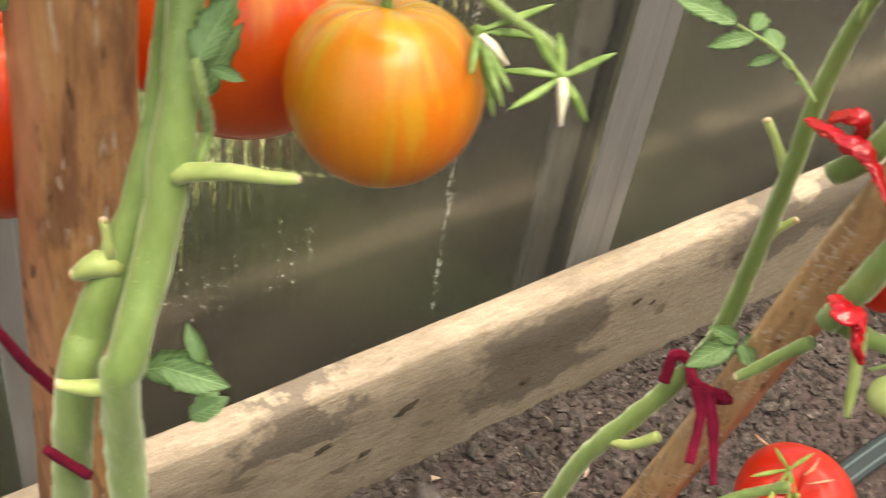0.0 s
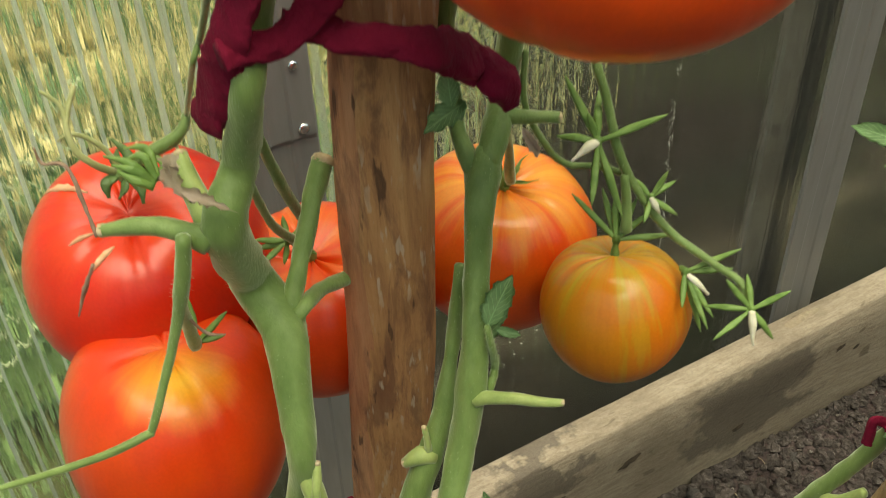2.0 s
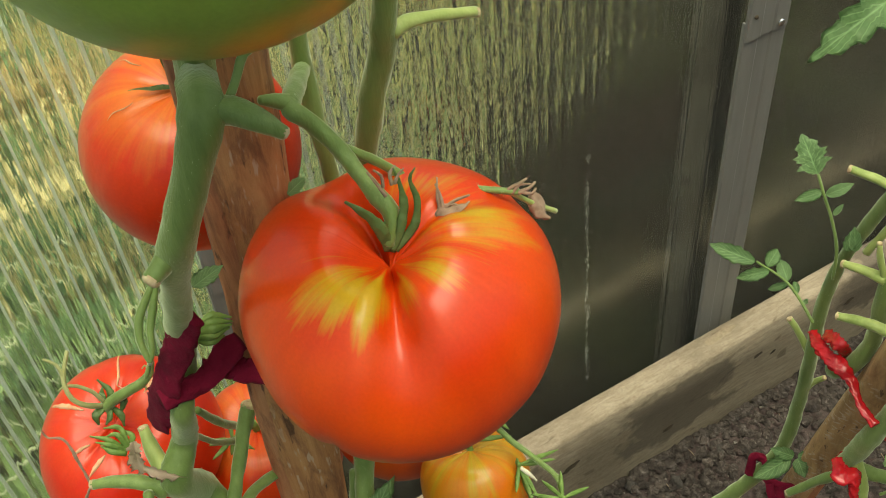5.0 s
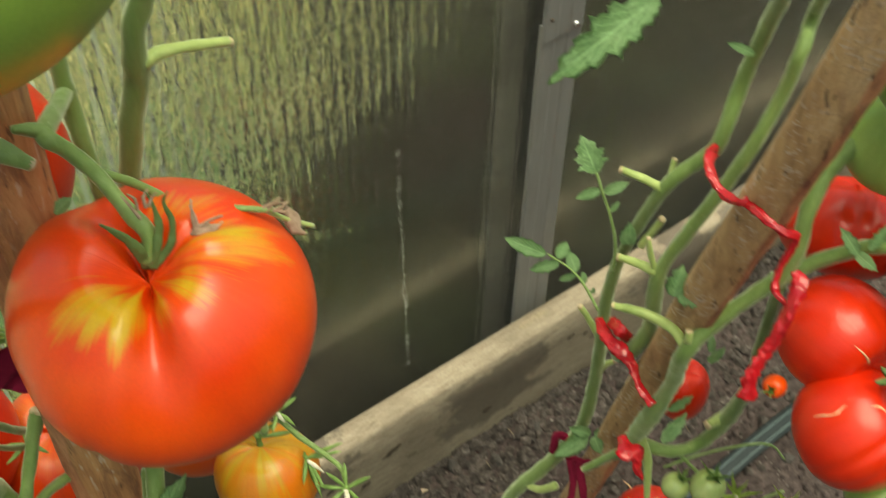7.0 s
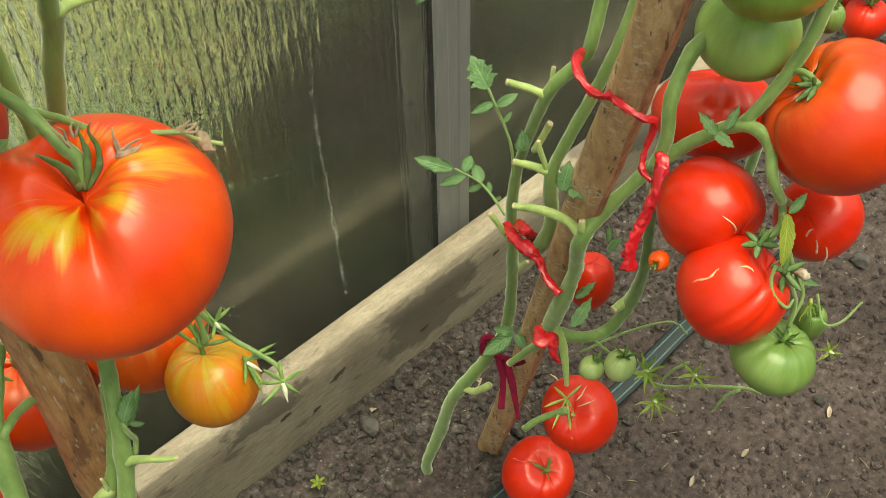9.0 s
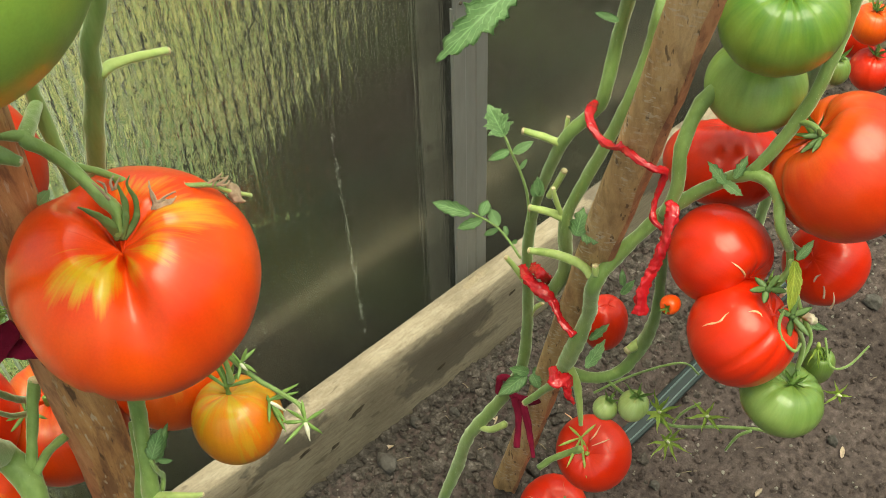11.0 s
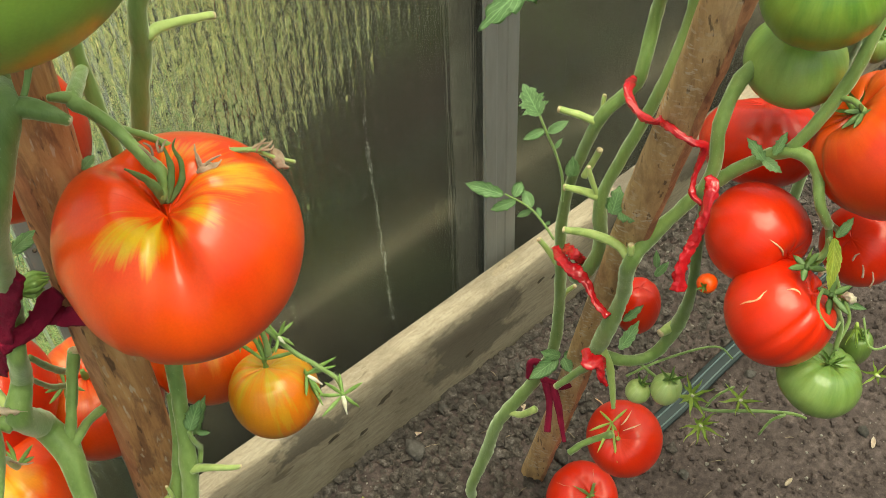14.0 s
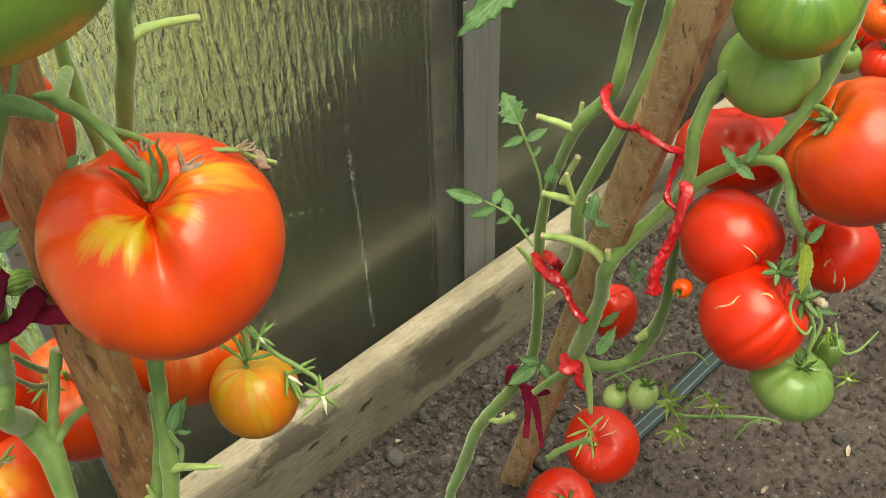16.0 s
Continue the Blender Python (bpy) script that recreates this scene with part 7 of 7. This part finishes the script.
flower(right, [(0.6787, 0.3298, 0.5386)][0], (0.8, 0.1, 0.3), 0.012, 8, M_sepal, 46, 0.0, lift=0.9, curl=0.5, wide=0.16)
flower(right, [(0.7024, 0.2964, 0.4921)][0], (-0.2, -0.3, -0.8), 0.014, 6, M_sepal_lime, 47, 0.0, lift=0.8, curl=0.6, wide=0.06)

for pts in ([(0.6946, 0.3091, 0.517, 0.0008), (0.6953, 0.3069, 0.5194, 0.0024), (0.6956, 0.3035, 0.52, 0.0027), (0.6964, 0.301, 0.5174, 0.0016)], [(0.6888, 0.3236, 0.5277, 0.0008), (0.6905, 0.3237, 0.5305, 0.0018), (0.6927, 0.3227, 0.532, 0.0022), (0.6951, 0.3238, 0.533, 0.001)]):
    bm = bmesh.new()
    sweep(bm, spline(pts, 0.0008), 12, flat=0.7, rough=0.5, wrinkle=0.9, seed=pts[0][0] * 55)
    part("withered_blossom", bm, M_dry, right, "shrivelled pale brown dead blossom")
for pts in ([(0.7121, 0.3172, 0.529, 0.0006), (0.7145, 0.3177, 0.5313, 0.0006), (0.7165, 0.3166, 0.5327, 0.0003)], [(0.71, 0.3071, 0.5238, 0.0007), (0.7127, 0.3091, 0.5268, 0.0006), (0.714, 0.3113, 0.5287, 0.0003)], [(0.7089, 0.3007, 0.521, 0.0007), (0.7122, 0.3012, 0.5241, 0.0006), (0.715, 0.3046, 0.5275, 0.0003)], [(0.6834, 0.318, 0.5215, 0.0004), (0.6856, 0.3191, 0.5249, 0.0007), (0.6885, 0.3173, 0.5266, 0.0007), (0.6886, 0.3149, 0.5245, 0.0003)], [(0.6782, 0.3093, 0.5149, 0.0004), (0.6762, 0.3066, 0.5127, 0.0006), (0.6737, 0.3046, 0.5103, 0.0003)]):
    stem(right, "withered_strand", pts, M_dry_dark, 0.0015, 7, rough=0.5)

upper_fruit = tomato((0.6856, 0.3684, 0.5313), 0.032, 0.0313, (-0.09, -0.89, 0.03), M_scarlet, "bright red tomato pressed against its neighbour", ribs=6, rib_depth=0.08, dimple=0.22, seed=51, calyx=False)
lower_fruit = tomato((0.6647, 0.3298, 0.5077), 0.0326, 0.0322, (0.45, -0.39, 0.65), M_scarlet, "bright red ribbed tomato under another", ribs=8, rib_depth=0.12, dimple=0.24, seed=52, calyx=False)
for fruit, pts in ((upper_fruit, [(0.6737, 0.3263, 0.5467), (0.663, 0.3317, 0.5497), (0.674, 0.3363, 0.5483), (0.6653, 0.3222, 0.5445), (0.684, 0.3189, 0.5422), (0.6805, 0.3252, 0.5552)]), (lower_fruit, [(0.6781, 0.3088, 0.5333), (0.6716, 0.3152, 0.5393), (0.6724, 0.3037, 0.5213), (0.6825, 0.3115, 0.543), (0.6921, 0.3047, 0.5332), (0.6772, 0.2949, 0.5287)])):
    for tip in pts[1:]:
        star(fruit, [pts[0], tip], 0.0021, M_sepal_dark, name="sepal", label="")
for fruit, pts in ((upper_fruit, [(0.6696, 0.3513, 0.5531), (0.6727, 0.3447, 0.5484), (0.6765, 0.3384, 0.5377)]), (upper_fruit, [(0.6624, 0.3463, 0.531), (0.6699, 0.3406, 0.529), (0.6777, 0.3375, 0.5287)]), (lower_fruit, [(0.6338, 0.3464, 0.5286), (0.6368, 0.3379, 0.5414), (0.6457, 0.3359, 0.5476)]), (lower_fruit, [(0.6561, 0.3242, 0.5511), (0.6629, 0.3197, 0.5498), (0.6654, 0.3146, 0.5476)])):
    scar(fruit, pts, 0.0006)
tomato((0.7369, 0.3306, 0.5997), 0.0440, 0.0422, (-0.3, 0.6, 0.55), M_deep, "large orange-red ribbed tomato", ribs=6, rib_depth=0.15, dimple=0.28, seed=53, sepals=5, sepal=0.014)
tomato((0.7463, 0.4147, 0.5371), 0.0389, 0.0296, (0.35, 0.35, 0.85), M_scarlet, "glossy red tomato behind the stems", ribs=6, rib_depth=0.16, dimple=0.16, seed=54, calyx=False, pit=0.5)
tomato((0.7616, 0.3337, 0.4908), 0.0280, 0.0250, (-0.6, 0.1, 0.6), M_scarlet, "red tomato beyond the truss", ribs=5, rib_depth=0.05, dimple=0.1, seed=55, calyx=False)
tomato((0.7146, 0.3828, 0.6910), 0.0334, 0.0298, (-0.24, -0.16, 0.95), M_green, "hard green tomato with dark shoulder stripes", ribs=11, rib_depth=0.11, dimple=0.24, seed=56, sepals=7, sepal=0.012, curl=1.6, lift=0.3, sw=0.0022, sepal_mat=M_sepal_dark)
tomato((0.7310, 0.3974, 0.6235), 0.0291, 0.0265, (0.1, 0.0, 1.0), M_paler, "pale green tomato under another", ribs=6, rib_depth=0.04, dimple=0.2, seed=57, calyx=False)
tomato((0.6752, 0.2964, 0.4632), 0.0265, 0.0205, (0.25, -0.1, 1.0), M_pale, "pale green lobed tomato low on the truss", ribs=7, rib_depth=0.2, dimple=0.3, seed=58, sepals=5, sepal=0.012)
tomato((0.7141, 0.2967, 0.4589), 0.0102, 0.0182, (-0.1, -0.1, 1.0), M_pale, "narrow green tomato with a yellow tinge", ribs=4, rib_depth=0.05, dimple=0.2, seed=59, sepals=4, sepal=0.008)
tomato((0.7000, 0.4577, 0.3597), 0.0184, 0.0263, (0.0, 0.0, 1.0), M_scarlet, "red tomato half hidden by a stem", ribs=5, rib_depth=0.04, dimple=0.12, seed=60, calyx=False)
split_fruit = tomato((0.6843, 0.4381, 0.2040), 0.0331, 0.0322, (-0.55, -0.15, 0.8), M_scarlet, "small red tomato with fine pale cracks", ribs=6, rib_depth=0.06, dimple=0.2, seed=61, sepals=0, sepal_mat=M_sepal_lime)
for tip in [(0.6729, 0.445, 0.2338), (0.6572, 0.4219, 0.2146), (0.6562, 0.455, 0.2268), (0.6494, 0.438, 0.2202), (0.6898, 0.4438, 0.2387), (0.6692, 0.4564, 0.2426), (0.6718, 0.4322, 0.2215)][1:]:
    star(split_fruit, [[(0.6729, 0.445, 0.2338), (0.6572, 0.4219, 0.2146), (0.6562, 0.455, 0.2268), (0.6494, 0.438, 0.2202), (0.6898, 0.4438, 0.2387), (0.6692, 0.4564, 0.2426), (0.6718, 0.4322, 0.2215)][0], tip], 0.0013, M_sepal_lime, name="sepal", label="")
for pts in ([(0.6757, 0.4376, 0.2355, 0.00046), (0.6824, 0.4378, 0.2366, 0.00115), (0.693, 0.4414, 0.2353, 0.00046)], [(0.6737, 0.4331, 0.2345, 0.00046), (0.6817, 0.4294, 0.2354, 0.00115), (0.6892, 0.4276, 0.2345, 0.00046)], [(0.6814, 0.4604, 0.2277, 0.00047), (0.6885, 0.4704, 0.2185, 0.00119), (0.6869, 0.4763, 0.2203, 0.00048)]):
    bm = bmesh.new()
    sweep(bm, spline([(*p[:3], p[3] * 0.6) for p in pts], 0.0012), 8, rough=0.3)
    part("healed_crack", bm, M_crack, split_fruit, "pale corky healed skin crack")
tomato((0.6724, 0.4660, 0.0716), 0.0349, 0.0354, (-0.1, -0.4, 0.9), M_scarlet, "small red tomato just above the soil", ribs=6, rib_depth=0.06, dimple=0.22, seed=62, sepals=5, sepal=0.018, curl=-0.4, lift=0.1, cracks=((150, 0.5, 1.0, 0.0007), (230, 0.6, 1.1, 0.0006)))
tomato((0.6473, 0.3718, 0.5119), 0.0063, 0.007, (-0.6, -0.2, 0.3), M_orange, "tiny ripening orange tomato", ribs=5, rib_depth=0.04, dimple=0.15, seed=63, sepals=5, sepal=0.005, sw=0.0008)
tomato((0.6582, 0.4151, 0.3311), 0.0094, 0.0094, (0.3, -0.1, 0.9), M_tiny, "tiny pale green tomato", ribs=5, rib_depth=0.04, dimple=0.15, seed=64, sepals=5, sepal=0.010, sw=0.0012)
tomato((0.6718, 0.3998, 0.3378), 0.0119, 0.0128, (0.2, -0.1, 1.0), M_tiny, "small pale green tomato in a cluster", ribs=5, rib_depth=0.05, dimple=0.15, seed=65, sepals=5, sepal=0.014, sw=0.0014)

# a third plant's fruit at the edge of view
third = thing("tomato_plant", (1.10, 0.56, 0.0), "further tomato plant with a fruit cluster", "plant", "tomato plants")
stem(third, "main_stem", [(1.10, 0.56, -0.01, 0.006), (1.06, 0.53, 0.3, 0.006), (0.96, 0.465, 0.60, 0.005), (0.95, 0.47, 1.1, 0.004)], step=0.01)
stem(third, "truss_stalk", [(0.945, 0.457, 0.58, 0.0025), (0.92, 0.43, 0.565, 0.002), (0.91, 0.42, 0.55, 0.0018)], step=0.004)
tomato((0.9272, 0.4372, 0.5252), 0.0161, 0.0152, (0, 0, 1), M_red, "small red tomato in a far cluster", seed=71, sepals=5, sepal=0.01, sw=0.0014)
tomato((0.9018, 0.4162, 0.5633), 0.0151, 0.0143, (0, 0, 1), M_orange, "small orange tomato in a far cluster", seed=72, sepals=5, sepal=0.01, sw=0.0014)
tomato((0.9009, 0.4057, 0.5294), 0.0163, 0.0155, (0, 0, 1), M_red, "small red-orange tomato in a far cluster", seed=73, sepals=5, sepal=0.01, sw=0.0014)
tomato((0.7968, 0.3836, 0.6048), 0.0087, 0.0104, (0, 0, 1), M_pale, "small pale tomato near the stem", seed=74, sepals=5, sepal=0.01, sw=0.0014)


# ---- ties ----
def tie_of(label, mat, strips):
    ob = thing("plant_tie", strips[0][0][0][:3], label, "plant tie", "plant ties")
    soft = mat is M_crimson
    for pts, flat in strips:
        ribbon(ob, pts, mat, flat, wrinkle=0.10 if soft else 0.45, rough=0.08 if soft else 0.2)
    return ob


tie_of("dark crimson cloth strip knotted round stem and stake", M_crimson, [([(0.3052, 0.4916, 0.6992, 0.0061), (0.3001, 0.4947, 0.6848, 0.0058), (0.294, 0.499, 0.6683, 0.0055), (0.2889, 0.5021, 0.6549, 0.0062), (0.283, 0.5104, 0.6291, 0.0059)], 0.22), ([(0.2866, 0.4987, 0.6554, 0.004), (0.2932, 0.4994, 0.6546, 0.0043), (0.3044, 0.4995, 0.6544, 0.0043), (0.3157, 0.5006, 0.662, 0.005), (0.3206, 0.5004, 0.6644, 0.0041)], 0.45), ([(0.3048, 0.5016, 0.657, 0.004), (0.3155, 0.4997, 0.6528, 0.0043), (0.3178, 0.4977, 0.6507, 0.0046), (0.3286, 0.4904, 0.6502, 0.0048), (0.3383, 0.4858, 0.647, 0.006), (0.3549, 0.4955, 0.6329, 0.0085), (0.3619, 0.489, 0.6256, 0.008), (0.363, 0.4861, 0.6193, 0.0035)], 0.3)])
tie_of("dark crimson cloth cord low on the stake", M_crimson, [([(0.2726, 0.4784, 0.4612, 0.0012), (0.2767, 0.4783, 0.458, 0.0013), (0.284, 0.4808, 0.4589, 0.0014), (0.2917, 0.4829, 0.4698, 0.0013), (0.2982, 0.4827, 0.485, 0.0013)], 0.7), ([(0.2982, 0.4827, 0.485, 0.0013), (0.3051, 0.4834, 0.4666, 0.0015), (0.313, 0.4829, 0.4505, 0.0016)], 0.7), ([(0.3017, 0.4664, 0.4546, 0.0012), (0.3048, 0.4655, 0.4499, 0.0014), (0.311, 0.4643, 0.4403, 0.0014)], 0.7)])
tie_of("shiny crumpled scarlet tape tied round stem and stake", M_scarlet_tape, [([(0.6475, 0.4473, 0.6295, 0.0022), (0.6335, 0.4395, 0.6363, 0.003), (0.6269, 0.4317, 0.6343, 0.0033), (0.6245, 0.4206, 0.6327, 0.0033), (0.621, 0.4075, 0.6395, 0.0026), (0.6276, 0.4078, 0.6434, 0.0017)], 0.4), ([(0.6224, 0.4065, 0.6397, 0.002), (0.6183, 0.3969, 0.6445, 0.002), (0.6186, 0.3894, 0.6439, 0.002), (0.6224, 0.3828, 0.6406, 0.002), (0.6291, 0.3809, 0.6355, 0.0023), (0.6286, 0.381, 0.6275, 0.002), (0.6244, 0.3804, 0.6169, 0.0021), (0.6195, 0.3767, 0.6093, 0.0021), (0.62, 0.3698, 0.6053, 0.0018)], 0.55), ([(0.6276, 0.3748, 0.6178, 0.002), (0.626, 0.3693, 0.6161, 0.0035), (0.62, 0.3665, 0.6085, 0.0032), (0.615, 0.3643, 0.5991, 0.0029), (0.6086, 0.3639, 0.5848, 0.003), (0.6016, 0.3628, 0.5725, 0.0033), (0.5972, 0.3592, 0.56, 0.0036)], 0.35)])
tie_of("shiny crumpled scarlet tape holding stems to the stake", M_scarlet_tape, [([(0.6513, 0.5025, 0.4292, 0.0025), (0.6409, 0.4838, 0.4374, 0.0044), (0.6395, 0.4684, 0.4394, 0.0044), (0.6408, 0.461, 0.4351, 0.0037), (0.6363, 0.4478, 0.4303, 0.0024), (0.6351, 0.4343, 0.4271, 0.0027)], 0.35), ([(0.6521, 0.4933, 0.4368, 0.0035), (0.6448, 0.4772, 0.4484, 0.0037), (0.6569, 0.4762, 0.4279, 0.0028)], 0.3), ([(0.6411, 0.4377, 0.4195, 0.0028), (0.6563, 0.4511, 0.3705, 0.003), (0.6439, 0.4531, 0.3581, 0.0034)], 0.4), ([(0.6303, 0.4469, 0.3796, 0.0029), (0.6228, 0.4369, 0.3819, 0.0049), (0.63, 0.4323, 0.3784, 0.0057), (0.6274, 0.4277, 0.3693, 0.0049), (0.6284, 0.4222, 0.3618, 0.0029)], 0.3)])
tie_of("dark crimson cloth strip with hanging ends", M_crimson, [([(0.6496, 0.5209, 0.2405, 0.0032), (0.6533, 0.5233, 0.2576, 0.0031), (0.6585, 0.5169, 0.2561, 0.0028), (0.6502, 0.5034, 0.2556, 0.0035), (0.6583, 0.4924, 0.2528, 0.0041), (0.6753, 0.4887, 0.2465, 0.0031), (0.6906, 0.4914, 0.2437, 0.0028)], 0.5), ([(0.647, 0.5002, 0.2583, 0.0027), (0.6394, 0.4866, 0.2515, 0.0027), (0.6256, 0.4743, 0.2353, 0.0027)], 0.4), ([(0.6509, 0.4953, 0.2572, 0.0031), (0.6436, 0.4807, 0.2498, 0.0031), (0.632, 0.4602, 0.2293, 0.0017)], 0.35)])


# ---- on the bed ----
def make_hose():
    ob = thing("drip_tape", (0.9, 0.495, 0.012), "flat dark grey drip irrigation tape lying on soil", "hose")
    pts = [(0.40, 0.485), (0.65, 0.491), (0.84, 0.4935), (0.968, 0.499), (1.3, 0.507), (2.2, 0.52)]
    bm = bmesh.new()
    sweep(bm, spline([(x, y, soil_height(x, y) + 0.008, 0.0105) for x, y in pts], 0.01), 12, flat=0.25, side_hint=(0, 0, 1))
    part("tape", bm, M_hose, ob)
    for d in (-0.006, 0.004):
        bm = bmesh.new()
        sweep(bm, spline([(x, y + d, soil_height(x, y) + 0.0112, 0.0009) for x, y in pts], 0.01), 6)
        part("seam", bm, M_hose_line, ob)


make_hose()


def make_pebbles():
    rnd = random.Random(3)
    for x, y, r in ((0.606, 0.640, 0.0115), (0.70, 0.638, 0.008), (0.66, 0.655, 0.007), (0.76, 0.645, 0.007), (0.5, 0.655, 0.006), (0.98, 0.345, 0.007), (1.167, 0.423, 0.0105), (0.80, 0.438, 0.006), (0.945, 0.470, 0.0065)):
        bm = bmesh.new()
        clod(bm, (0, 0, 0), r, rnd)
        bmesh.ops.subdivide_edges(bm, edges=bm.edges[:], cuts=1, use_grid_fill=True)
        ob = finish("pebble", bm, M_pebble)
        ob.location = (x, y, soil_height(x, y) + r * 0.35)
        tagged(ob, "grey rounded stone lying on the soil", "stone", "loose stones")


make_pebbles()


def make_litter():
    """Dry scraps, straws and seedlings on the bed."""
    rnd = random.Random(17)
    for x, y in ((0.8632, 0.3581), (0.8007, 0.3732), (0.9685, 0.3256), (0.6131, 0.655), (0.72, 0.60)):
        bm = bmesh.new()
        z = soil_height(x, y) + 0.004
        blade(bm, (x, y, z), (x + 0.012, y + rnd.uniform(-0.008, 0.008), z + 0.002), 0.006, (0, 0, 1), fold=0.6, seed=x * 9)
        tagged(finish("dry_leaf_scrap", bm, M_dry), "curled dry leaf scrap on the soil", "leaf litter", "dry scraps")
    bm = bmesh.new()
    for _ in range(80):
        x, y = rnd.uniform(0.4, 1.3), rnd.uniform(0.2, 0.66)
        a, ln = rnd.uniform(0, 6.28), rnd.uniform(0.004, 0.02)
        z = soil_height(x, y) + 0.003
        sweep(bm, [(Vector((x, y, z)), 0.0004), (Vector((x + ln * 0.5 * math.cos(a), y + ln * 0.5 * math.sin(a), z + 0.0015)), 0.0005), (Vector((x + ln * math.cos(a), y + ln * math.sin(a), z)), 0.0003)], 5)
    tagged(finish("straw_bits", bm, M_straw), "fine dry root and straw bits on the soil", "litter", kind="stuff")
    ob = thing("seedling", (0.5256, 0.6261, 0.0), "tiny bright green weed seedling in the soil", "seedling")
    z = soil_height(0.5256, 0.6261)
    stem(ob, "stalk", [(0.5256, 0.6261, z - 0.004, 0.0008), (0.5256, 0.6255, z + 0.006, 0.0008), (0.526, 0.625, z + 0.012, 0.0006)], step=0.002, mat=M_stem_pale)
    for k in range(6):
        a = k * 1.05
        leaflet(ob, (0.526, 0.625, z + 0.011), (0.526 + 0.009 * math.cos(a), 0.625 + 0.009 * math.sin(a), z + 0.014), 0.005, (0, 0, 1), M_leaf_yellow)


make_litter()
